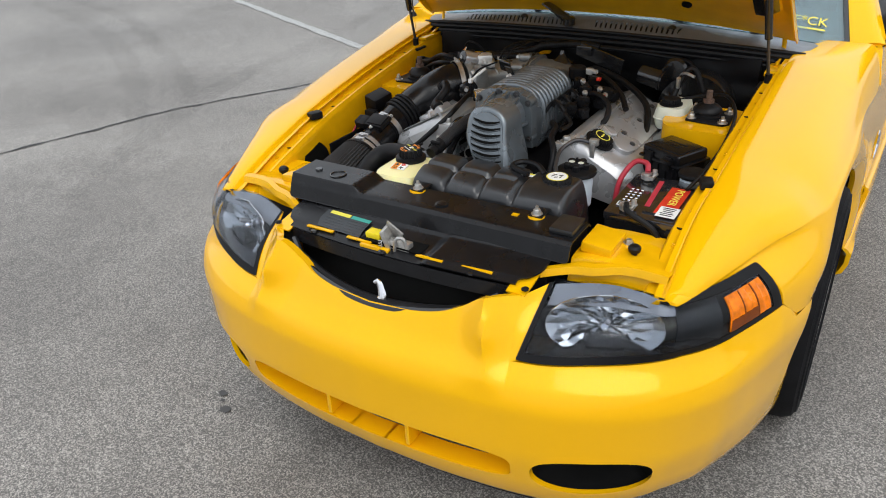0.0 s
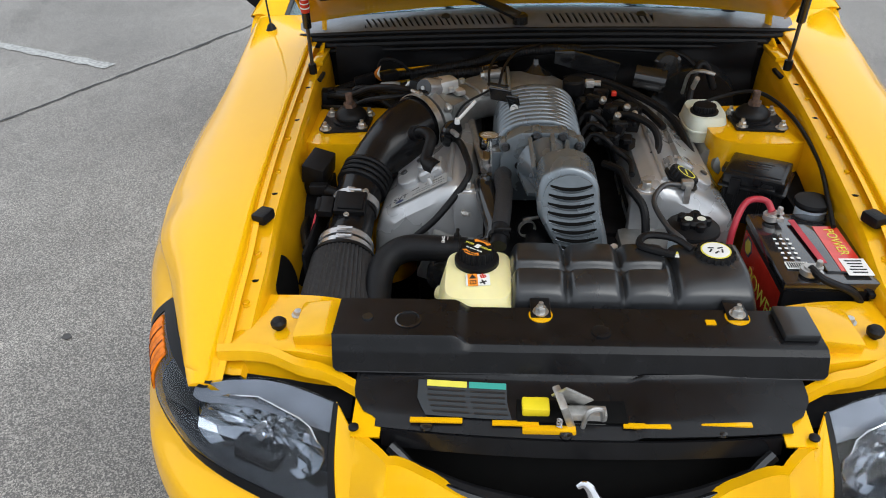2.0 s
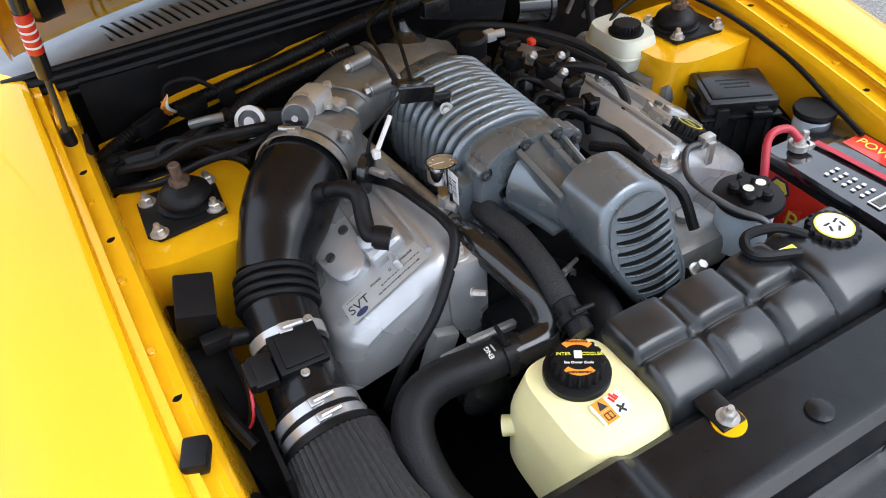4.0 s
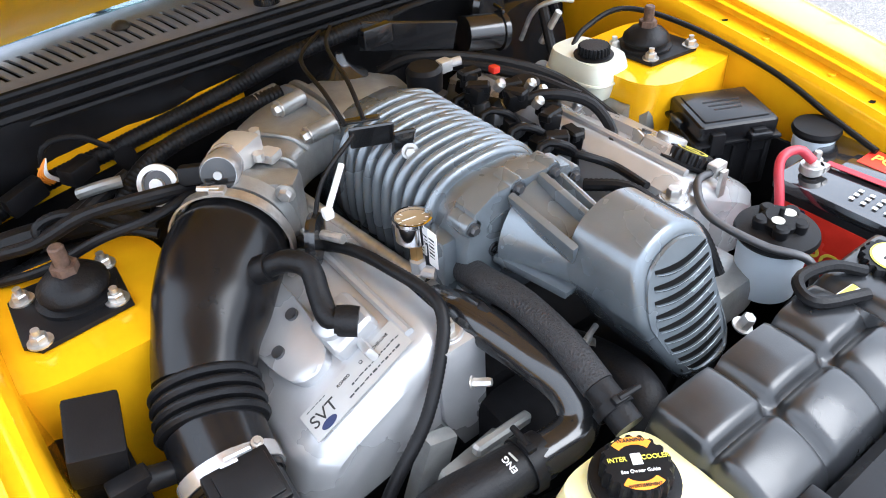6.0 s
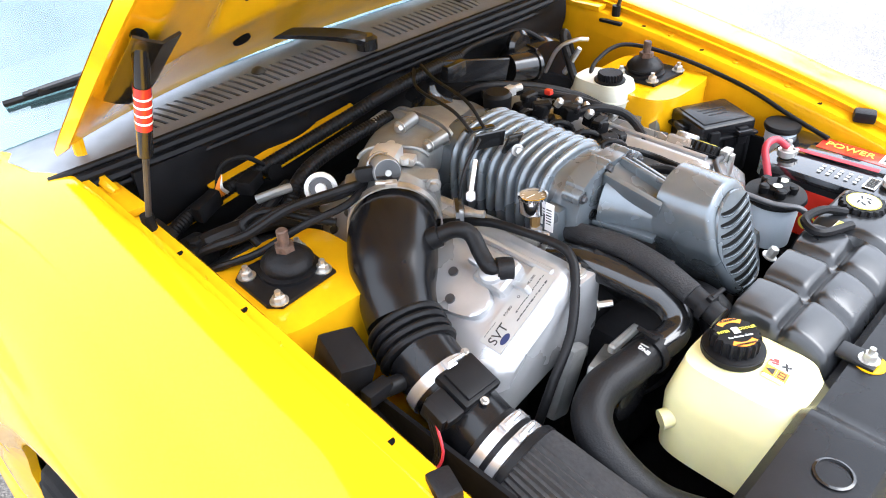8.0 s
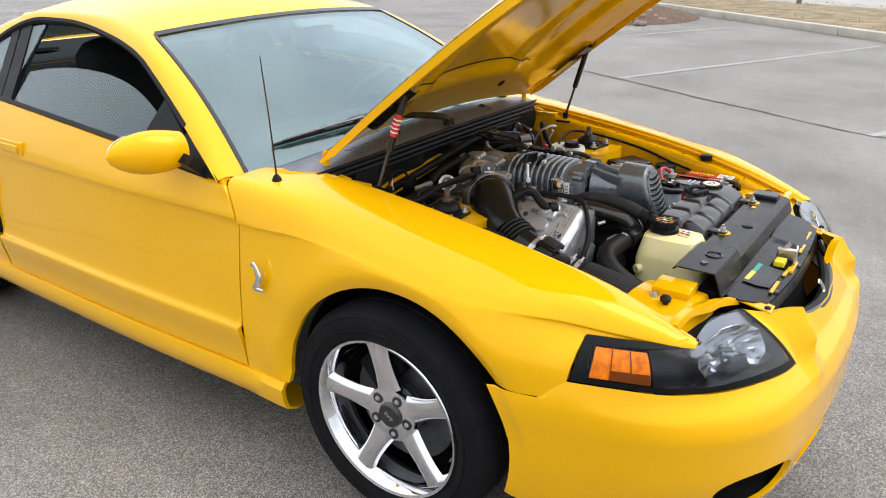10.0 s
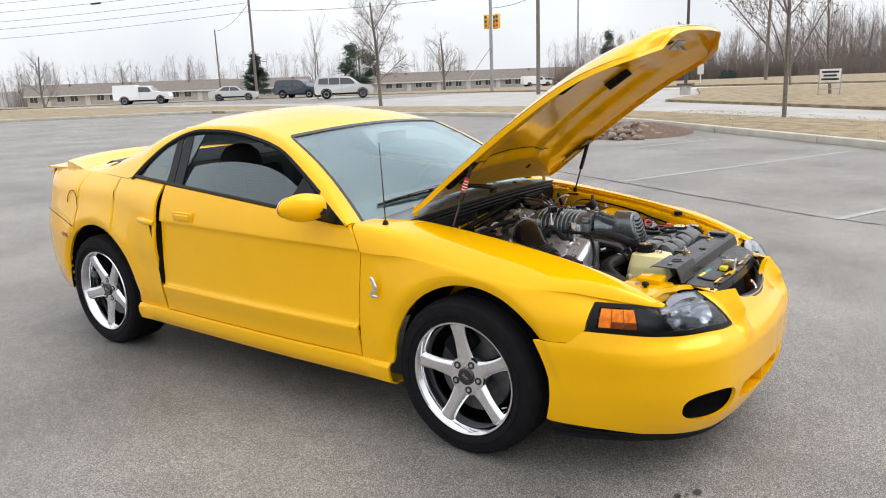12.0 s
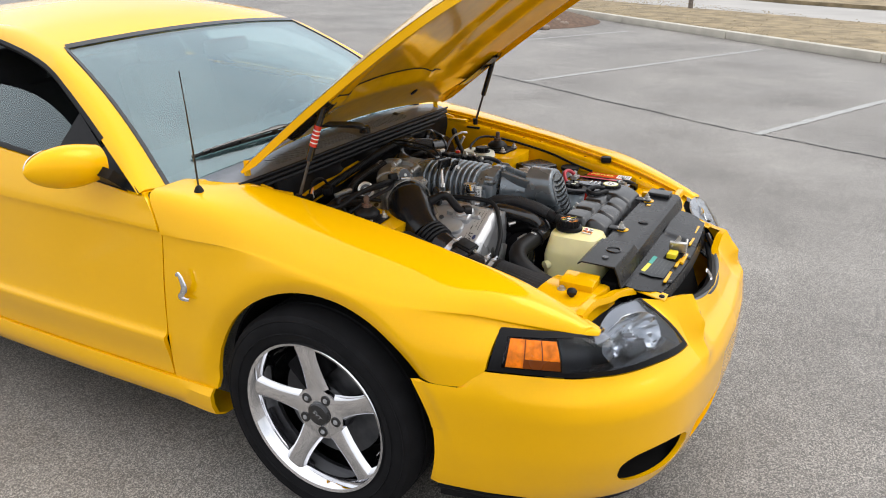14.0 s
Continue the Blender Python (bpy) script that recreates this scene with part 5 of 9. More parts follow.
part("antenna_mast", tube([(-0.752, 0.480, 0.90), (-0.760, 0.478, 1.06), (-0.776, 0.472, 1.235)], [0.0030, 0.0022, 0.0016], 8, 8), GLOSS_BLACK, antenna)

# ---- radiator cover and latch ----
cover = new("radiator_cover")
cover.parent = car
cover["label"] = "black plastic radiator sight shield"


def shield(u, v):
    """Stepped plastic shield: rear shelf, step, front tray."""
    x = -0.388 + 0.778 * u
    prof = [(-0.555, 0.722), (-0.566, 0.731), (-0.660, 0.731), (-0.672, 0.724), (-0.684, 0.690), (-0.695, 0.684), (-0.770, 0.672), (-0.795, 0.664)]
    i = v * 7
    k = min(int(i), 6)
    y = prof[k][0] + (prof[k + 1][0] - prof[k][0]) * (i - k)
    z = prof[k][1] + (prof[k + 1][1] - prof[k][1]) * (i - k)
    if x < -0.17:
        z += 0.016 * min(1, (-0.17 - x) / 0.02) * max(0, 1 - max(0, v - 0.30) / 0.12)
    if x > 0.10 and v > 0.6:
        z += 0.006 * min(1, (x - 0.10) / 0.012)
    inw = 1 - 0.10 * min(1, max(0, v - 0.56) / 0.10) - 0.10 * min(1, max(0, v - 0.80) / 0.12)
    return Vector((x * inw + 0.006 * (1 - inw), y + 0.018 * (x / 0.39)**2 * (v > 0.6), z))


part("shield_panel", grid(shield, 80, 42, 0.004), SHIELD, cover)
part("shield_front", grid(lambda u, v: Vector((0.30 * (2 * u - 1), -0.798 + 0.018 * (2 * u - 1)**2 - 0.006 * v, 0.662 - 0.030 * v)), 30, 4, 0.005), SHIELD, cover)
for x, y in ((-0.23, -0.79), (-0.02, -0.80), (0.21, -0.79)):
    part("shield_clip", lathe([(0.010, 0), (0.009, 0.004), (0.005, 0.005)], pose(x, y + 0.012, 0.667), 14), GLOSS_BLACK, cover)
part("shield_hole", lathe([(0.020, 0), (0.022, 0.004), (0.019, 0.005), (0.018, 0.001)], pose(-0.268, -0.622, 0.745), 24), GLOSS_BLACK, cover)
part("shield_knob", lathe([(0.016, 0), (0.016, 0.004), (0.010, 0.006)], pose(0.045, -0.628, 0.730), 20), SHIELD, cover)
part("shield_knob", lathe([(0.010, 0), (0.009, 0.005)], pose(-0.335, -0.618, 0.746), 16), GLOSS_BLACK, cover)
part("shield_pad", box(0.055, 0.075, 0.014, (0.355, -0.607, 0.738), 0.004), PLASTIC_GREY, cover)
for x in (-0.050, 0.271):
    part("yellow_gap", lathe([(0.020, 0), (0.020, 0.002)], pose(x, -0.586, 0.7305), 24), YELLOW_BAY, cover)
    part("bottle_foot", box(0.034, 0.05, 0.006, (x, -0.570, 0.734), 0.003), SHIELD, cover)
    part("shield_bolt", join(bolt((x, -0.583, 0.736), 0.009, h=0.012), lathe([(0.004, 0), (0.004, 0.020)], pose(x, -0.583, 0.736), 10)), ZINC, cover)
part("yellow_gap", box(0.016, 0.012, 0.003, (0.225, -0.600, 0.7315)), YELLOW_BAY, cover)
for x0, x1, y in ((-0.255, -0.175, -0.772), (-0.13, -0.06, -0.775), (0.065, 0.135, -0.775), (0.18, 0.255, -0.768)):
    part("yellow_gap", box(x1 - x0, 0.009, 0.004, ((x0 + x1) / 2, y, 0.6745), 0.001), YELLOW_BAY, cover)
tag = new("warning_sticker")
tag.parent = car
part("sticker_base", grid(lambda u, v: shield(0.145 + 0.20 * u, 0.735 + 0.13 * v) + Vector((0, 0, 0.0045)), 6, 4, 0.0006), LABEL_DARK, tag)
part("sticker_head", grid(lambda u, v: shield(0.165 + 0.09 * u, 0.735 + 0.022 * v) + Vector((0, 0, 0.0054)), 4, 2, 0.0006), LABEL_YELLOW, tag)
part("sticker_head", grid(lambda u, v: shield(0.26 + 0.083 * u, 0.735 + 0.022 * v) + Vector((0, 0, 0.0054)), 4, 2, 0.0006), LABEL_GREEN, tag)
for k in range(5):
    for lo, hi in ((0.168, 0.252), (0.263, 0.340)):
        part("print_bar", grid(lambda u, v: shield(lo + (hi - lo) * u, 0.766 + 0.019 * k + 0.006 * v) + Vector((0, 0, 0.0054)), 4, 1, 0.0005), PLASTIC_GREY, tag)
latch = new("hood_latch")
latch.parent = car
latch["label"] = "zinc hood latch with yellow release tab"
part("latch_opening", box(0.165, 0.046, 0.004, (-0.010, -0.750, 0.6765), 0.001), MESH, latch)
part("latch_plate", join(box(0.060, 0.022, 0.045, (0.012, -0.760, 0.668), 0.004), box(0.012, 0.05, 0.05, (-0.022, -0.755, 0.690), 0.003, 2, (0, -18, 12)), box(0.05, 0.004, 0.045, (-0.010, -0.748, 0.704), 0.002, 1, (25, 30, 0))), ZINC, latch)
part("latch_hook", tube([(0.005, -0.775, 0.665), (0.012, -0.775, 0.700), (0.030, -0.772, 0.704), (0.036, -0.770, 0.680)], 0.004, 20, 8), ZINC, latch)
part("latch_spring", tube([(-0.03 + 0.004 * math.cos(1.6 * i), -0.78 + 0.004 * math.sin(1.6 * i), 0.655 + 0.0016 * i) for i in range(24)], 0.0012, 90, 5), STEEL, latch)
part("release_tab", box(0.042, 0.028, 0.016, (-0.064, -0.750, 0.685), 0.004), YELLOW_TAB, latch, "yellow plastic release tab")
part("latch_brace", box(0.08, 0.012, 0.016, (-0.045, -0.782, 0.666), 0.002), YELLOW_BAY, latch)

# ---- coolant bottle with pillow ribs ----
degas = new("coolant_bottle")
degas.parent = car
degas["label"] = "black ribbed coolant expansion bottle"


def pillow(u, v):
    x, y = -0.105 + 0.43 * u, -0.560 + 0.166 * v
    z = 0.722 + 0.040 * min(1, v / 0.35) if v < 0.35 else 0.762
    z = 0.728 + 0.036 * (1 - (1 - min(1, v / 0.5))**2)
    g = 0.0
    for gx in (0.0, 0.095, 0.185):
        g += math.exp(-((x - gx) / 0.007)**2)
    g += math.exp(-((y + 0.480) / 0.007)**2) * (1 if x < 0.17 else 0)
    z -= 0.011 * min(1.2, g)
    z -= 0.006 * math.exp(-min(abs(x - gx) for gx in (-0.11, 0.0, 0.095, 0.185, 0.33)) / 0.022)
    z -= 0.005 * math.exp(-min(abs(y + 0.57), abs(y + 0.480) if x < 0.17 else 1, abs(y + 0.40)) / 0.022)
    z += 0.003
    for d in (u * 0.43, (1 - u) * 0.43, v * 0.166, (1 - v) * 0.166):
        z -= 0.060 * max(0, 1 - d / 0.022)**2.2
    if x < 0.14 and y > -0.412:
        z -= 0.12 * min(1, (y + 0.412) / 0.01)
    return Vector((x, y, z))


top = grid(pillow, 120, 60, 0.0)
skirt = [e for e in top.edges if e.is_boundary]
ext = bmesh.ops.extrude_edge_only(top, edges=skirt)
for v in ext["geom"]:
    if isinstance(v, bmesh.types.BMVert):
        v.co.z = 0.60
part("bottle_body", top, PLASTIC_GREY, degas)


def screw_cap(at, r, h, way=(0, 0, 1), teeth=18):
    m = axis(at, way)
    bm = lathe([(r * 1.28, 0), (r * 1.30, h * 0.18), (r * 1.1, h * 0.24)], m, 36)
    k = teeth * 4
    rings = []
    for z, s in ((h * 0.2, 1.0), (h * 0.85, 1.0), (h, 0.93)):
        rings.append([bm.verts.new(m @ Vector(((r * s * (1 + 0.05 * (1 if q % 4 < 2 else -1))) * math.cos(2 * math.pi * q / k), (r * s * (1 + 0.05 * (1 if q % 4 < 2 else -1))) * math.sin(2 * math.pi * q / k), z))) for q in range(k)])
    for a, b in zip(rings, rings[1:]):
        for q in range(k):
            bm.faces.new((a[q], a[(q + 1) % k], b[(q + 1) % k], b[q]))
    bm.faces.new(rings[-1])
    return bm


part("bottle_cap", screw_cap((0.262, -0.452, 0.748), 0.034, 0.026), PLASTIC, degas, "black ribbed pressure cap with white sticker")
part("cap_sticker", lathe([(0.026, 0), (0.026, 0.0008)], pose(0.262, -0.452, 0.7745), 32), LABEL_YELLOW, degas)
part("cap_sticker", lathe([(0.0235, 0), (0.0235, 0.0012)], pose(0.262, -0.452, 0.7745), 32), WHITE, degas)
for k, (dx, dy) in enumerate(((-0.008, 0.006), (0.008, 0.006), (0.0, -0.008), (-0.010, -0.003), (0.010, -0.004))):
    part("print_bar", box(0.010, 0.003, 0.0006, (0.262 + dx, -0.452 + dy, 0.7762), 0, 1, (0, 0, 20 * k)), INK, degas)
part("bottle_sticker", box(0.030, 0.018, 0.0008, (0.185, -0.448, 0.7630), 0, 1, (0, 0, -4)), WHITE, degas)
part("bottle_sticker", box(0.030, 0.007, 0.0010, (0.185, -0.4435, 0.7634), 0, 1, (0, 0, -4)), LABEL_YELLOW, degas)
part("overflow_hose", tube([(0.225, -0.440, 0.768), (0.195, -0.415, 0.776), (0.150, -0.405, 0.775), (0.135, -0.435, 0.772), (0.190, -0.462, 0.770)], 0.007, 30, 8), RUBBER, degas)

# ---- intercooler bottle ----
ic = new("intercooler_bottle")
ic.parent = car
ic["label"] = "yellowed translucent intercooler coolant bottle"


def ic_wall(u, v):
    a = 2 * math.pi * u
    cx, cy = -0.165 + 0.010 * v, -0.484 - 0.012 * (1 - v)
    rx, ry = 0.070 - 0.014 * max(0, v - 0.62) / 0.38, 0.102 - 0.034 * max(0, v - 0.50) / 0.5
    k = 0.42
    c, s = math.cos(a), math.sin(a)
    r = 1 - 0.5 * max(0, v - 0.93) / 0.07
    return Vector((cx + rx * r * math.copysign(abs(c)**k, c), cy + 0.02 * max(0, v - 0.5) + ry * r * math.copysign(abs(s)**k, s), 0.585 + 0.155 * min(1, v / 0.95) + 0.004 * max(0, v - 0.95) / 0.05))


body = grid(ic_wall, 72, 26, closed=True)
bmesh.ops.holes_fill(body, edges=[e for e in body.edges if e.is_boundary], sides=0)
part("bottle_body", body, BOTTLE, ic)
part("bottle_neck", lathe([(0.038, 0.0), (0.036, 0.012), (0.034, 0.018)], pose(-0.159, -0.450, 0.728), 32), BOTTLE, ic)
part("cap_collar", lathe([(0.030, 0.0), (0.0405, 0.001), (0.0405, 0.009), (0.036, 0.011), (0.028, 0.011)], pose(-0.159, -0.450, 0.744), 36), PLASTIC, ic)
part("bottle_cap", screw_cap((-0.159, -0.450, 0.750), 0.0300, 0.026), PLASTIC, ic, "black cap with orange warning print")
for a0 in (50, 230):
    arc = grid(lambda u, v: Vector((-0.159 + (0.0185 + 0.008 * v) * math.cos(radians(a0 + 84 * u - 34)), -0.450 + (0.0185 + 0.008 * v) * math.sin(radians(a0 + 84 * u - 34)), 0.7766)), 14, 1, 0.0004)
    part("cap_print", arc, ORANGE, ic)
CAPM = pose(-0.159, -0.450, 0.7768, 0, 0, -32)
for text, x, y, size, m in (("WARNING", 0.0, 0.0225, 0.0052, INK), ("INTER", -0.017, 0.004, 0.0062, LABEL_YELLOW), ("COOLER", 0.0165, 0.004, 0.0062, LABEL_YELLOW), ("See Owner Guide", 0, -0.0085, 0.0046, WHITE), ("AVERTISSEMENT", 0, -0.0225, 0.0040, INK)):
    words(text, size, CAPM @ pose(x, y, 0.0004), m, ic)
part("cap_print", moved(box(0.009, 0.011, 0.0005), CAPM @ pose(0, 0.0035, 0)), WHITE, ic)
LABM = pose(-0.1560, -0.5095, 0.7476, 7, 0, 5)
part("bottle_sticker", moved(box(0.042, 0.027, 0.0030, (0, 0, -0.0009), 0.0004), LABM), WHITE, ic)
part("bottle_sticker", moved(box(0.0175, 0.0145, 0.0016, (-0.009, 0.0074, 0)), LABM), ORANGE, ic)
part("bottle_sticker", moved(box(0.0175, 0.0145, 0.0016, (-0.009, -0.0074, 0)), LABM), ORANGE, ic)
part("print_bar", moved(prism([(-0.006, -0.005), (0.006, -0.005), (0, 0.006)], 0, 0.0006), LABM @ pose(-0.009, 0.0074, 0.0009)), INK, ic)
part("print_bar", moved(join(box(0.010, 0.0012, 0.0006, (0, 0.004, 0)), box(0.010, 0.0012, 0.0006, (0, -0.004, 0)), box(0.0012, 0.0085, 0.0006, (-0.005, 0, 0)), box(0.0012, 0.0085, 0.0006, (0.005, 0, 0)), box(0.0012, 0.0085, 0.0006)), LABM @ pose(-0.009, -0.0074, 0.0011)), INK, ic)
part("print_bar", moved(join(box(0.003, 0.009, 0.0006, (-0.003, 0, 0)), box(0.003, 0.011, 0.0006, (0.001, 0.001, 0)), box(0.0025, 0.007, 0.0006, (0.0045, -0.001, 0))), LABM @ pose(0.009, 0.0074, 0.0010, 0, 0, 15)), RED, ic)
for k in range(4):
    part("print_bar", moved(box(0.0028, 0.0060, 0.0006, (0.0006, 0.0034, 0)), LABM @ pose(0.009, -0.0074, 0.0010, 0, 0, 90 * k + 30)), INK, ic)
part("bottle_spout", tube([(-0.205, -0.425, 0.645), (-0.235, -0.405, 0.640)], 0.014, 4, 14), BOTTLE, ic)
part("bottle_bracket", box(0.06, 0.004, 0.05, (-0.195, -0.570, 0.690), 0.001, 1, (-35, 0, 20)), ZINC, ic)


# ---- supercharger ----
blower = new("supercharger")
blower.parent = car
blower["label"] = "grey finned supercharger with belt guard"


CASE = path3([(-0.118, 0, 0.7), (-0.118, 0, 0.775), (-0.1099, 0, 0.822), (-0.0857, 0, 0.848), (-0.047, 0, 0.856), (0.0014, 0, 0.855), (0.0337, 0, 0.842), (0.0531, 0, 0.812), (0.0579, 0, 0.765), (0.0579, 0, 0.7)], 60)


def case_at(u, grow=0.0):
    """Half-round case section, u from the lower left edge over the top to the lower right."""
    i = min(max(u, 0), 0.9999) * 60
    k = int(i)
    p = CASE[k].lerp(CASE[k + 1], i - k)
    p = Vector((p.x, p.z))
    c = Vector((-0.030, 0.765))
    return p + (p - c).normalized() * grow


case = grid(lambda u, v: Vector((case_at(u).x, -0.135 + 0.305 * v, case_at(u).y - 0.012 * max(0, v - 0.85) / 0.15)), 40, 20, 0.0)
bmesh.ops.holes_fill(case, edges=[e for e in case.edges if e.is_boundary], sides=0)
part("case", case, BLOWER, blower)
for i in range(20):
    # ribs from the two sides reach past each other over the crown
    left = i % 2 == 0
    y0 = -0.104 + 0.0104 * i
    u0, u1, wide, tall = (0.05, 0.72, 0.0078, 0.0145) if left else (0.40, 0.95, 0.0062, 0.0115)

    def rib(u, v):
        """One rounded rib bent over the case, drawn out thin at its end."""
        a = math.pi * v
        end = min(1, min(u / 0.05, (1 - u) / 0.30) if left else min(u / 0.30, (1 - u) / 0.05))**0.7
        p = case_at(u0 + (u1 - u0) * u, -0.002 + tall * end * math.sin(a))
        return Vector((p.x, y0 - wide * (0.35 + 0.65 * end) * math.cos(a) + 0.010 * math.sin(math.pi * (u0 + (u1 - u0) * u)), p.y))
    part("fin", grid(rib, 36, 8, 0.0), BLOWER, blower)
head = join(prism([(-0.128, -0.05), (-0.122, 0.060), (-0.100, 0.098), (-0.05, 0.110), (0.05, 0.110), (0.088, 0.095), (0.105, 0.05), (0.105, -0.05)], 0, 0.034, 0.005, axis((-0.004, -0.132, 0.758), (0, -1, 0))),)
for v in head.verts:
    v.co.x = -0.118 + 0.755 * (0.105 - v.co.x)  # outline is seen from the front
part("front_plate", head, BLOWER, blower)
for x, z in ((-0.110, 0.735), (-0.106, 0.836), (-0.042, 0.861), (0.012, 0.859), (0.046, 0.838), (0.050, 0.735)):
    part("plate_boss", lathe([(0.0125, 0), (0.0125, 0.026), (0.011, 0.030)], axis((x, -0.136, z), (0, -1, 0)), 20), BLOWER, blower)
    part("plate_bolt", bolt((x, -0.166, z), 0.0055, (0, -1, 0), 0.007), ROTOR, blower)
part("plate_plug", lathe([(0.009, 0), (0.009, 0.003), (0.006, 0.003), (0.005, -0.002)], axis((-0.076, -0.166, 0.794), (0, -1, 0)), 16), GLOSS_BLACK, blower)
part("plate_mark", join(moved(lathe([(0.026, 0), (0.026, 0.0016), (0.0235, 0.0016), (0.0235, 0)], Matrix.Diagonal((1, 0.5, 1, 1)), 32, False), axis((-0.060, -0.1665, 0.826), (0, -1, 0)))), BLOWER, blower)
part("case_foot", join(box(0.03, 0.10, 0.012, (-0.128, -0.11, 0.735), 0.004), box(0.022, 0.06, 0.10, (-0.122, -0.115, 0.765), 0.006)), BLOWER, blower)
part("foot_bolt", bolt((-0.136, -0.128, 0.741), 0.010), ZINC, blower)
for dz in (0, 1):
    part("bar_code", box(0.0012, 0.016, 0.050 - 0.008 * dz, (-0.1345, -0.128 + 0.021 * dz, 0.800 + 0.004 * dz), 0, 1, (0, 0, 0)), WHITE, blower)
    for k in range(6):
        part("print_bar", box(0.0016, 0.010, 0.0015 + 0.001 * (k % 2), (-0.1345, -0.127 + 0.021 * dz, 0.788 + 0.005 * k), 0, 1), INK, blower)
for x, z, w in ((-0.045, 0.848, -14), (0.045, 0.842, 14), (0.010, 0.855, 0), (-0.055, 0.79, -80), (0.06, 0.79, 80)):
    part("snout_web", box(0.010, 0.10, 0.030, (x * 0.72 - 0.018, -0.215, z - 0.010), 0.004, 2, (12, w, 0)), BLOWER, blower)
part("snout", lathe([(0.062, 0.0), (0.052, 0.03), (0.044, 0.07), (0.044, 0.13)], axis((-0.020, -0.165, 0.798), (0.20, -1, -0.02)), 32), BLOWER, blower)


def guard_line(u):
    """Outline of the belt guard, seen from the front: round above, narrow below."""
    pts = [(-0.047, 0.794), (-0.045, 0.837), (-0.029, 0.863), (0.007, 0.875), (0.044, 0.866), (0.065, 0.842), (0.073, 0.794), (0.088, 0.733), (0.089, 0.7), (0.073, 0.683), (0.032, 0.683), (0.007, 0.695), (-0.017, 0.733), (-0.038, 0.771)]
    i = (u % 1) * 14
    k = int(i) % 14
    a, b, c, d = (Vector(pts[(k + q) % 14]) for q in (-1, 0, 1, 2))
    t = i - int(i)
    return 0.5 * (2 * b + (c - a) * t + (2 * a - 5 * b + 4 * c - d) * t * t + (3 * b - a - 3 * c + d) * t**3)


def guard(u, v):
    p = guard_line(u)
    c = Vector((0.025, 0.785))
    front = -0.322 - 0.26 * (0.885 - p.y)
    if v < 0.75:
        return Vector((p.x, -0.252 + (front + 0.252) * v / 0.75, p.y))
    k = (v - 0.75) / 0.25
    q = p.lerp(c, 0.20 * k**1.5)
    return Vector((q.x, front - 0.010 * math.sin(0.5 * math.pi * k), q.y))


part("belt_guard", grid(guard, 84, 24, 0.003, closed=True), BLOWER, blower, "smooth grey belt guard with louvred face")
face_pts = [guard_line(i / 84).lerp(Vector((0.025, 0.785)), 0.14) for i in range(84)]
FACE = Matrix(((1, 0, 0, 0), (0, 0.26, -1, -0.5595), (0, 1, 0, 0), (0, 0, 0, 1)))
part("guard_face", moved(prism([(p.x, p.y) for p in face_pts], 0, 0.004), FACE), BLOWER, blower)
for i in range(10):
    z = 0.846 - 0.0163 * i
    c = min((guard_line(k / 200) for k in range(200)), key=lambda p: abs(p.y - z) + (5 if p.x > 0.02 else 0)).x
    d = min((guard_line(k / 200) for k in range(200)), key=lambda p: abs(p.y - z) + (5 if p.x < 0.02 else 0)).x
    lo, hi = c + (0.025 - c) * 0.27, d + (0.025 - d) * 0.27

    def louvre(u, v, out=0.0):
        """A curved slot in the face, drawn by its lower lip."""
        zz = z - 0.0065 * v * math.sin(math.pi * (0.06 + 0.88 * u))**0.4 - 0.006 * math.sin(math.pi * u)
        return FACE @ Vector((lo + (hi - lo) * u, zz, 0.0046 + out))
    part("guard_slot", grid(louvre, 16, 2, 0.0006), MESH, blower)
    part("guard_lip", grid(lambda u, v: louvre(u, 1 + 0.55 * v, 0.0022 * (1 - v)), 16, 2, 0.0006), BLOWER, blower)

# rear inlet plenum, throttle body and elbow
A = Vector((0.66, 0.75, 0)).normalized()
B = Vector((-A.y, A.x, 0))
TH = Vector((-0.292, 0.052, 0.795))
throttle = new("throttle_body")
throttle.parent = car
throttle["label"] = "cast aluminium throttle body and inlet plenum"
TM = axis(TH + 0.02 * A, A)
part("throttle_flange", moved(box(0.150, 0.110, 0.040, (0, 0.002, 0.025), 0.012), TM), CAST, throttle)
part("throttle_ring", lathe([(0.066, -0.012), (0.071, 0.006), (0.060, 0.02)], TM, 40), CAST, throttle)
PLEN = path3([(-0.272, 0.074, 0.797), (-0.215, 0.145, 0.802), (-0.135, 0.188, 0.808), (-0.03, 0.190, 0.806), (0.045, 0.180, 0.796)], 40)
plen_w = spl([0, 0.25, 0.5, 0.8, 1], [0.064, 0.058, 0.066, 0.074, 0.055])
plen_h = spl([0, 0.25, 0.5, 0.8, 1], [0.046, 0.040, 0.042, 0.046, 0.036])


def plenum_at(u, v, grow=0.0):
    """The inlet casting: a rounded box section swept from the throttle to the blower's rear."""
    i = min(v, 0.9999) * 40
    k = int(i)
    c = PLEN[k].lerp(PLEN[k + 1], i - k)
    t = (PLEN[min(k + 2, 40)] - PLEN[max(k - 1, 0)])
    side = Vector((-t.y, t.x, 0)).normalized()
    a, b = math.cos(2 * math.pi * u), math.sin(2 * math.pi * u)
    return c + side * (plen_w(v) + grow) * math.copysign(abs(a)**0.62, a) + Vector((0, 0, 1)) * (plen_h(v) + grow) * math.copysign(abs(b)**0.62, b)


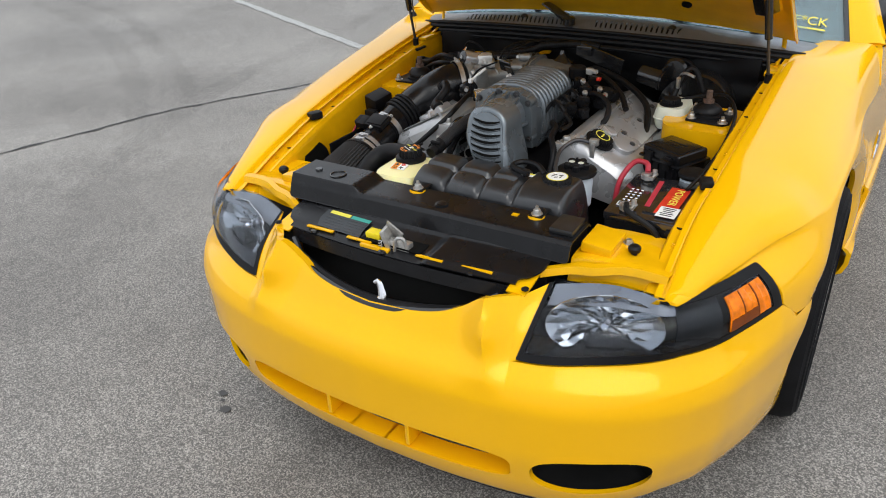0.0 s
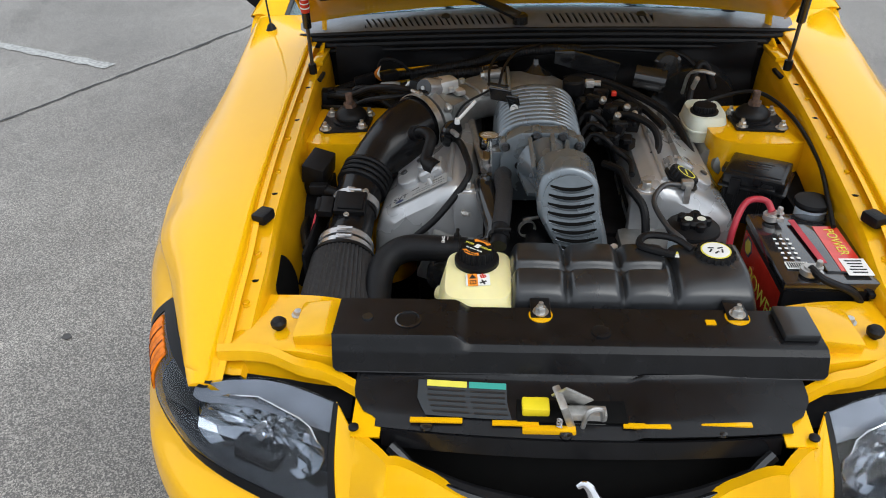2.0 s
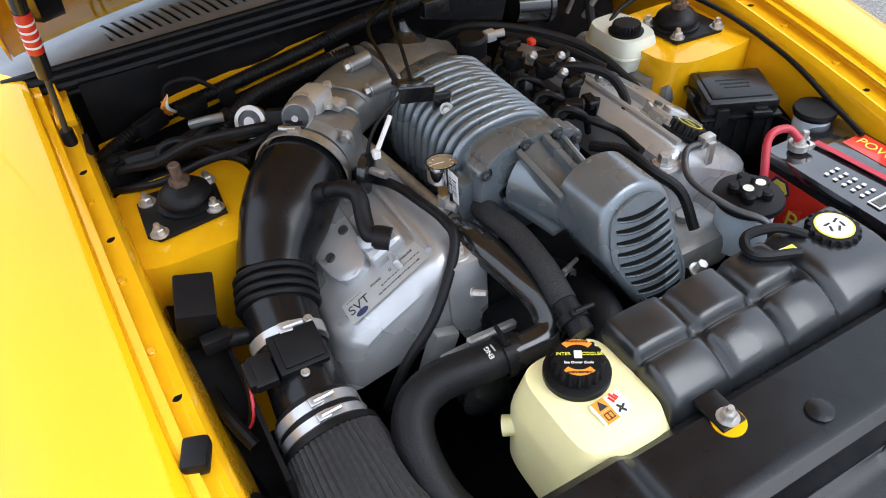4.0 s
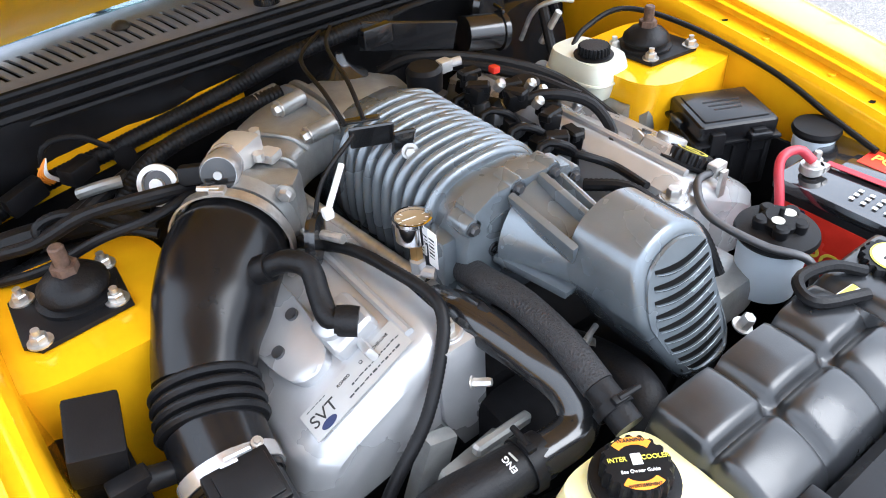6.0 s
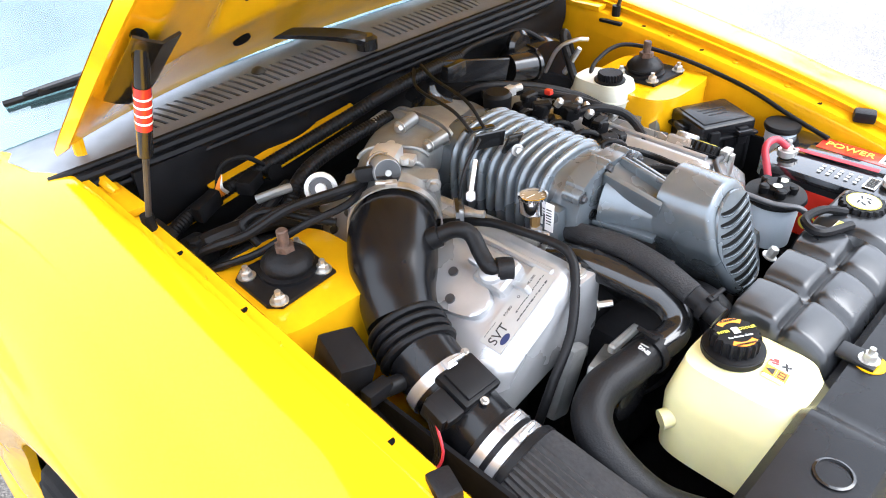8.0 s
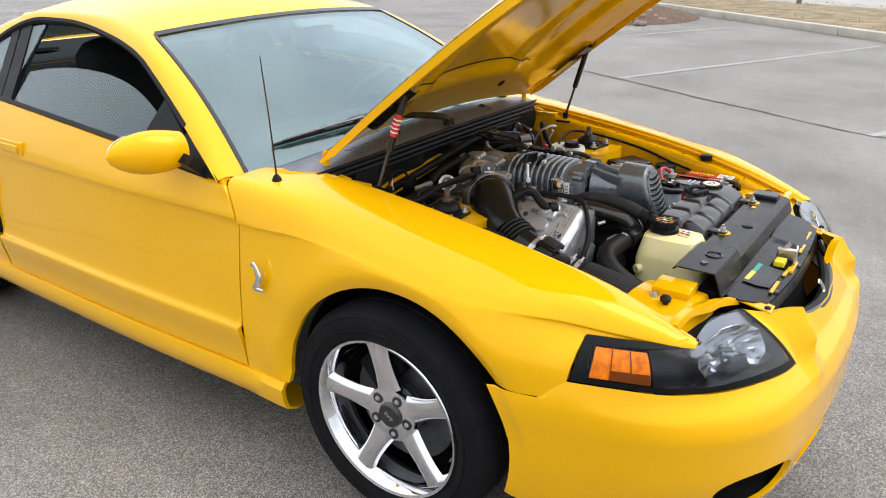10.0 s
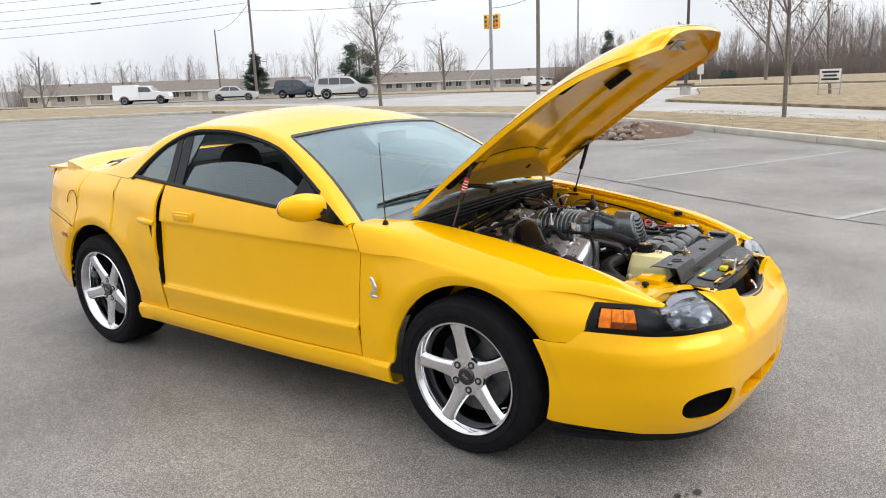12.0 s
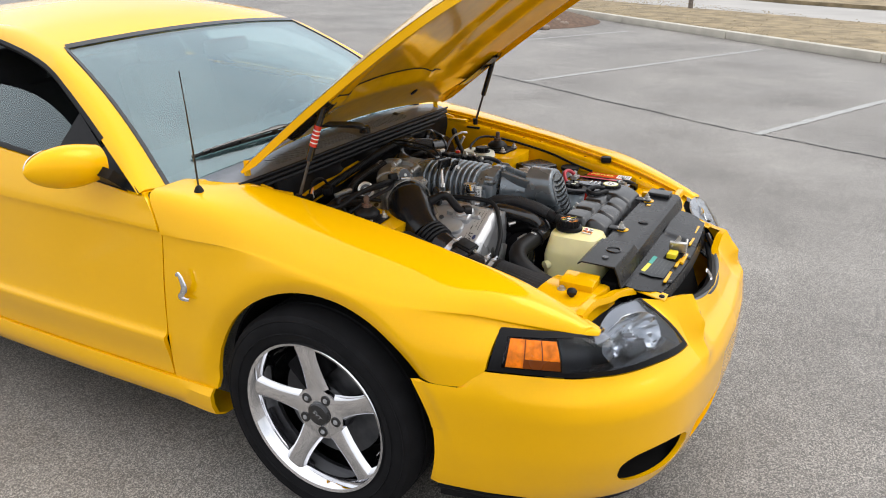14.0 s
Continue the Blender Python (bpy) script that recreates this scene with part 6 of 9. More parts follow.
plen = grid(plenum_at, 48, 36, closed=True)
bmesh.ops.holes_fill(plen, edges=[e for e in plen.edges if e.is_boundary], sides=0)
part("plenum", plen, CAST, throttle)
for v0, grow in ((0.56, 0.012), (0.60, 0.012)):
    ring = grid(lambda u, v: plenum_at(u, v0 + 0.030 * v, grow if 0 < v < 1 else 0.0), 48, 4, closed=True)
    part("plenum_flange", ring, CAST, throttle)
for u in (0.10, 0.25, 0.40):
    p, q = plenum_at(u, 0.55, 0.010), plenum_at(u, 0.50, 0.010)
    part("flange_lug", lathe([(0.012, -0.004), (0.012, 0.030), (0.010, 0.034)], axis(p, q - p), 18), CAST, throttle)
    part("flange_bolt", bolt(p + (q - p).normalized() * 0.034, 0.008, q - p), ZINC, throttle)
part("plenum_stud", tube([plenum_at(0.80, 0.42), plenum_at(0.80, 0.42, 0.035)], 0.005, 3, 10), ZINC, throttle)
for v0 in (0.16, 0.30):
    rib_line = [plenum_at(0.06 + 0.38 * k / 12, v0 + 0.06 * k / 12, 0.002) for k in range(13)]
    part("plenum_rib", tube(rib_line, 0.004, 24, 8), CAST, throttle)
for x, y in ((-0.064, 0.048), (0.064, 0.048), (-0.064, -0.045), (0.064, -0.045)):
    part("flange_bolt", bolt(TM @ Vector((x, y, 0.0)), 0.008, -A), ZINC, throttle)
IM = axis((-0.268, 0.100, 0.862), (-0.45, -0.80, 0.30))
part("idle_valve", lathe([(0.018, -0.025), (0.024, -0.010), (0.024, -0.006), (0.022, -0.004), (0.023, 0.040), (0.020, 0.046), (0.008, 0.047)], IM, 28), STEEL, throttle, "bright idle air valve")
part("idle_valve_base", join(box(0.050, 0.046, 0.034, (-0.243, 0.118, 0.862), 0.010, 2, (0, 0, 30)), box(0.024, 0.070, 0.014, (-0.222, 0.122, 0.850), 0.005, 2, (0, 0, 30)), lathe([(0.007, 0), (0.007, 0.010)], pose(-0.228, 0.092, 0.855), 8), lathe([(0.007, 0), (0.007, 0.010)], pose(-0.206, 0.148, 0.855), 8)), ALLOY, throttle)
part("idle_cap", lathe([(0.0195, 0.044), (0.0195, 0.0485), (0.012, 0.050)], IM, 24), GLOSS_BLACK, throttle)
part("idle_stud", lathe([(0.005, 0.049), (0.005, 0.053)], IM, 12), ZINC, throttle)
part("idle_plug", moved(box(0.034, 0.022, 0.022, (-0.030, 0, 0.030), 0.004), IM), PLASTIC, throttle)
part("can_core", lathe([(0.0185, 0.0025), (0.0185, 0.0045), (0.011, 0.0050)], axis((-0.330, 0.185, 0.818), (-0.6, -0.7, 0.45)), 24), ROTOR, throttle)
part("vacuum_can", lathe([(0.010, -0.02), (0.024, -0.012), (0.027, 0.0), (0.027, 0.006), (0.020, 0.008), (0.019, 0.002), (0.010, 0.002), (0.009, 0.010)], axis((-0.330, 0.185, 0.818), (-0.6, -0.7, 0.45)), 30), ALLOY, throttle)
elbow = new("intake_elbow")
elbow.parent = car
elbow["label"] = "black plastic intake elbow with bellows"
part("elbow_tube", tube([TH, TH - 0.03 * A + Vector((-0.005, 0, -0.004)), (-0.345, 0.000, 0.778), (-0.385, -0.050, 0.757), (-0.408, -0.088, 0.738)], [0.066, 0.069, 0.066, 0.057, 0.053], 30, 32), SATIN, elbow)
for k in range(4):
    p = Vector((-0.408, -0.088, 0.738)).lerp(Vector((-0.422, -0.135, 0.719)), 0.10 + k / 3.9)
    part("bellow", lathe([(0.051, -0.0055), (0.056, -0.0045), (0.0585, -0.001), (0.0585, 0.001), (0.056, 0.0045), (0.051, 0.0055)], axis(p, (-0.26, -0.86, -0.34)), 36), RUBBER, elbow)
part("elbow_cuff", tube([(-0.422, -0.132, 0.720), (-0.430, -0.195, 0.697)], [0.051, 0.049], 6, 32), SATIN, elbow)
part("elbow_clamp", clamp_ring(TH - 0.014 * A, A, 0.0715, 0.015), ZINC, elbow)
part("elbow_clamp", clamp_ring((-0.4285, -0.180, 0.702), (-0.1, -0.92, -0.35), 0.050, 0.017), STEEL, elbow)
part("vent_stub", tube([(-0.328, -0.02, 0.796), (-0.306, -0.042, 0.810), (-0.296, -0.052, 0.816)], 0.0165, 8, 14), RUBBER, elbow)
part("vent_hose", tube([(-0.300, -0.048, 0.814), (-0.280, -0.068, 0.826), (-0.266, -0.086, 0.818), (-0.272, -0.112, 0.798), (-0.275, -0.134, 0.786), (-0.256, -0.152, 0.782)], 0.0125, 30, 14), RUBBER, elbow)
part("vent_cuff", lathe([(0.017, -0.012), (0.018, 0.0), (0.017, 0.012)], axis((-0.262, -0.147, 0.783), (0.75, -0.6, -0.1)), 20), RUBBER, elbow)
maf = new("air_meter")
maf.parent = car
maf["label"] = "black mass air meter with flat sensor box"
part("meter_body", tube([(-0.430, -0.190, 0.698), (-0.436, -0.275, 0.667)], [0.047, 0.050], 6, 32), SATIN, maf)
MM = axis((-0.432, -0.228, 0.736), (0.05, -0.30, 0.92), (0, 1, 0))
part("sensor_box", moved(join(box(0.066, 0.058, 0.014, (0.004, 0, 0.002), 0.004), box(0.052, 0.046, 0.006, (0.006, 0, 0.010), 0.002)), MM), PLASTIC, maf)
part("sensor_plug", moved(join(box(0.030, 0.044, 0.020, (-0.046, -0.008, -0.004), 0.004), box(0.012, 0.036, 0.026, (-0.062, -0.008, -0.006), 0.003)), MM), PLASTIC, maf)
for dx, dy in ((0.032, 0.034), (0.0, -0.034)):
    part("sensor_screw", bolt(MM @ Vector((dx, dy, 0.004)), 0.004, (0.05, -0.30, 0.92), 0.006), ZINC, maf)
for k, m in enumerate((RED_WIRE, RUBBER, RUBBER, RUBBER)):
    part("wire", tube([MM @ Vector((-0.066, -0.018 + 0.006 * k, -0.008)), (-0.510, -0.262 + 0.004 * k, 0.690), (-0.525, -0.235, 0.650), (-0.530, -0.15, 0.64)], 0.0022, 16, 6), m, maf)
part("probe", join(lathe([(0.012, -0.01), (0.013, 0.015), (0.010, 0.02)], axis((-0.482, -0.150, 0.720), (-1, 0.1, 0.25)), 16), box(0.040, 0.022, 0.022, (-0.512, -0.148, 0.728), 0.004)), PLASTIC, maf)
filt = new("air_filter")
filt.parent = car
filt["label"] = "black pleated cone air filter with steel clamps"
F0, F1 = Vector((-0.437, -0.282, 0.664)), Vector((-0.428, -0.515, 0.600))
FA = (F1 - F0).normalized()
FM = axis(F0, FA)
part("filter_neck", lathe([(0.053, -0.012), (0.056, 0.0), (0.057, 0.030), (0.066, 0.036), (0.068, 0.046)], FM, 40), RUBBER, filt)
KP = 96
bm = bmesh.new()
rings = [[bm.verts.new(FM @ Vector(((r + (0.0045 if q % 2 else 0)) * math.cos(2 * math.pi * q / KP), (r + (0.0045 if q % 2 else 0)) * math.sin(2 * math.pi * q / KP), z))) for q in range(KP)] for r, z in ((0.062, 0.044), (0.067, 0.10), (0.075, 0.20), (0.078, 0.228))]
for a, b in zip(rings, rings[1:]):
    for q in range(KP):
        bm.faces.new((a[q], a[(q + 1) % KP], b[(q + 1) % KP], b[q]))
part("filter_pleats", bm, FILTER, filt, angle=80)
part("filter_end", lathe([(0.084, 0.222), (0.086, 0.240), (0.070, 0.250), (0.002, 0.250)], FM, 40), RUBBER, filt)
part("filter_clamp", clamp_ring(F0 + 0.004 * FA, FA, 0.056, 0.014), STEEL, filt)
part("filter_clamp", clamp_ring(F0 + 0.026 * FA, FA, 0.0575, 0.013), STEEL, filt)

# ---- valve covers ----
def valve_cover(s):
    vc = new("valve_cover")
    vc.parent = car
    vc["label"] = "silver aluminium valve cover"

    def skin(u, v):
        pts = [(0.392, 0.590), (0.385, 0.655), (0.368, 0.698), (0.335, 0.722), (0.240, 0.772), (0.205, 0.782), (0.176, 0.772), (0.160, 0.735), (0.155, 0.640)]
        i = u * 8
        k = min(int(i), 7)
        p = Vector(pts[k]).lerp(Vector(pts[k + 1]), i - k)
        c = Vector((0.27, 0.66))
        end = min(1, min(v, 1 - v) / 0.09)
        p = c + (p - c) * (0.72 + 0.28 * math.sqrt(max(0, 1 - (1 - end)**2)))
        return Vector((s * p.x, -0.232 + 0.50 * v, p.y))
    body = grid(skin, 40, 40, 0.0)
    rim_v = [v for v in body.verts if v.is_boundary]
    for lo, hi in ((-0.3, -0.2315), (0.2675, 0.4)):
        loop = sorted([v for v in rim_v if lo < v.co.y < hi], key=lambda v: math.atan2(v.co.z - 0.66, v.co.x * s - 0.27))
        body.faces.new(loop)
    part("cover_body", body, SILVER, vc)
    n = Vector((s * 0.465, 0, 0.885))
    t = Vector((s * 0.885, 0, -0.465))

    def up(a, y, h=0.0):
        """A point on the sloping top: a metres down from the crest."""
        return Vector((s * 0.232, y, 0.776)) + t * a + n * h
    # coil cover plate
    PLATE = Matrix((t, Vector((0, 1, 0)), n)).transposed().to_4x4()
    PLATE.translation = (s * 0.232, 0, 0.776)
    ring = [(2 * math.pi * k / 48) for k in range(48)]
    outline = [(0.084 + 0.037 * math.copysign(abs(math.cos(q))**0.6, math.cos(q)), 0.035 + 0.192 * math.copysign(abs(math.sin(q))**0.55, math.sin(q))) for q in ring]
    part("coil_cover", prism(outline, -0.006, 0.013, 0.006, PLATE), SILVER, vc)
    for a, y in ((0.062, -0.075), (0.100, -0.10), (0.062, 0.17), (0.100, 0.17), (0.066, 0.045)):
        part("cover_screw", lathe([(0.0075, 0), (0.0075, 0.004), (0.0045, 0.0035)], axis(up(a, y, 0.0130), n), 18), ROTOR, vc)
    way = Matrix.Translation(up(0.030, -0.136, 0.004)) @ Matrix.Rotation(s * radians(27.7), 4, "Y")
    part("cover_boss", moved(box(0.058, 0.060, 0.034, (0, 0, 0), 0.012, 3), way), SILVER, vc)
    part("boss_port", lathe([(0.022, 0), (0.021, 0.010), (0.018, 0.012)], axis(up(0.034, -0.134, 0.018), n), 24), SILVER, vc)
    for dy in (-0.034, 0.034):
        part("boss_web", moved(box(0.010, 0.050, 0.020, (0, dy, -0.004), 0.004, 2, (18 if dy > 0 else -18, 0, 0)), way), SILVER, vc)
    # raised ledge along the crest and the black gasket below the skin
    part("crest_rail", tube([up(-0.012, -0.200 + 0.44 * k / 10, -0.002) for k in range(11)], 0.006, 30, 8), SILVER, vc)
    part("gasket", tube([Vector((s * 0.158, -0.205 + 0.45 * k / 10, 0.700)) for k in range(11)], 0.006, 24, 8), RUBBER, vc)
    ear = prism([(s * x, z) for x, z in ((0.150, 0.752), (0.158, 0.766), (0.204, 0.766), (0.214, 0.752), (0.210, 0.66), (0.185, 0.60), (0.150, 0.60))], -0.012, 0.012, 0.004, Matrix.Translation((0, -0.226, 0)) @ Matrix(((1, 0, 0, 0), (0, 0, -1, 0), (0, 1, 0, 0), (0, 0, 0, 1))))
    part("cover_ear", ear, SILVER, vc)
    part("ear_boss", lathe([(0.021, 0), (0.021, 0.014), (0.018, 0.018)], pose(s * 0.183, -0.212, 0.750), 24), SILVER, vc)
    part("ear_bolt", bolt((s * 0.183, -0.212, 0.767), 0.010, h=0.014), ZINC, vc)
    return vc, up, n


vc_p, up_p, n_p = valve_cover(-1)
vc_d, up_d, n_d = valve_cover(1)
PM = Matrix.Translation(up_p(0.060, -0.193, 0.0015)) @ Matrix((Vector((0.885, 0.0, 0.465)), Vector((0, 1, 0)), n_p)).transposed().to_4x4()
part("plaque", moved(box(0.136, 0.040, 0.0014), PM), PLAQUE, vc_p, "engraved builder plaque")
words("SVT", 0.021, PM @ pose(-0.046, 0.000, 0.0008, 0, 0, -90 + 90), INK, vc_p)
part("plaque_mark", moved(lathe([(0.010, 0), (0.010, 0.0006)], Matrix.Diagonal((1, 0.5, 1, 1)), 24), PM @ pose(-0.047, -0.0125, 0.0006)), LABEL_BLUE, vc_p)
words("ROMEO", 0.0052, PM @ pose(-0.010, 0.0105, 0.0008), INK, vc_p)
words("NICHE-LINE", 0.0052, PM @ pose(0.042, 0.0105, 0.0008), INK, vc_p)
rs = random.Random(8)
for y, x0, x1, h in ((-0.001, -0.006, 0.024, 0.0022), (-0.001, 0.032, 0.058, 0.0022), (-0.0105, -0.016, 0.058, 0.0026), (0.0155, -0.060, -0.034, 0.0014)):
    x = x0
    while x < x1:
        w = rs.uniform(0.0022, 0.0062)
        part("print_bar", moved(box(w, h * rs.uniform(0.5, 1.0), 0.0004, (x + w / 2, y + rs.uniform(-0.0005, 0.0005), 0.0008)), PM), LABEL_DARK, vc_p)
        x += w + 0.0016
part("plaque_mark", moved(lathe([(0.0022, 0), (0.0022, 0.0006), (0.0015, 0.0006)], None, 16, False), PM @ pose(0.016, 0.0105, 0.0006)), INK, vc_p)
part("oil_cap", join(screw_cap(up_d(0.030, -0.172, 0.002), 0.030, 0.020, n_d), lathe([(0.034, 0.0), (0.034, 0.006)], axis(up_d(0.030, -0.172, 0.0), n_d), 32)), PLASTIC, vc_d, "black oil filler cap with gold print")
part("cap_print", lathe([(0.021, 0.0), (0.021, 0.0006), (0.018, 0.0006), (0.018, 0)], axis(up_d(0.030, -0.172, 0.0225), n_d), 28, False), LABEL_YELLOW, vc_d)
part("cap_print", moved(box(0.022, 0.004, 0.0006), axis(up_d(0.030, -0.172, 0.0228), n_d)), LABEL_YELLOW, vc_d)

# ---- gauge, injectors, throttle linkage ----
gauge = new("pressure_gauge")
gauge.parent = car
gauge["label"] = "chrome fuel pressure gauge on brass fitting"
GM = axis((-0.140, -0.100, 0.804), (0.05, 0.08, 0.99))
part("gauge_case", lathe([(0.018, -0.004), (0.0215, 0.0), (0.0215, 0.022), (0.0235, 0.024), (0.0235, 0.028), (0.0205, 0.028), (0.0205, 0.025)], GM, 32, False), CHROME, gauge)
part("gauge_dial", lathe([(0.0205, 0.023), (0.0205, 0.0245)], GM, 32), mat("gauge_face", (0.30, 0.22, 0.12), 0.5), gauge, "brownish dial face")
part("gauge_needle", moved(box(0.017, 0.0012, 0.0008, (0.004, 0, 0.0252), 0, 1, (0, 0, 25)), GM), WHITE, gauge)
for k in range(9):
    a = radians(-40 + 32 * k)
    part("gauge_tick", moved(box(0.004, 0.0009, 0.0006, (0.016 * math.cos(a), 0.016 * math.sin(a), 0.0249), 0, 1, (0, 0, math.degrees(a))), GM), WHITE, gauge)
part("gauge_stem", join(lathe([(0.008, 0), (0.008, 0.022)], pose(-0.144, -0.108, 0.782), 6)), BRASS, gauge)
part("gauge_fitting", join(lathe([(0.010, 0), (0.010, 0.02)], pose(-0.146, -0.112, 0.762), 6), lathe([(0.008, 0), (0.008, 0.022)], axis((-0.146, -0.112, 0.766), (0.5, -0.8, 0)), 10)), STEEL, gauge)
rail_p = tube([(-0.185, 0.11, 0.775), (-0.148, -0.12, 0.758)], 0.009, 6, 12)
part("fuel_rail", rail_p, ZINC, car)
for k in range(4):
    y = -0.11 + 0.065 * k
    x = -0.150 - 0.010 * k
    part("injector", join(lathe([(0.009, 0), (0.010, 0.03), (0.008, 0.04)], pose(x - 0.006, y, 0.700), 14)), BLUE_PART, car)
    part("injector_clip", box(0.016, 0.022, 0.014, (x - 0.012, y, 0.735), 0.003), PLASTIC, car)
link_p = new("throttle_linkage")
link_p.parent = car
link_p["label"] = "black cable bracket with white plastic throttle link"
part("cable_bracket", join(box(0.054, 0.005, 0.034, (-0.114, 0.013, 0.878), 0.002, 1, (15, 0, -25)), box(0.028, 0.05, 0.005, (-0.085, -0.010, 0.868), 0.002, 1, (-60, 0, -20)), box(0.05, 0.014, 0.005, (-0.12, 0.028, 0.895), 0.002, 1, (-10, 0, -25))), GLOSS_BLACK, link_p)
part("bracket_bolt", bolt((-0.083, -0.020, 0.858), 0.007, (-0.5, -0.8, 0.3)), ZINC, link_p)
part("white_link", join(tube([(-0.208, -0.032, 0.838), (-0.170, -0.008, 0.872)], 0.0038, 4, 8), box(0.012, 0.011, 0.014, (-0.210, -0.034, 0.836), 0.003)), WHITE, link_p)
part("throttle_cable", tube([(-0.118, 0.020, 0.898), (-0.105, 0.07, 0.924), (-0.070, 0.18, 0.922), (-0.012, 0.275, 0.905)], 0.0030, 30, 8), RUBBER, link_p)
part("throttle_cable", tube([(-0.140, 0.026, 0.896), (-0.138, 0.07, 0.920), (-0.11, 0.18, 0.918), (-0.030, 0.275, 0.903)], 0.0030, 30, 8), RUBBER, link_p)
part("throttle_cable", tube([(-0.140, 0.010, 0.890), (-0.20, -0.01, 0.86), (-0.226, -0.02, 0.80), (-0.222, -0.005, 0.77)], 0.0028, 20, 6), RUBBER, link_p)
part("throttle_wheel", lathe([(0.030, -0.006), (0.032, 0.0), (0.030, 0.006), (0.012, 0.010)], axis((-0.225, -0.022, 0.800), (0.75, -0.66, 0)), 28), GLOSS_BLACK, link_p)
part("link_stud", lathe([(0.006, 0), (0.006, 0.03)], axis((-0.222, -0.035, 0.812), (0.4, -0.9, 0.1)), 10), ZINC, link_p)

# ---- coolant hoses ----
hose = new("coolant_hose")
hose.parent = car
hose["label"] = "black radiator hose on a painted steel pipe"
part("steel_pipe", tube([(-0.150, -0.150, 0.742), (-0.148, -0.205, 0.762), (-0.132, -0.285, 0.752), (-0.122, -0.335, 0.735), (-0.140, -0.362, 0.715), (-0.205, -0.358, 0.708)], 0.0225, 40, 20), GLOSS_BLACK, hose)
part("rubber_hose", tube([(-0.180, -0.358, 0.708), (-0.240, -0.352, 0.708), (-0.300, -0.345, 0.702), (-0.338, -0.362, 0.686), (-0.352, -0.405, 0.660), (-0.345, -0.465, 0.630), (-0.305, -0.525, 0.605), (-0.25, -0.58, 0.59)], [0.025, 0.026, 0.027, 0.027, 0.027, 0.026, 0.026, 0.026], 60, 20), RUBBER, hose)
part("hose_clamp", clamp_ring((-0.200, -0.357, 0.708), (1, -0.08, 0), 0.0265, 0.012), PLASTIC, hose)
HM = axis((-0.235, -0.361, 0.7345), (0, -0.2, 0.95), (0, 1, 0))
words("ENG", 0.009, HM @ pose(0.01, 0, 0.0005, 0, 0, 90), WHITE, hose)
part("print_bar", box(0.002, 0.012, 0.0006, (-0.217, -0.3565, 0.7346), 0, 1), PLAQUE, hose)
part("print_bar", box(0.010, 0.014, 0.0006, (-0.3447, -0.463, 0.6570), 0, 1, (20, 0, 10)), WHITE, hose)
braided = new("braided_hose")
braided.parent = car
braided["label"] = "braided black hose to the intercooler bottle"
part("hose_sleeve", tube([(-0.105, -0.150, 0.768), (-0.112, -0.195, 0.782), (-0.108, -0.245, 0.786), (-0.110, -0.310, 0.780), (-0.116, -0.365, 0.766)], 0.0172, 60, 20), BRAID, braided)
part("hose_end", tube([(-0.116, -0.365, 0.766), (-0.120, -0.410, 0.752)], 0.016, 4, 16), RUBBER, braided)
part("spring_clip", clamp_ring((-0.119, -0.388, 0.758), (-0.08, -0.9, -0.28), 0.018, 0.010), PLASTIC, braided)
part("lower_hose", tube([(-0.055, -0.20, 0.66), (-0.040, -0.30, 0.690), (-0.050, -0.37, 0.700), (-0.080, -0.42, 0.66)], 0.028, 30, 18), RUBBER, car)
part("spring_clip", join(clamp_ring((-0.062, -0.300, 0.722), (0.3, -0.9, 0), 0.016, 0.008)), ZINC, car)
part("pipe_clip", box(0.010, 0.030, 0.006, (-0.140, -0.232, 0.780), 0.002, 1, (20, 0, 10)), PLASTIC, car)
part("pipe_stud", bolt((-0.19, -0.262, 0.735), 0.005, (0.5, -0.6, 0.2), 0.022), ZINC, car)
part("idler_pulley", lathe([(0.034, -0.012), (0.038, -0.010), (0.034, 0), (0.038, 0.010), (0.034, 0.012), (0.015, 0.014)], axis((-0.225, -0.345, 0.640), (0, -1, 0)), 32), GLOSS_BLACK, car)
part("bracket_arm", join(box(0.12, 0.03, 0.02, (-0.215, -0.30, 0.665), 0.006, 2, (0, 25, 20)), box(0.04, 0.02, 0.12, (-0.255, -0.262, 0.63), 0.006, 2, (0, 20, 0)), box(0.08, 0.012, 0.014, (-0.19, -0.31, 0.70), 0.003, 1, (0, 10, 5))), CAST, car)
part("drive_belt", tube([(0.06, -0.345, 0.70), (0.02, -0.35, 0.62), (-0.10, -0.345, 0.58), (-0.20, -0.345, 0.61)], 0.011, 24, 6, flat=0.2), RUBBER, car)
part("loom_front", tube([(-0.235, 0.02, 0.775), (-0.206, -0.06, 0.798), (-0.190, -0.124, 0.800), (-0.179, -0.182, 0.796), (-0.184, -0.210, 0.784), (-0.208, -0.234, 0.758), (-0.250, -0.260, 0.716), (-0.303, -0.272, 0.668), (-0.340, -0.274, 0.60)], 0.0072, 200, 12, 0.0003, 1), RUBBER, car)
for q, lift in ((0.0, 0.0), (0.022, 0.012), (0.050, -0.006)):
    part("heater_hose", tube([(-0.60, 0.27 - q, 0.765), (-0.535, 0.215 - q, 0.792 + lift), (-0.485, 0.184 - q, 0.806 + lift), (-0.427, 0.150 - q, 0.838 + lift), (-0.365, 0.095 - 0.5 * q, 0.858 + lift), (-0.30, 0.10, 0.850)], 0.0085 - 0.05 * q, 50, 10), RUBBER, car)


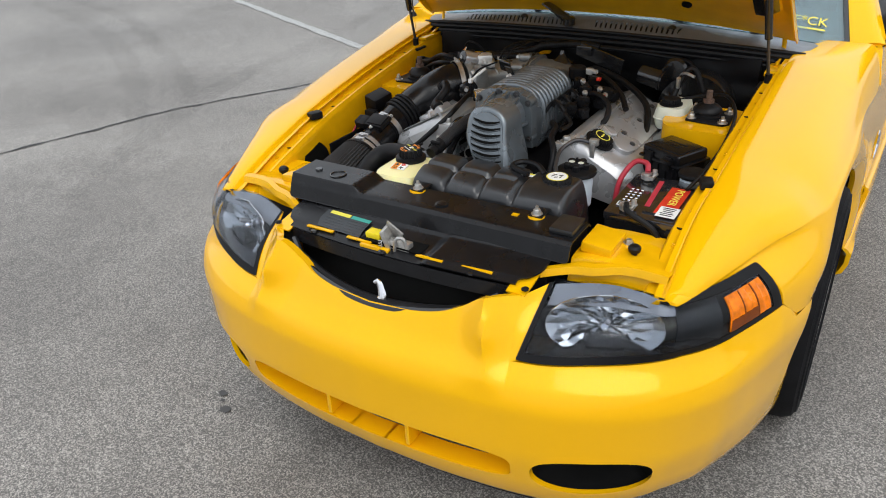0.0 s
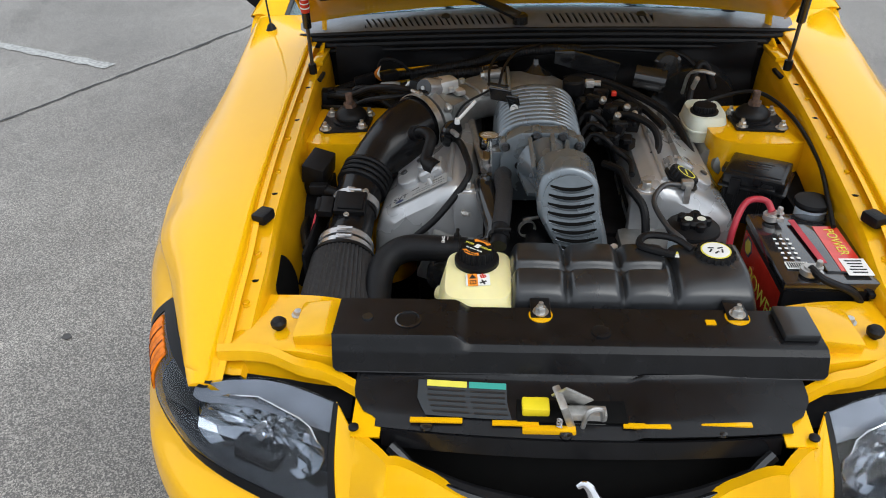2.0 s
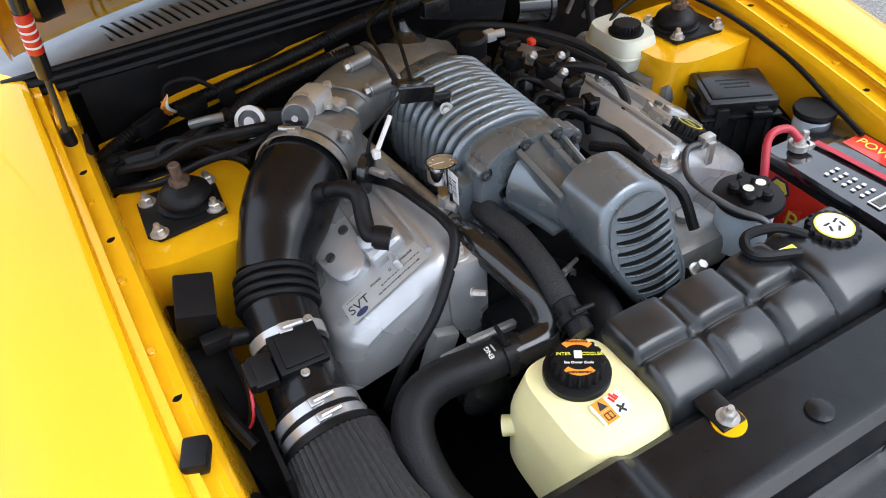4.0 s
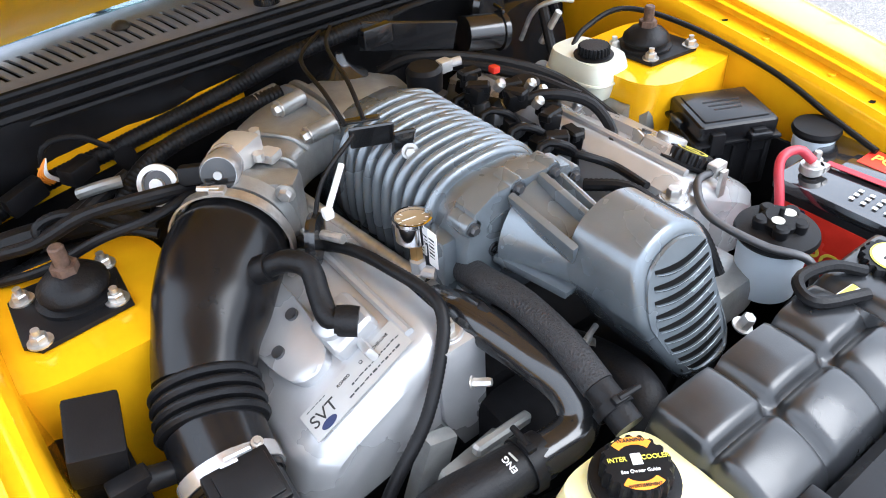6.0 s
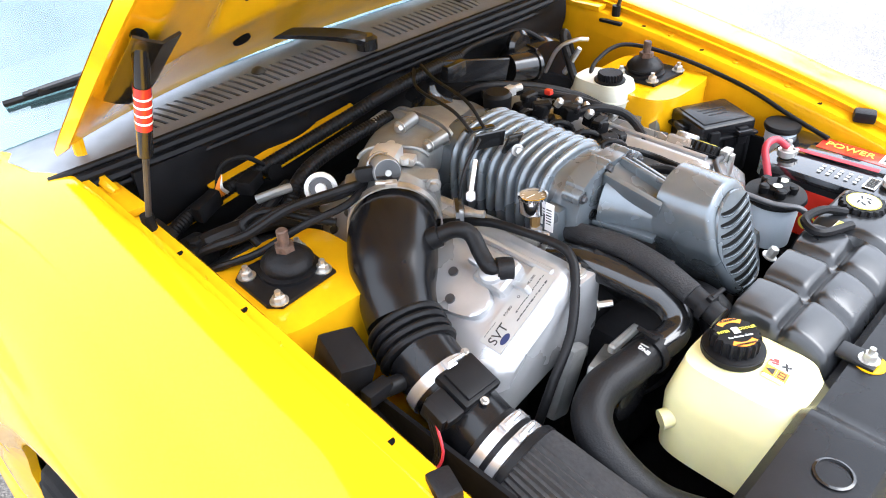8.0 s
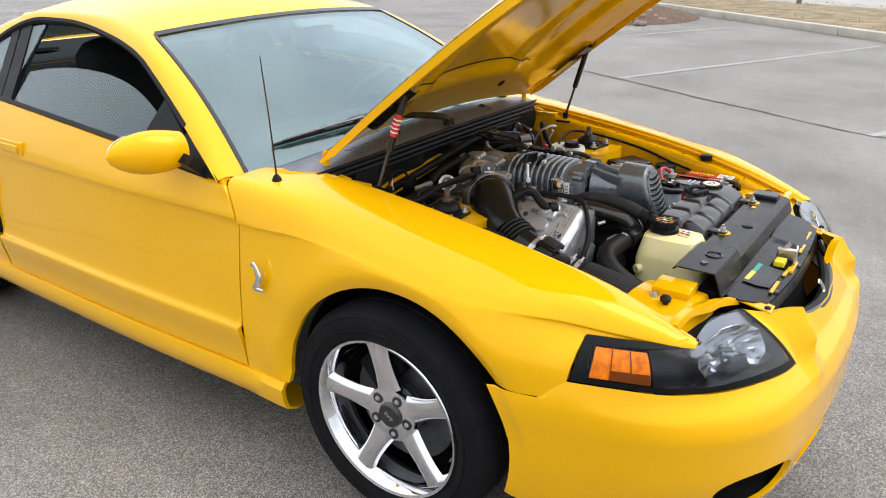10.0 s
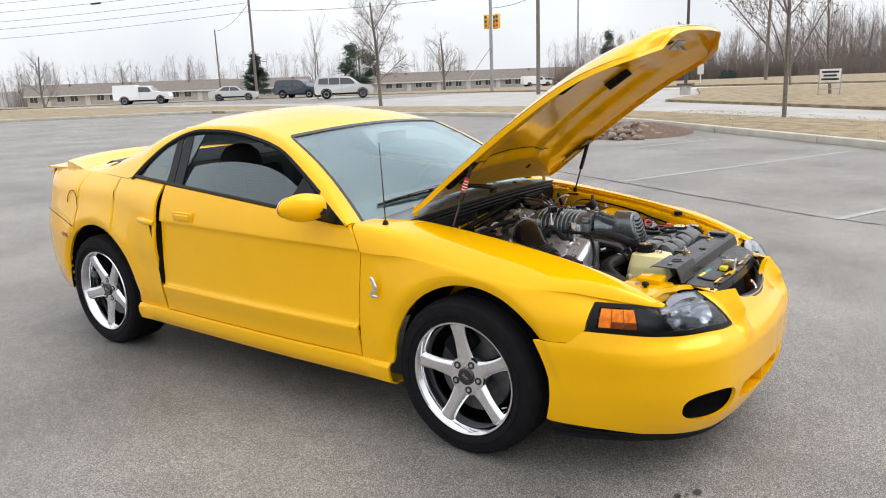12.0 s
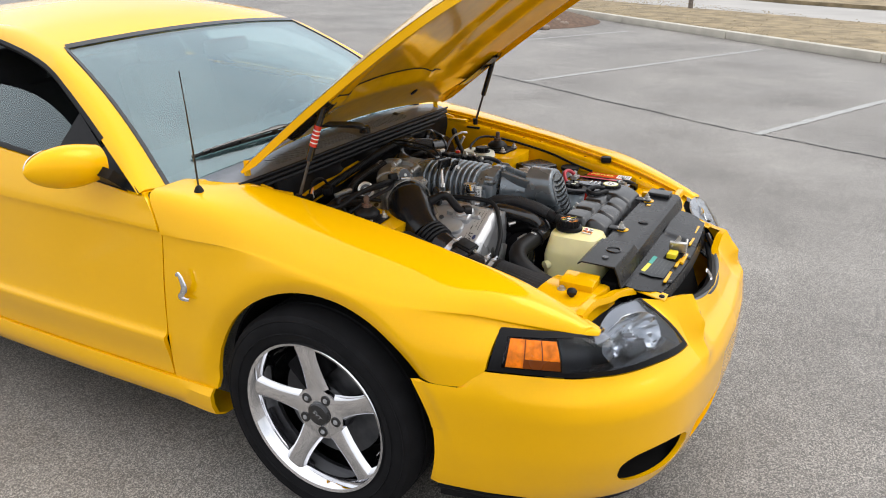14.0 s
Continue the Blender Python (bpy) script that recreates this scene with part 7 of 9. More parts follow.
# ---- driver side of the bay ----
battery = new("battery")
battery.parent = car
battery["label"] = "black car battery with red labels"
BX, BY, BZ = 0.478, -0.352, 0.722
part("battery_case", box(0.178, 0.235, 0.17, (BX, BY, BZ - 0.090), 0.006), PLASTIC, battery)
part("battery_lid", box(0.184, 0.240, 0.020, (BX, BY, BZ - 0.012), 0.005), BATTERY_LID, battery)
part("vent_strip", box(0.05, 0.16, 0.006, (BX + 0.015, BY - 0.01, BZ), 0.002), BATTERY_LID, battery)
part("battery_label", box(0.046, 0.150, 0.0012, (BX + 0.038, BY - 0.015, BZ + 0.0034)), RED, battery, "red printed top label")
part("battery_label", box(0.012, 0.150, 0.0012, (BX - 0.012, BY + 0.010, BZ + 0.0034), 0, 1, (0, 0, 4)), RED_WIRE, battery)
part("battery_label", box(0.044, 0.052, 0.0012, (BX + 0.045, BY - 0.078, BZ + 0.0044), 0, 1), WHITE, battery)
for k in range(5):
    part("print_bar", box(0.030 - 0.004 * (k % 3), 0.0035, 0.0005, (BX + 0.045, BY - 0.060 - 0.009 * k, BZ + 0.0054), 0, 1), INK, battery)
words("POWER", 0.026, pose(BX + 0.040, BY + 0.005, BZ + 0.0046, 0, 0, -90), LABEL_YELLOW, battery)
part("battery_label", box(0.040, 0.022, 0.0012, (BX - 0.055, BY - 0.070, BZ + 0.001)), WHITE, battery)
for k in range(9):
    part("print_bar", box(0.0025, 0.016, 0.0005, (BX - 0.071 + 0.004 * k, BY - 0.070, BZ + 0.002), 0, 1), INK, battery)
for i in range(5):
    for j in range(3):
        part("print_bar", box(0.006, 0.006, 0.0005, (BX - 0.068 + 0.012 * j, BY - 0.045 + 0.016 * i, BZ + 0.0006), 0, 1), WHITE, battery)
part("side_label", box(0.0012, 0.215, 0.095, (BX - 0.0895, BY, BZ - 0.082)), RED, battery, "red printed side label")
words("POWER", 0.046, axis((BX - 0.0905, BY - 0.03, BZ - 0.10), (-1, 0, 0)), LABEL_YELLOW, battery)
part("brand_patch", moved(lathe([(0.022, 0), (0.022, 0.001)], None, 6), axis((BX - 0.0902, BY + 0.075, BZ - 0.055), (-1, 0, 0))), LABEL_BLUE, battery)
part("brand_patch", moved(lathe([(0.017, 0), (0.017, 0.0016)], None, 6), axis((BX - 0.0902, BY + 0.075, BZ - 0.055), (-1, 0, 0))), LABEL_YELLOW, battery)
for x, y in ((BX - 0.055, BY + 0.088), (BX - 0.045, BY - 0.098)):
    part("terminal", join(lathe([(0.011, 0), (0.010, 0.018)], pose(x, y, BZ), 16), lathe([(0.016, 0.004), (0.016, 0.015)], pose(x, y, BZ), 18), box(0.014, 0.034, 0.010, (x + 0.012, y, BZ + 0.010), 0.002), bolt((x + 0.016, y + 0.004, BZ + 0.014), 0.006, h=0.014)), ZINC, battery)
part("positive_cable", tube([(BX - 0.055, BY + 0.088, BZ + 0.020), (BX - 0.065, BY + 0.108, BZ + 0.034), (BX - 0.100, BY + 0.112, BZ + 0.028), (BX - 0.125, BY + 0.085, BZ - 0.02), (BX - 0.130, BY + 0.070, BZ - 0.10)], 0.0068, 30, 12), RED_WIRE, battery, "red positive cable")
part("negative_cable", tube([(BX - 0.045, BY - 0.098, BZ + 0.016), (BX - 0.030, BY - 0.125, BZ + 0.010), (BX + 0.03, BY - 0.130, BZ - 0.02), (BX + 0.06, BY - 0.126, BZ - 0.08)], 0.007, 24, 10), RUBBER, battery)
part("hold_down", box(0.030, 0.014, 0.010, (BX + 0.07, BY - 0.122, BZ - 0.025), 0.003), PLASTIC, battery)
part("battery_tray", box(0.22, 0.28, 0.02, (BX, BY, BZ - 0.18), 0.004), DARK, car)
fuse = new("fuse_box")
fuse.parent = car
fuse["label"] = "black power distribution box with embossed lid"
FBM = pose(0.442, -0.100, 0.0, 0, 0, -27)
part("box_body", moved(box(0.120, 0.105, 0.10, (0, 0, 0.690), 0.006), FBM), PLASTIC, fuse)
part("box_lid", moved(join(box(0.126, 0.108, 0.030, (0, 0, 0.742), 0.008, 3), box(0.104, 0.086, 0.005, (0, 0, 0.757), 0.003), box(0.138, 0.120, 0.007, (0, 0, 0.727), 0.003), box(0.034, 0.016, 0.012, (0.030, -0.062, 0.736), 0.003), box(0.016, 0.034, 0.012, (-0.066, 0.010, 0.736), 0.003)), FBM), SATIN, fuse, "glossy embossed lid")
for dx in (-0.052, -0.030, -0.004, 0.022, 0.048):
    part("box_rib", moved(box(0.005, 0.008, 0.068, (dx, -0.053, 0.685), 0.002), FBM), PLASTIC, fuse)
for dx in (-0.035, 0.03):
    part("lid_clip", moved(box(0.022, 0.010, 0.036, (dx, -0.058, 0.728), 0.003), FBM), PLASTIC, fuse)
for k in range(3):
    part("print_bar", moved(box(0.060 - 0.008 * k, 0.004, 0.0008, (0.0, 0.012 - 0.012 * k, 0.7594), 0, 1), FBM), PLASTIC, fuse)
part("washer_cap", lathe([(0.034, 0), (0.036, 0.006), (0.034, 0.012), (0.020, 0.014)], pose(0.520, -0.212, 0.728), 32), PLASTIC, car, "black washer filler cap")
part("washer_neck", lathe([(0.030, -0.10), (0.030, 0.0)], pose(0.520, -0.212, 0.728), 28), BOTTLE_BLUE, car)
mc = new("brake_reservoir")
mc.parent = car
mc["label"] = "milky brake fluid reservoir with black cap"
res = grid(lambda u, v: Vector((0.372 + (0.041 + 0.006 * math.sin(math.pi * v)) * math.copysign(abs(math.cos(2 * math.pi * u))**0.55, math.cos(2 * math.pi * u)), 0.120 + (0.058 + 0.006 * math.sin(math.pi * v)) * math.copysign(abs(math.sin(2 * math.pi * u))**0.55, math.sin(2 * math.pi * u)), 0.735 + 0.062 * v)), 48, 12, closed=True)
bmesh.ops.holes_fill(res, edges=[e for e in res.edges if e.is_boundary], sides=0)
part("reservoir_body", res, BOTTLE_WHITE, mc)
part("reservoir_seam", tube([(0.372 + 0.0475 * math.copysign(abs(math.cos(a))**0.55, math.cos(a)), 0.120 + 0.0645 * math.copysign(abs(math.sin(a))**0.55, math.sin(a)), 0.764) for a in np.linspace(0, 2 * math.pi, 49)], 0.003, 96, 6), BOTTLE_WHITE, mc)
part("reservoir_cap", screw_cap((0.366, 0.103, 0.797), 0.025, 0.018, teeth=24), PLASTIC, mc)
part("master_cylinder", join(tube([(0.372, 0.02, 0.712), (0.378, 0.24, 0.712)], 0.026, 6, 20), box(0.05, 0.07, 0.04, (0.372, 0.12, 0.728), 0.008), lathe([(0.024, 0), (0.025, 0.014), (0.015, 0.018)], axis((0.395, 0.005, 0.712), (0.2, -1, 0.2)), 22)), CAST, mc)
part("brake_booster", lathe([(0.05, -0.06), (0.115, -0.03), (0.122, 0.01), (0.11, 0.04)], axis((0.385, 0.330, 0.72), (0, -1, 0)), 40), GLOSS_BLACK, car)
ps = new("steering_reservoir")
ps.parent = car
ps["label"] = "bluish power steering reservoir with wide black lid"
part("reservoir_body", lathe([(0.040, 0), (0.042, 0.06), (0.043, 0.085)], pose(0.257, -0.318, 0.648), 36), BOTTLE_BLUE, ps)
part("reservoir_lid", lathe([(0.050, 0), (0.052, 0.004), (0.050, 0.010), (0.030, 0.014), (0.025, 0.016)], pose(0.257, -0.318, 0.731), 40), PLASTIC, ps)
part("reservoir_knob", join(lathe([(0.022, 0), (0.024, 0.010), (0.018, 0.016)], pose(0.257, -0.318, 0.745), 24), *[lathe([(0.009, 0), (0.010, 0.012), (0.007, 0.015)], pose(0.257 + 0.024 * math.cos(a), -0.318 + 0.024 * math.sin(a), 0.745), 14) for a in np.linspace(0, 2 * math.pi, 6)[:-1]], box(0.006, 0.006, 0.012, (0.257, -0.318, 0.766), 0.002)), PLASTIC, ps)
for dx in (-0.012, 0.012):
    part("knob_print", lathe([(0.008, 0), (0.008, 0.0006)], pose(0.257 + dx, -0.318 - 0.004, 0.7606), 18), BOTTLE_WHITE, ps)
part("steel_line", tube([(0.255, -0.215, 0.775), (0.215, -0.222, 0.778), (0.190, -0.262, 0.762), (0.205, -0.330, 0.748), (0.228, -0.378, 0.742), (0.232, -0.392, 0.70), (0.230, -0.395, 0.64)], 0.0054, 50, 12), ROTOR, ps)
part("line_clip", join(box(0.024, 0.016, 0.018, (0.262, -0.216, 0.778), 0.003), box(0.012, 0.006, 0.04, (0.262, -0.228, 0.76), 0.001)), ZINC, ps)

part("alternator_cover", join(box(0.12, 0.10, 0.07, (0.185, -0.275, 0.650), 0.02), lathe([(0.012, 0), (0.012, 0.01)], pose(0.19, -0.262, 0.685), 6)), CAST, car)
part("front_cover_boss", bolt((0.095, -0.385, 0.725), 0.008, (0.1, -0.3, 0.9), 0.018), ZINC, car)

# injector rail side: sensors, looms and cables on the driver side
clutter = new("engine_wiring")
clutter.parent = car
clutter["label"] = "black wiring looms, plugs and cables"


def loom(points, r=0.008, ribbed=True, m=RUBBER, name="loom"):
    ps = [Vector(p) for p in points]
    length = sum((b - a).length for a, b in zip(ps, ps[1:]))
    n = max(12, int(length / 0.0032)) if ribbed else max(10, int(length / 0.012))
    part(name, tube(points, r, n, 10, r * 0.045, 1 if ribbed else 0), m, clutter)


loom([(-0.600, 0.300, 0.755), (-0.475, 0.335, 0.787), (-0.33, 0.325, 0.815), (-0.178, 0.305, 0.848), (-0.10, 0.275, 0.880), (0.0, 0.262, 0.896), (0.085, 0.270, 0.892)], 0.0125)
loom([(0.085, 0.270, 0.892), (0.16, 0.310, 0.880), (0.26, 0.330, 0.868), (0.345, 0.325, 0.860), (0.39, 0.30, 0.83)], 0.006, False)
loom([(-0.118, 0.250, 0.846), (-0.20, 0.250, 0.842), (-0.30, 0.245, 0.828), (-0.36, 0.230, 0.800), (-0.40, 0.20, 0.76)], 0.0125)
loom([(-0.60, 0.262, 0.742), (-0.48, 0.262, 0.762), (-0.40, 0.252, 0.788), (-0.36, 0.240, 0.800)], 0.0135, False)
loom([(-0.615, 0.235, 0.775), (-0.53, 0.222, 0.795), (-0.46, 0.205, 0.800), (-0.40, 0.19, 0.795), (-0.355, 0.165, 0.775)], 0.0165, False)
loom([(-0.60, 0.215, 0.735), (-0.52, 0.200, 0.762), (-0.44, 0.190, 0.770), (-0.38, 0.150, 0.74)], 0.012)
loom([(-0.545, 0.20, 0.735), (-0.47, 0.215, 0.775), (-0.40, 0.235, 0.800), (-0.35, 0.25, 0.81)], 0.010, False)
loom([(-0.470, 0.165, 0.790), (-0.478, 0.185, 0.822), (-0.440, 0.175, 0.832), (-0.395, 0.130, 0.815), (-0.365, 0.105, 0.805)], 0.0065)
loom([(-0.44, 0.18, 0.70), (-0.41, 0.16, 0.755), (-0.40, 0.115, 0.745), (-0.36, 0.05, 0.70)], 0.020, False)
loom([(-0.44, 0.330, 0.800), (-0.425, 0.322, 0.850), (-0.385, 0.318, 0.852), (-0.350, 0.318, 0.822)], 0.0042, False)
for k in range(5):
    loom([(-0.435 + 0.004 * k, 0.325, 0.795), (-0.445 + 0.003 * k, 0.318, 0.815), (-0.428, 0.322, 0.835)], 0.0016, False, ORANGE if k < 3 else WHITE, "wire")
loom([(0.05, 0.255, 0.820), (0.10, 0.230, 0.835), (0.20, 0.190, 0.815), (0.290, 0.120, 0.780), (0.325, 0.020, 0.735), (0.330, -0.06, 0.70)], 0.0095, False)
loom([(0.075, 0.200, 0.838), (0.15, 0.160, 0.830), (0.22, 0.095, 0.810), (0.26, 0.03, 0.79)], 0.0085)
loom([(0.125, 0.04, 0.812), (0.175, 0.02, 0.826), (0.225, -0.02, 0.812), (0.232, -0.062, 0.780), (0.200, -0.085, 0.770)], 0.0082, False)
loom([(0.105, -0.13, 0.78), (0.135, -0.175, 0.785), (0.145, -0.225, 0.775), (0.170, -0.265, 0.750), (0.175, -0.30, 0.70)], 0.0085)
loom([(0.110, -0.05, 0.80), (0.130, -0.10, 0.80), (0.160, -0.13, 0.785), (0.155, -0.19, 0.785)], 0.006, False)
loom([(0.34, 0.16, 0.76), (0.365, 0.225, 0.85), (0.39, 0.24, 0.86), (0.42, 0.24, 0.80)], 0.009)
loom([(0.352, 0.21, 0.79), (0.36, 0.18, 0.85)], 0.006, False, ZINC, "brake_line")
loom([(0.402, 0.19, 0.855), (0.375, 0.20, 0.86), (0.352, 0.23, 0.84), (0.35, 0.26, 0.78)], 0.0045, False, ZINC, "brake_line")
loom([(0.405, 0.10, 0.74), (0.420, 0.02, 0.70), (0.40, -0.03, 0.64)], 0.011)
loom([(0.360, 0.15, 0.79), (0.42, 0.175, 0.805), (0.50, 0.160, 0.822), (0.550, 0.06, 0.805), (0.560, -0.10, 0.775), (0.545, -0.22, 0.745), (0.53, -0.30, 0.73)], 0.0048, False)
for x, y, z, a in ((0.100, 0.075, 0.835, 10), (0.135, 0.035, 0.828, -20), (0.160, 0.075, 0.818, 30), (0.185, 0.02, 0.80, 0), (0.125, 0.125, 0.83, 45), (0.20, 0.085, 0.805, -35), (0.15, -0.02, 0.812, 60), (0.128, -0.055, 0.80, 15), (0.165, -0.05, 0.79, -50)):
    part("plug", join(box(0.030, 0.024, 0.024, (x, y, z), 0.004, 2, (10, 5, a)), box(0.020, 0.034, 0.014, (x, y, z + 0.008), 0.003, 1, (0, 0, a + 40))), PLASTIC, clutter)
for x, y, z in ((0.118, 0.055, 0.842), (0.172, 0.05, 0.826), (0.145, 0.005, 0.825), (0.19, 0.045, 0.812), (0.22, 0.0, 0.795)):
    part("fitting", lathe([(0.007, 0), (0.008, 0.012), (0.005, 0.016)], axis((x, y, z), (0.2, -0.5, 0.8)), 10), ZINC, clutter)
part("red_clip", box(0.012, 0.014, 0.010, (0.150, 0.098, 0.846), 0.002), RED, clutter)
part("red_clip", lathe([(0.007, 0), (0.007, 0.006)], axis((0.190, 0.032, 0.815), (0, -0.5, 0.8)), 12), RED, clutter)
part("regulator", lathe([(0.026, 0), (0.027, 0.028), (0.022, 0.034)], pose(0.062, 0.150, 0.828), 28), PLASTIC, clutter)
part("white_connector", join(tube([(0.090, 0.155, 0.850), (0.125, 0.145, 0.852)], 0.007, 4, 10), box(0.02, 0.018, 0.018, (0.10, 0.152, 0.85), 0.003)), ALLOY, clutter)
part("solenoid", lathe([(0.022, 0), (0.023, 0.028), (0.018, 0.032)], pose(0.182, 0.068, 0.798), 24), PLASTIC, clutter)
part("vacuum_pot", join(lathe([(0.034, 0), (0.040, 0.008), (0.038, 0.016), (0.024, 0.022), (0.010, 0.036), (0.006, 0.05)], pose(-0.025, 0.235, 0.832), 30)), GLOSS_BLACK, clutter)
part("black_bracket", join(box(0.16, 0.008, 0.045, (0.10, 0.240, 0.868), 0.002, 1, (0, 12, -12)), box(0.05, 0.02, 0.03, (0.045, 0.245, 0.885), 0.003)), GLOSS_BLACK, clutter)
part("vacuum_canister", tube([(0.225, 0.265, 0.825), (0.300, 0.250, 0.815)], 0.030, 6, 24), GLOSS_BLACK, clutter)
part("canister_strap", clamp_ring((0.292, 0.251, 0.816), (0.98, -0.2, -0.1), 0.0305, 0.006), GLOSS_BLACK, clutter)
part("grommet", lathe([(0.034, 0), (0.036, 0.012), (0.028, 0.02)], axis((0.315, 0.318, 0.835), (0, -1, 0.1)), 24), GLOSS_BLACK, clutter)
part("grommet", lathe([(0.014, 0), (0.015, 0.02)], axis((-0.335, 0.330, 0.800), (0, -1, 0.2)), 18), PLASTIC, clutter)
rp = random.Random(12)
for k in range(16):
    x, y = rp.uniform(0.072, 0.150), rp.uniform(-0.10, 0.17)
    z = 0.812 - 0.25 * (x - 0.07) + rp.uniform(-0.012, 0.010)
    a = rp.uniform(0, 180)
    part("plug", join(box(rp.uniform(0.018, 0.030), 0.018, 0.020, (x, y, z), 0.003, 2, (rp.uniform(-20, 20), 10, a)), tube([(x, y, z), (x + 0.01, y + rp.uniform(-0.03, 0.03), z - 0.025)], 0.004, 4, 8)), PLASTIC if k % 4 else ROTOR, clutter)
for y in (-0.085, -0.03, 0.03, 0.09):
    loom([(0.062, y, 0.790), (0.085, y + 0.012, 0.822), (0.118, y - 0.008, 0.812), (0.140, y + 0.004, 0.765)], 0.0055, False)
    part("fitting", lathe([(0.008, 0), (0.009, 0.010), (0.006, 0.018), (0.004, 0.022)], axis((0.095, y + 0.02, 0.806), (0.3, -0.5, 0.8)), 12), ROTOR, clutter)
relay = new("relay_box")
relay.parent = car
relay["label"] = "black relay box clipped to the inner fender"
part("relay_cap", moved(box(0.052, 0.072, 0.050, (0, 0, 0), 0.004), pose(-0.520, -0.095, 0.752, 10, 12, -12)), PLASTIC, relay)
part("relay_base", moved(box(0.046, 0.062, 0.05, (0, 0, -0.045), 0.004), pose(-0.520, -0.095, 0.752, 10, 12, -12)), RUBBER, relay)
loom([(-0.520, -0.095, 0.69), (-0.540, -0.16, 0.66), (-0.535, -0.23, 0.67), (-0.520, -0.28, 0.66)], 0.009, False)
part("junction", join(box(0.060, 0.045, 0.045, (-0.545, 0.225, 0.785), 0.006, 2, (0, 10, 20)), bolt((-0.545, 0.215, 0.808), 0.010, h=0.008)), PLASTIC, clutter)
part("plug", box(0.045, 0.028, 0.024, (-0.40, 0.285, 0.822), 0.004, 2, (0, 0, 30)), PLASTIC, clutter)
part("plug", box(0.055, 0.020, 0.030, (-0.47, 0.31, 0.800), 0.004, 2, (0, -8, 20)), PLASTIC, clutter)
part("sensor", tube([(-0.415, 0.245, 0.812), (-0.385, 0.225, 0.822), (-0.365, 0.220, 0.822)], 0.008, 10, 10), CAST, clutter)
part("heater_hose", tube([(-0.30, 0.36, 0.72), (-0.32, 0.25, 0.745), (-0.40, 0.12, 0.72), (-0.42, 0.0, 0.66)], 0.018, 30, 14), RUBBER, car)

# ---- cabin ----
cabin = new("cabin")
cabin.parent = car
cabin["label"] = "dark cabin with bucket seats and dashboard"
part("dashboard", grid(lambda u, v: Vector((0.72 * (2 * u - 1), 0.66 + 0.34 * v, 0.875 + 0.055 * math.sin(math.pi * min(1, v * 1.2)) + 0.03 * math.exp(-((u - 0.75) / 0.14)**2) * math.sin(math.pi * v) - 0.10 * max(0, v - 0.8) / 0.2)), 30, 12, 0.02), INTERIOR, cabin)
part("dash_face", box(1.40, 0.02, 0.32, (0, 0.99, 0.70), 0.008), INTERIOR, cabin)
part("cabin_floor", box(1.5, 2.2, 0.02, (0, 1.75, 0.36)), INTERIOR, cabin)
for s in (-1, 1):
    SEATM = pose(s * 0.38, 1.70, 0.44, -14, 0, 0)
    seat = part("seat", join(moved(box(0.50, 0.14, 0.62, (0, 0, 0.30), 0.055, 3), SEATM), box(0.50, 0.50, 0.16, (s * 0.38, 1.40, 0.46), 0.05, 3)), SEAT_DARK, cabin, "dark bucket seat")
    part("headrest", lathe([(0.085, -0.100), (0.130, -0.060), (0.140, 0.0), (0.128, 0.055), (0.085, 0.095), (0.030, 0.110)], SEATM @ pose(0, 0, 0.635) @ Matrix.Diagonal((1, 0.42, 1, 1)), 32), SEAT_DARK, seat)
    door_card = grid(lambda u, v: Vector((s * (x_belt(0.70 + 1.25 * u) - 0.050), 0.70 + 1.25 * u, 0.38 + (z_belt(0.70 + 1.25 * u) - 0.40) * v)), 12, 4, 0.02)
    part("door_card", door_card, SEAT_DARK, cabin)
    quarter_trim = grid(lambda u, v: Vector((s * (0.775 - 0.06 * u - 0.02 * v), 1.90 + 0.85 * u, 0.42 + (0.555 + 0.02 * u) * v)), 8, 4, 0.004)
    part("quarter_trim", quarter_trim, SEAT_DARK, cabin)
    post_trim = grid(lambda u, v: Vector((s * (glass_x(1.86, z_belt(1.86) + 0.262 * v) - 0.026), 1.880 - 0.050 * (1 - v)**2 + 0.20 * u, z_belt(1.86) + 0.262 * v)), 6, 10, 0.004)
    part("post_trim", post_trim, SEAT_DARK, cabin)
part("rear_seat", join(moved(box(1.20, 0.14, 0.52, (0, 0, 0.26), 0.05, 3), pose(0, 2.06, 0.54, -14, 0, 0)), box(1.15, 0.45, 0.14, (0, 1.92, 0.50), 0.05, 3)), REAR_CLOTH, cabin, "grey rear bench")
part("parcel_shelf", grid(lambda u, v: Vector((0.68 * (2 * v - 1), 2.18 + 0.57 * u, min(1.056 + 0.018 * u, cross(2.18 + 0.46 * u, 0.97 * (2 * v - 1)).z - 0.016))), 10, 20, 0.006), REAR_CLOTH, cabin, "grey rear shelf")
for s in (-1, 1):
    part("shelf_speaker", moved(lathe([(0.055, 0), (0.052, 0.004), (0.040, 0.003)], Matrix.Diagonal((1.5, 0.8, 1, 1)), 24), pose(s * 0.36, 2.42, 1.074)), SEAT_DARK, cabin)
part("steering_wheel", join(lathe([(0.172, 0), (0.186, 0.008), (0.190, 0.016), (0.184, 0.026), (0.172, 0.018)], axis((0.38, 1.085, 0.845), (0, 0.88, 0.47)), 48, False), moved(box(0.34, 0.05, 0.02, (0, 0, 0.005), 0.008), axis((0.38, 1.085, 0.845), (0, 0.88, 0.47))), lathe([(0.07, -0.01), (0.06, 0.025)], axis((0.38, 1.085, 0.845), (0, 0.88, 0.47)), 24)), GLOSS_BLACK, cabin, "black steering wheel")
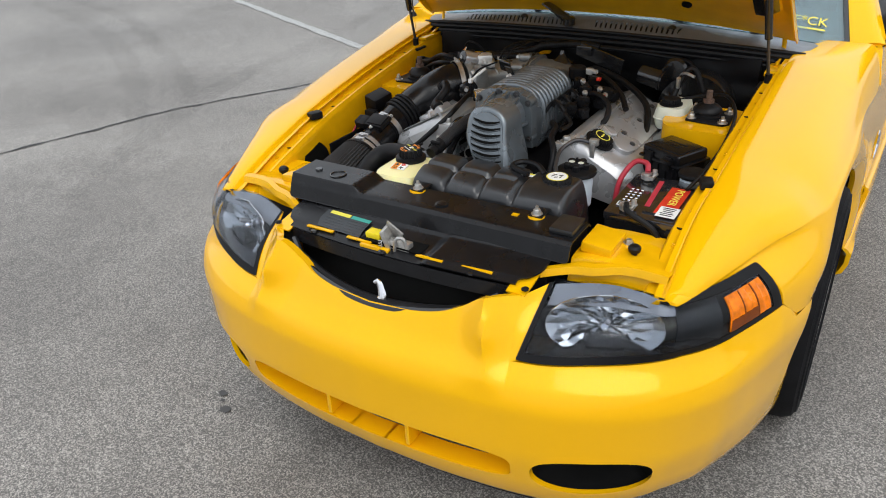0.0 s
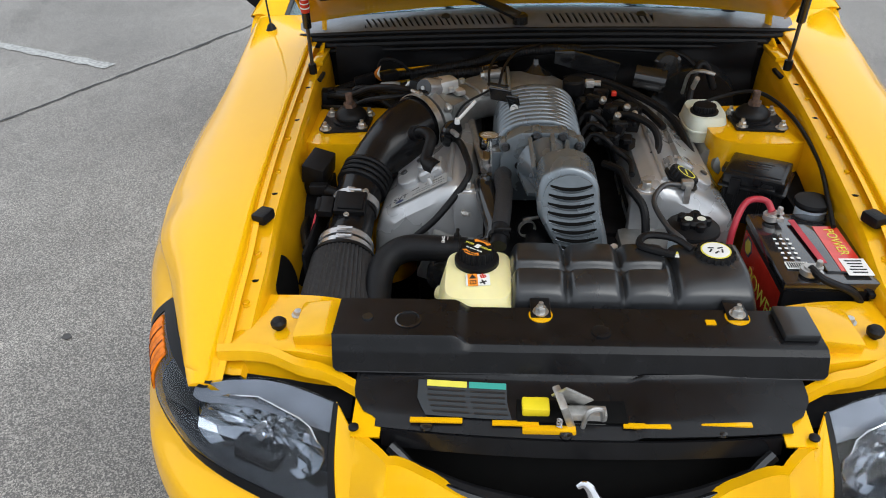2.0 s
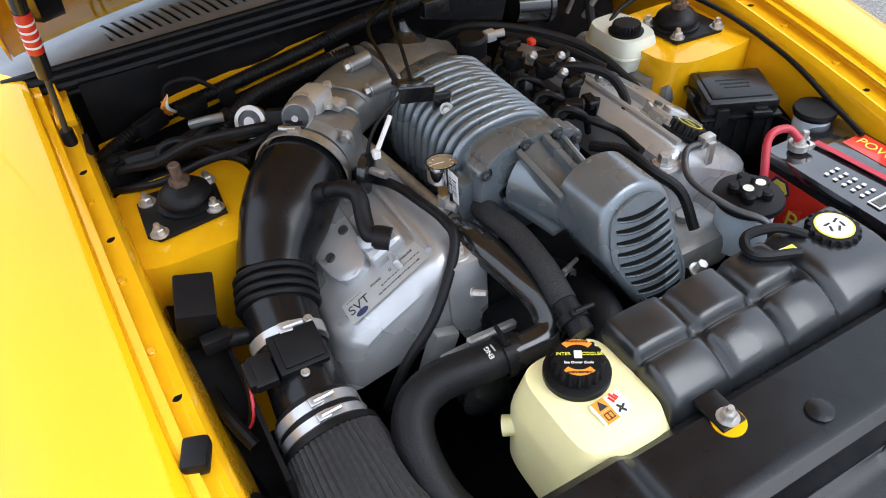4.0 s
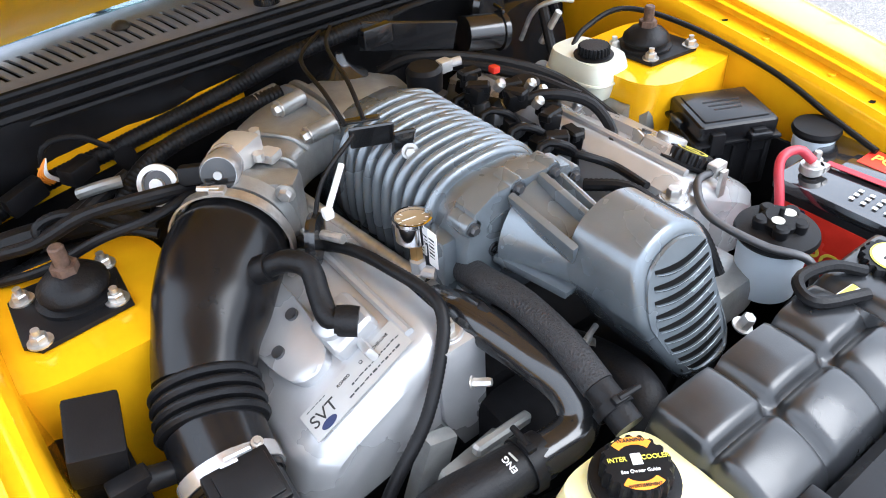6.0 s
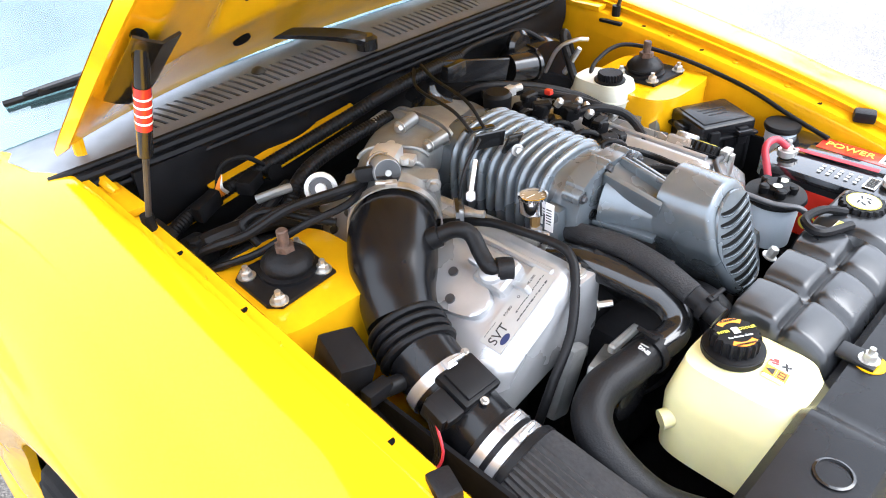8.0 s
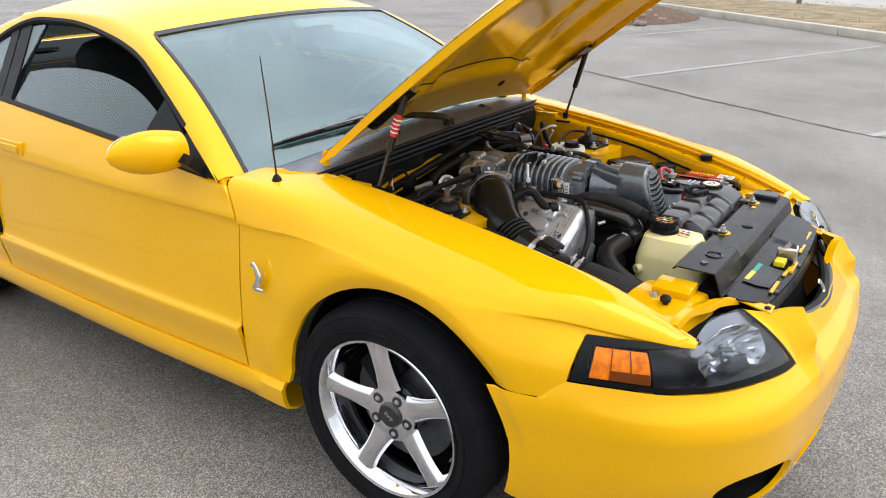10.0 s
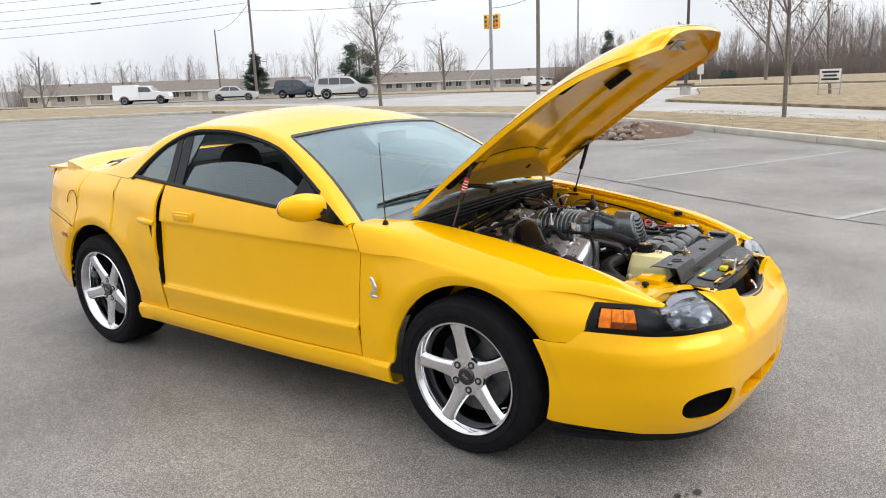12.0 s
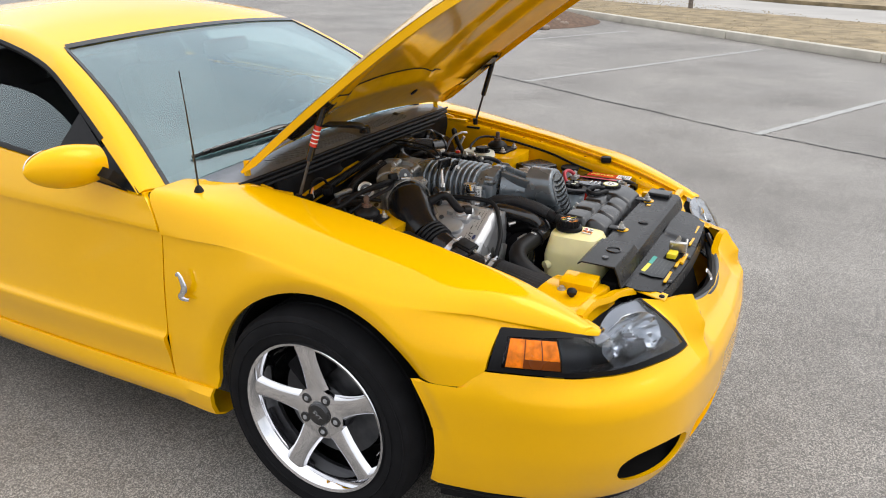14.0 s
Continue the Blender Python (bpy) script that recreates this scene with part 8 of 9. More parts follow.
part("rear_mirror", box(0.22, 0.03, 0.06, (0.0, 1.05, 1.185), 0.012), GLOSS_BLACK, cabin)
part("headliner", grid(lambda u, v: cross(1.18 + 0.84 * u, 0.96 * (2 * v - 1), 0.03), 10, 12, 0.004), INTERIOR, cabin)
# lettering on the lower corner of the windshield
SM = axis(ws_low(0.865).lerp(ws_top(0.865), 0.115) + Vector((0, -0.008, 0.007)), (0.12, -0.60, 0.78), (0, 0.78, 0.6))
words("F*CK", 0.045, SM @ pose(0, 0, 0.001, 0, 0, 0), LABEL_YELLOW, car, "window_lettering")
part("print_bar", moved(box(0.095, 0.006, 0.0006, (0, -0.028, 0.001)), SM), LABEL_YELLOW, car)


# ---- ground ----
def ground_material():
    m = mat("worn_asphalt", (0.20, 0.195, 0.19), 0.55, vary=0.1, scale=1.2)
    n, l = m.node_tree.nodes, m.node_tree.links
    b = n["Principled BSDF"]
    tc = n.new("ShaderNodeTexCoord")
    grit = n.new("ShaderNodeTexVoronoi")
    grit.inputs["Scale"].default_value = 300
    l.new(tc.outputs["Object"], grit.inputs["Vector"])
    fine = n.new("ShaderNodeTexNoise")
    fine.inputs["Scale"].default_value, fine.inputs["Detail"].default_value = 130, 5
    l.new(tc.outputs["Object"], fine.inputs["Vector"])
    broad = n.new("ShaderNodeTexNoise")
    broad.inputs["Scale"].default_value, broad.inputs["Detail"].default_value = 0.7, 7
    l.new(tc.outputs["Object"], broad.inputs["Vector"])
    r1 = n.new("ShaderNodeValToRGB")
    r1.color_ramp.elements[0].position, r1.color_ramp.elements[1].position = 0.35, 0.75
    r1.color_ramp.elements[0].color, r1.color_ramp.elements[1].color = (0.165, 0.160, 0.156, 1), (0.275, 0.268, 0.258, 1)
    l.new(fine.outputs["Fac"], r1.inputs[0])
    r2 = n.new("ShaderNodeValToRGB")
    r2.color_ramp.elements[0].position, r2.color_ramp.elements[1].position = 0.32, 0.7
    r2.color_ramp.elements[0].color, r2.color_ramp.elements[1].color = (0.60, 0.585, 0.57, 1), (1.05, 1.04, 1.02, 1)
    l.new(broad.outputs["Fac"], r2.inputs[0])
    mul = n.new("ShaderNodeMix")
    mul.data_type, mul.blend_type = "RGBA", "MULTIPLY"
    mul.inputs[0].default_value = 1.0
    l.new(r1.outputs[0], mul.inputs[6])
    mid = n.new("ShaderNodeTexNoise")
    mid.inputs["Scale"].default_value, mid.inputs["Detail"].default_value, mid.inputs["Roughness"].default_value = 7.0, 9, 0.72
    stretch = n.new("ShaderNodeMapping")
    stretch.inputs["Scale"].default_value = (1.0, 0.75, 1.0)
    stretch.inputs["Rotation"].default_value = (0, 0, 0.5)
    l.new(tc.outputs["Object"], stretch.inputs["Vector"])
    l.new(stretch.outputs[0], mid.inputs["Vector"])
    r3 = n.new("ShaderNodeValToRGB")
    r3.color_ramp.elements[0].position, r3.color_ramp.elements[1].position = 0.30, 0.70
    r3.color_ramp.elements[0].color, r3.color_ramp.elements[1].color = (0.86, 0.845, 0.83, 1), (1.13, 1.12, 1.11, 1)
    l.new(mid.outputs["Fac"], r3.inputs[0])
    both = n.new("ShaderNodeMix")
    both.data_type, both.blend_type = "RGBA", "MULTIPLY"
    both.inputs[0].default_value = 1.0
    l.new(r2.outputs[0], both.inputs[6])
    l.new(r3.outputs[0], both.inputs[7])
    l.new(both.outputs[2], mul.inputs[7])
    stone = n.new("ShaderNodeValToRGB")
    stone.color_ramp.elements[0].position, stone.color_ramp.elements[1].position = 0.35, 0.98
    stone.color_ramp.elements[0].color, stone.color_ramp.elements[1].color = (0.56, 0.55, 0.54, 1), (2.20, 2.16, 2.08, 1)
    sep = n.new("ShaderNodeSeparateColor")
    l.new(grit.outputs["Color"], sep.inputs[0])
    l.new(sep.outputs[0], stone.inputs[0])
    mul2 = n.new("ShaderNodeMix")
    mul2.data_type, mul2.blend_type = "RGBA", "MULTIPLY"
    mul2.inputs[0].default_value = 1.0
    l.new(mul.outputs[2], mul2.inputs[6])
    l.new(stone.outputs[0], mul2.inputs[7])
    l.new(mul2.outputs[2], b.inputs["Base Color"])
    bp = n.new("ShaderNodeBump")
    bp.inputs["Strength"].default_value, bp.inputs["Distance"].default_value = 0.30, 0.002
    l.new(fine.outputs["Fac"], bp.inputs["Height"])
    l.new(bp.outputs[0], b.inputs["Normal"])
    return m


ASPHALT = ground_material()


def fall(x, y):
    """The land falls away gently beyond the main road."""
    return -0.019 * max(0.0, (0.62 * x + 0.78 * y) - 62) if 0.62 * x + 0.78 * y < 190 else -0.019 * 128


steps = [-2500, -600, -200, -80, -40, -20, -8, 0, 8, 16, 24, 32, 40, 50, 60, 72, 86, 100, 120, 145, 175, 210, 260, 340, 500, 900, 2500]
bm = bmesh.new()
vs = [[bm.verts.new((x, y, fall(x, y))) for y in steps] for x in steps]
for i in range(len(steps) - 1):
    for j in range(len(steps) - 1):
        bm.faces.new((vs[i][j], vs[i + 1][j], vs[i + 1][j + 1], vs[i][j + 1]))
ground = link("ground", bm, ASPHALT)
tagged(ground, "weathered grey asphalt parking lot with fine gravel", "ground", kind="structure")

CONCRETE = mat("pale_concrete", (0.46, 0.43, 0.37), 0.8, vary=0.15, scale=3, bump=0.4, bump_scale=60)
ROAD = mat("road_asphalt", (0.36, 0.345, 0.325), 0.85, vary=0.12, scale=0.6, bump=0.3, bump_scale=80)
DRY_GRASS = mat("dormant_grass", (0.25, 0.195, 0.115), 0.95, vary=0.38, scale=2.6, bump=0.9, bump_scale=25)
GRASS_BLADE = mat("dry_blades", (0.36, 0.29, 0.17), 0.9, vary=0.35, scale=2)
PAINT = mat("worn_white_paint", (0.34, 0.34, 0.33), 0.75, vary=0.40, scale=55, bump=0.4, bump_scale=120)
TAR = mat("crack_tar", (0.035, 0.034, 0.033), 0.7, vary=0.3, scale=20)
OIL = mat("oil_stain", (0.045, 0.042, 0.040), 0.5, vary=0.3, scale=30)
BARK = mat("grey_bark", (0.16, 0.135, 0.115), 0.9, vary=0.3, scale=12, bump=0.6, bump_scale=40)
TWIG = mat("bare_twigs", (0.17, 0.135, 0.115), 0.9, vary=0.25, scale=6)
LEAF = mat("clinging_dead_leaves", (0.16, 0.10, 0.06), 0.9, vary=0.4, scale=4)
PINE = mat("pine_needles", (0.025, 0.045, 0.028), 0.85, vary=0.4, scale=5)
SIDING = mat("beige_siding", (0.46, 0.43, 0.38), 0.8, vary=0.08, scale=1.5)
ROOFING = mat("brown_shingles", (0.17, 0.145, 0.125), 0.9, vary=0.2, scale=2, bump=0.5, bump_scale=10)
DARK_PANE = mat("dark_pane", (0.06, 0.065, 0.07), 0.2, coat=0.3)
TRIM = mat("white_trim", (0.68, 0.66, 0.62), 0.6)
POLE_WOOD = mat("weathered_pole", (0.17, 0.15, 0.13), 0.9, vary=0.2, scale=8, bump=0.4, bump_scale=30)
POLE_STEEL = mat("galvanised_pole", (0.34, 0.34, 0.35), 0.5, metal=0.6, vary=0.1)
POLE_BROWN = mat("bronze_pole", (0.07, 0.055, 0.045), 0.5)
SIGNAL = mat("signal_yellow", (0.75, 0.42, 0.03), 0.5)
STONE = mat("field_stone", (0.25, 0.195, 0.155), 0.85, vary=0.3, scale=5, bump=0.6, bump_scale=25)
SOIL = mat("mulch", (0.12, 0.075, 0.05), 0.95, vary=0.3, scale=12, bump=0.8, bump_scale=40)
WIRE = mat("line_wire", (0.03, 0.03, 0.03), 0.6)


def sheet(name, outline, z, material, label, category, bed=0.0):
    """A flat area of the setting, a little above the one below it."""
    bm = bmesh.new()
    hi = [bm.verts.new((x, y, z + fall(x, y))) for x, y in outline]
    bm.faces.new(hi)
    if bed:
        r = bmesh.ops.extrude_face_region(bm, geom=bm.faces[:])
        for v in r["geom"]:
            if isinstance(v, bmesh.types.BMVert):
                v.co.z -= bed
    bmesh.ops.triangulate(bm, faces=bm.faces)
    return tagged(link(name, bm, material, smooth=False), label, category, kind="structure")


def kerb(points, name="kerb"):
    """A cast kerb with a rounded top along a line, in lengths with joints."""
    group = thing(name, "pale concrete kerb edging the parking lot", "kerb", kind="structure")
    fine = path3([(x, y, 0) for x, y in points], max(4, int(sum(math.dist(a, b) for a, b in zip(points, points[1:])) / 3.0)))
    for a, b in zip(fine, fine[1:]):
        d = (b - a)
        m = Matrix.Translation((a + b) / 2 + Vector((0, 0, 0.062))) @ Matrix.Rotation(math.atan2(d.y, d.x), 4, "Z")
        part("kerb_length", moved(box(d.length - 0.012, 0.17, 0.155, (0, 0, 0), 0.03, 2), m), CONCRETE, group)


# lot edge, verges and roads
KA = [(4.5, -9.0), (8.3, -4.3), (11.65, -0.23), (14.2, 2.95), (16.9, 6.2), (18.4, 8.7)]
KB = [(18.4, 8.7), (19.4, 11.6), (20.0, 14.2), (19.7, 18.0), (20.2, 22.0), (21.4, 28.0), (21.0, 32.0), (17.9, 34.4), (12.0, 39.5), (2.0, 47.0)]
kerb(KA)
kerb(KB)
sheet("verge_1", [(4.6, -9.1), (8.4, -4.35), (11.75, -0.28), (14.3, 2.9), (17.0, 6.15), (18.5, 8.6), (21.6, 9.2), (20.8, 7.4), (18.4, 3.3), (16.9, 0.3), (12.5, -7.0), (10.5, -11)], 0.12, DRY_GRASS, "dormant tan grass verge beside the kerb", "verge", 0.12)
sheet("verge_2", [(18.5, 8.8), (19.5, 11.6), (20.1, 14.2), (19.8, 18.0), (20.3, 22.0), (21.5, 28.0), (21.1, 32.1), (18.0, 34.5), (12.1, 39.6), (2.1, 47.1), (6, 62), (23, 58), (26.0, 47), (26.5, 32), (24.9, 21), (24.4, 14.2), (22.5, 9.6)], 0.12, DRY_GRASS, "dormant tan grass verge along the road", "verge", 0.12)
sheet("sidewalk", [(24.9, 14.0), (25.3, 21), (27.0, 32), (26.6, 47), (23.6, 58.5), (24.4, 58.8), (27.6, 47.2), (28.1, 32), (26.4, 21), (26.0, 13.8)], 0.05, CONCRETE, "pale concrete sidewalk", "sidewalk", 0.05)
sheet("road_1", [(10.8, -11), (12.7, -7.1), (17.1, 0.2), (18.6, 3.2), (21.0, 7.3), (22.2, 9.6), (29.8, 10.6), (25.9, 5.0), (22.6, 0.8), (17.5, -8)], 0.008, ROAD, "light grey side road", "road")
sheet("road_2", [(26.6, 13.2), (27.0, 21), (28.7, 32), (28.3, 47), (25, 59), (14, 95), (24, 112), (34.0, 72.5), (42.5, 66), (48.5, 60), (48.5, 46), (48.0, 30), (47, 22), (47, 13), (40, 8), (30, 10)], 0.010, ROAD, "light grey main road", "road")
sheet("verge_3", [(22.8, 0.6), (26.1, 4.9), (30.0, 10.2), (36, 10.5), (46.5, 14), (48.5, 10), (49.5, 3), (50, -6), (18, -8.4)], 0.10, DRY_GRASS, "tan lawn across the side road", "lawn", 0.10)
sheet("verge_4", [(26, 114), (34.8, 73.2), (43.2, 66.6), (49.2, 60.4), (49.2, 46), (48.7, 30), (47.7, 22), (52, 24), (120, 60), (140, 90), (80, 150), (60, 160)], 0.10, DRY_GRASS, "tan lawn before the low buildings", "lawn", 0.10)
sheet("road_3", [(46.8, 14.4), (48.9, 10), (50, 3), (50.5, -8), (54, -8), (53.6, 3), (52.5, 11), (51, 20)], 0.012, CONCRETE, "pale road in the distance", "road")
sheet("verge_5", [(54.2, -10), (53.8, 3), (52.7, 11), (51.5, 21), (58, 24), (75, 24), (84, 18), (88, 0), (86, -12)], 0.14, DRY_GRASS, "tan grass rise beyond the far road", "lawn", 0.14)
sheet("lawn_far", [(58.4, 24.4), (75.4, 24.4), (84.6, 18.4), (88.6, 0), (150, -20), (170, 40), (125, 58)], 0.06, DRY_GRASS, "brown field before the woods", "field", 0.06)


# grass tufts along the near verges
rnd = random.Random(4)
verts, faces = [], []
for k in range(9000):
    t = rnd.random() * 5
    i = min(int(t), 4)
    ax, ay = KA[i]
    bx, by = KA[i + 1]
    w = rnd.random()
    px, py = ax + (bx - ax) * (t - i) + 0.78 * (0.15 + 4.2 * w * w), ay + (by - ay) * (t - i) - 0.62 * (0.15 + 4.2 * w * w)
    h, a = rnd.uniform(0.003, 0.012), rnd.uniform(0, 6.28)
    n = len(verts)
    verts += [(px - 0.02 * math.cos(a), py - 0.02 * math.sin(a), 0.115), (px + 0.02 * math.cos(a), py + 0.02 * math.sin(a), 0.115), (px + rnd.uniform(-0.04, 0.04), py + rnd.uniform(-0.04, 0.04), 0.12 + h)]
    faces.append((n, n + 1, n + 2))
me = bpy.data.meshes.new("grass_tufts")
me.from_pydata(verts, [], faces)
me.materials.append(GRASS_BLADE)
tagged(new("grass_tufts", me), "dry tan grass blades on the verge", "grass", kind="stuff")


def painted_line(a, b, w=0.10, seed=1):
    """A worn parking line with an uneven edge."""
    r = random.Random(seed)
    a, b = Vector((*a, 0)), Vector((*b, 0))
    d = (b - a).normalized()
    s = Vector((-d.y, d.x, 0))
    n = max(6, int((b - a).length / 0.08))
    bm = bmesh.new()
    rows = []
    for i in range(n + 1):
        p = a.lerp(b, i / n)
        rows.append([bm.verts.new(p + s * (q * w / 2 + r.uniform(-0.010, 0.010)) + Vector((0, 0, 0.0045))) for q in (-1, 1)])
    for p, q in zip(rows, rows[1:]):
        bm.faces.new((p[0], q[0], q[1], p[1]))
    tagged(link("parking_line", bm, PAINT, smooth=False), "worn white painted parking line on asphalt", "line", "parking lines", "structure")


for k, (a, b) in enumerate((((6.5, 2.43), (11.25, 0.26)), ((10.6, 4.12), (12.9, 2.95)), ((4.90, -0.47), (9.2, -2.35)), ((-2.47, 2.71), (-7.2, 4.85)), ((13.0, 6.4), (15.6, 5.2)))):
    painted_line(a, b, 0.085, k)


def crack(points, w, seed):
    """A meandering open crack, sunk dark between the asphalt edges."""
    r = random.Random(seed)
    ps = path3([(x, y, 0) for x, y in points], max(30, int(sum(math.dist(p, q) for p, q in zip(points, points[1:])) / 0.06)))
    bm = bmesh.new()
    rows = []
    off = 0
    for i, p in enumerate(ps):
        d = (ps[min(i + 1, len(ps) - 1)] - ps[max(i - 1, 0)]).normalized()
        s = Vector((-d.y, d.x, 0))
        off = 0.85 * off + r.uniform(-0.012, 0.012)
        ww = w * r.uniform(0.4, 1.3)
        rows.append([bm.verts.new(p + s * (off + q * ww) + Vector((0, 0, 0.0042))) for q in (-1, 1)])
    for p, q in zip(rows, rows[1:]):
        bm.faces.new((p[0], q[0], q[1], p[1]))
    tagged(link("asphalt_crack", bm, TAR, smooth=False), "dark meandering crack in the asphalt", "crack", kind="structure")


crack([(-4.3, -2.0), (-3.85, -0.95), (-3.47, 0.10), (-3.16, 1.08), (-2.66, 1.97), (-2.1, 2.95), (-1.3, 4.4), (0.2, 7.0)], 0.012, 3)
crack([(8.2, 5.6), (6.6, 2.72), (5.37, 0.49), (4.69, -1.03), (3.9, -2.9), (3.1, -4.6)], 0.014, 5)
for x, y, r in ((-0.637, -0.854, 0.022), (-0.700, -0.800, 0.016), (-0.675, -0.825, 0.008), (-0.55, -1.23, 0.035), (-0.95, -0.45, 0.018), (-1.5, 0.2, 0.02)):
    bm = bmesh.new()
    rr = random.Random(int(1000 * r + 10))
    bm.faces.new([bm.verts.new((x + r * rr.uniform(0.5, 0.9) * 1.3 * math.cos(a), y + r * rr.uniform(0.5, 0.9) * math.sin(a), 0.0042)) for a in np.linspace(0, 2 * math.pi, 15)[:-1]])
    tagged(link("oil_spot", bm, OIL, smooth=False), "small dark oil spot on the asphalt", "stain", "oil spots", "structure")


def mark_material():
    """Rubber rubbed into the stones: thin, broken cover."""
    m = mat("tyre_rubber_mark", (0.055, 0.052, 0.050), 0.6, vary=0.2, scale=20)
    n, l = m.node_tree.nodes, m.node_tree.links
    tc = n.new("ShaderNodeTexCoord")
    no = n.new("ShaderNodeTexNoise")
    no.inputs["Scale"].default_value, no.inputs["Detail"].default_value = 55, 6
    l.new(tc.outputs["Object"], no.inputs["Vector"])
    mr = n.new("ShaderNodeMapRange")
    mr.inputs["From Min"].default_value, mr.inputs["From Max"].default_value = 0.42, 0.75
    mr.inputs["To Min"].default_value, mr.inputs["To Max"].default_value = 0.0, 0.26
    l.new(no.outputs["Fac"], mr.inputs[0])
    l.new(mr.outputs[0], n["Principled BSDF"].inputs["Alpha"])
    return m


TYRE_MARK = mark_material()


def tyre_mark(points, w):
    ps = path3([(x, y, 0.0030) for x, y in points], 60)
    bm = bmesh.new()
    rows = []
    for i, p in enumerate(ps):
        d = (ps[min(i + 1, 60)] - ps[max(i - 1, 0)]).normalized()
        ww = w * (0.6 + 0.4 * math.sin(math.pi * i / 60))
        rows.append([bm.verts.new(p + Vector((-d.y, d.x, 0)) * q * ww) for q in (-0.5, 0.5)])
    for p, q in zip(rows, rows[1:]):
        bm.faces.new((p[0], q[0], q[1], p[1]))
    tagged(link("tyre_mark", bm, TYRE_MARK, smooth=False), "faint dark tyre mark curving over the asphalt", "mark", "tyre marks", "structure")


tyre_mark([(-8.01, 3.22), (-6.16, 2.65), (-4.93, 2.06), (-4.05, 1.51), (-3.49, 1.10), (-3.0, 0.67)], 0.20)
tyre_mark([(-7.82, 3.56), (-6.12, 3.03), (-4.68, 2.28), (-3.80, 1.75), (-3.25, 1.36)], 0.16)
tyre_mark([(-3.85, 4.72), (-3.46, 3.26), (-3.37, 2.29), (-3.20, 1.46), (-2.85, 0.60), (-2.50, -0.1)], 0.22)

# ---- trees ----
def bare_tree(name, at, height, seed, label, spread=0.55, depth=4, leaves=0, trunk_r=None, low=0.25):
    """A leafless tree: tapered trunk, forking limbs and fine twigs."""
    r = random.Random(seed)
    tr = thing(name, label, "tree", "trees", at)
    tv, tf, cv, cf, lv, lf = [], [], [], [], [], []

    def limb(p, d, length, rad, level):
        v, f, k = (tv, tf, 7) if level < 2 else (cv, cf, 3)
        n = 4 if level < 2 else 3
        ring0 = None
        q = p.copy()
        dd = d.copy()
        pts = []
        for i in range(n + 1):
            rr = rad * (1 - 0.55 * i / n)
            o = dd.orthogonal().normalized()
            s = dd.cross(o)
            base = len(v)
            for j in range(k):
                a = 2 * math.pi * j / k
                v.append(tuple(q + rr * (math.cos(a) * o + math.sin(a) * s)))
            if ring0 is not None:
                for j in range(k):
                    f.append((ring0 + j, ring0 + (j + 1) % k, base + (j + 1) % k, base + j))
            ring0 = base
            pts.append((q.copy(), dd.copy(), rr))
            dd = (dd + Vector((r.uniform(-1, 1), r.uniform(-1, 1), r.uniform(-0.3, 0.9))) * 0.14).normalized()
            q = q + dd * (length / n)
        if level >= depth:
            for _ in range(leaves):
                c = pts[r.randint(1, n)][0] + Vector((r.uniform(-1, 1), r.uniform(-1, 1), r.uniform(-1, 0.4))) * 0.06
                b = len(lv)
                e = Vector((r.uniform(-1, 1), r.uniform(-1, 1), r.uniform(-1, 1))).normalized() * 0.035
                g = e.orthogonal().normalized() * 0.02
                lv.extend([tuple(c - e), tuple(c + g), tuple(c + e), tuple(c - g)])
                lf.append((b, b + 1, b + 2, b + 3))
            return
        kids = (7 if level == 0 else 5) if depth == 4 else (11 if level == 0 else 4)
        for i in range(kids):
            w = (low if level == 0 else 0.2) + (1 - (low if level == 0 else 0.2)) * (i + r.random()) / kids
            s = min(n, int(w * n))
            c, cd, crad = pts[s]
            a = r.uniform(0, 6.28) if level else 2.4 * i + r.uniform(-0.4, 0.4)
            o = cd.orthogonal().normalized()
            side = (math.cos(a) * o + math.sin(a) * cd.cross(o)).normalized()
            nd = (cd * (1 - spread * 0.75) + side * spread + Vector((0, 0, 0.18))).normalized()
            limb(c, nd, length * r.uniform(0.42, 0.62) * (1.15 - 0.45 * w if level == 0 else 1), crad * (0.40 if level == 0 else 0.6), level + 1)
    limb(Vector((0, 0, -0.05)), Vector((0, 0, 1)), height * 0.72, trunk_r or height * 0.016, 0)
    for nm, v, f, m in (("trunk", tv, tf, BARK), ("crown", cv, cf, TWIG), ("dead_leaves", lv, lf, LEAF)):
        if f:
            me = bpy.data.meshes.new(nm)
            me.from_pydata(v, [], f)
            me.materials.append(m)
            ob = new(nm, me)
            ob.parent = tr
    return tr


def on_land(x, y):
    return (x, y, fall(x, y))


bare_tree("tree", on_land(18.0, 2.76), 7.5, 11, "young bare street tree with clinging brown leaves", 0.60, 5, 1, 0.062, 0.30)
bare_tree("tree", on_land(27.3, 24.6), 7.4, 12, "bare street tree with clinging brown leaves", 0.66, 5, 1, 0.10, 0.35)
bare_tree("tree", on_land(40.1, 42.2), 7.5, 13, "slender bare young tree", 0.40, 3, 0, 0.05, 0.25)
bare_tree("tree", on_land(33.8, 73.5), 7.0, 14, "bare multi-limbed tree by the road", 0.55, 4, 0, 0.12, 0.1)
bare_tree("tree", on_land(27.0, 74.0), 7.5, 15, "bare tree by the road", 0.55, 4, 0, 0.12, 0.15)
bare_tree("tree", on_land(105.0, 76.5), 12.5, 16, "broad bare shade tree before the low building", 0.62, 4, 0, 0.22, 0.15)
bare_tree("tree", on_land(33.9, 4.2), 6.0, 17, "bare tree on the lawn", 0.5, 4, 0, 0.07, 0.2)
bare_tree("tree", on_land(52.0, 9.5), 8.0, 18, "bare tree beyond the far road", 0.5, 4, 0, 0.08, 0.2)
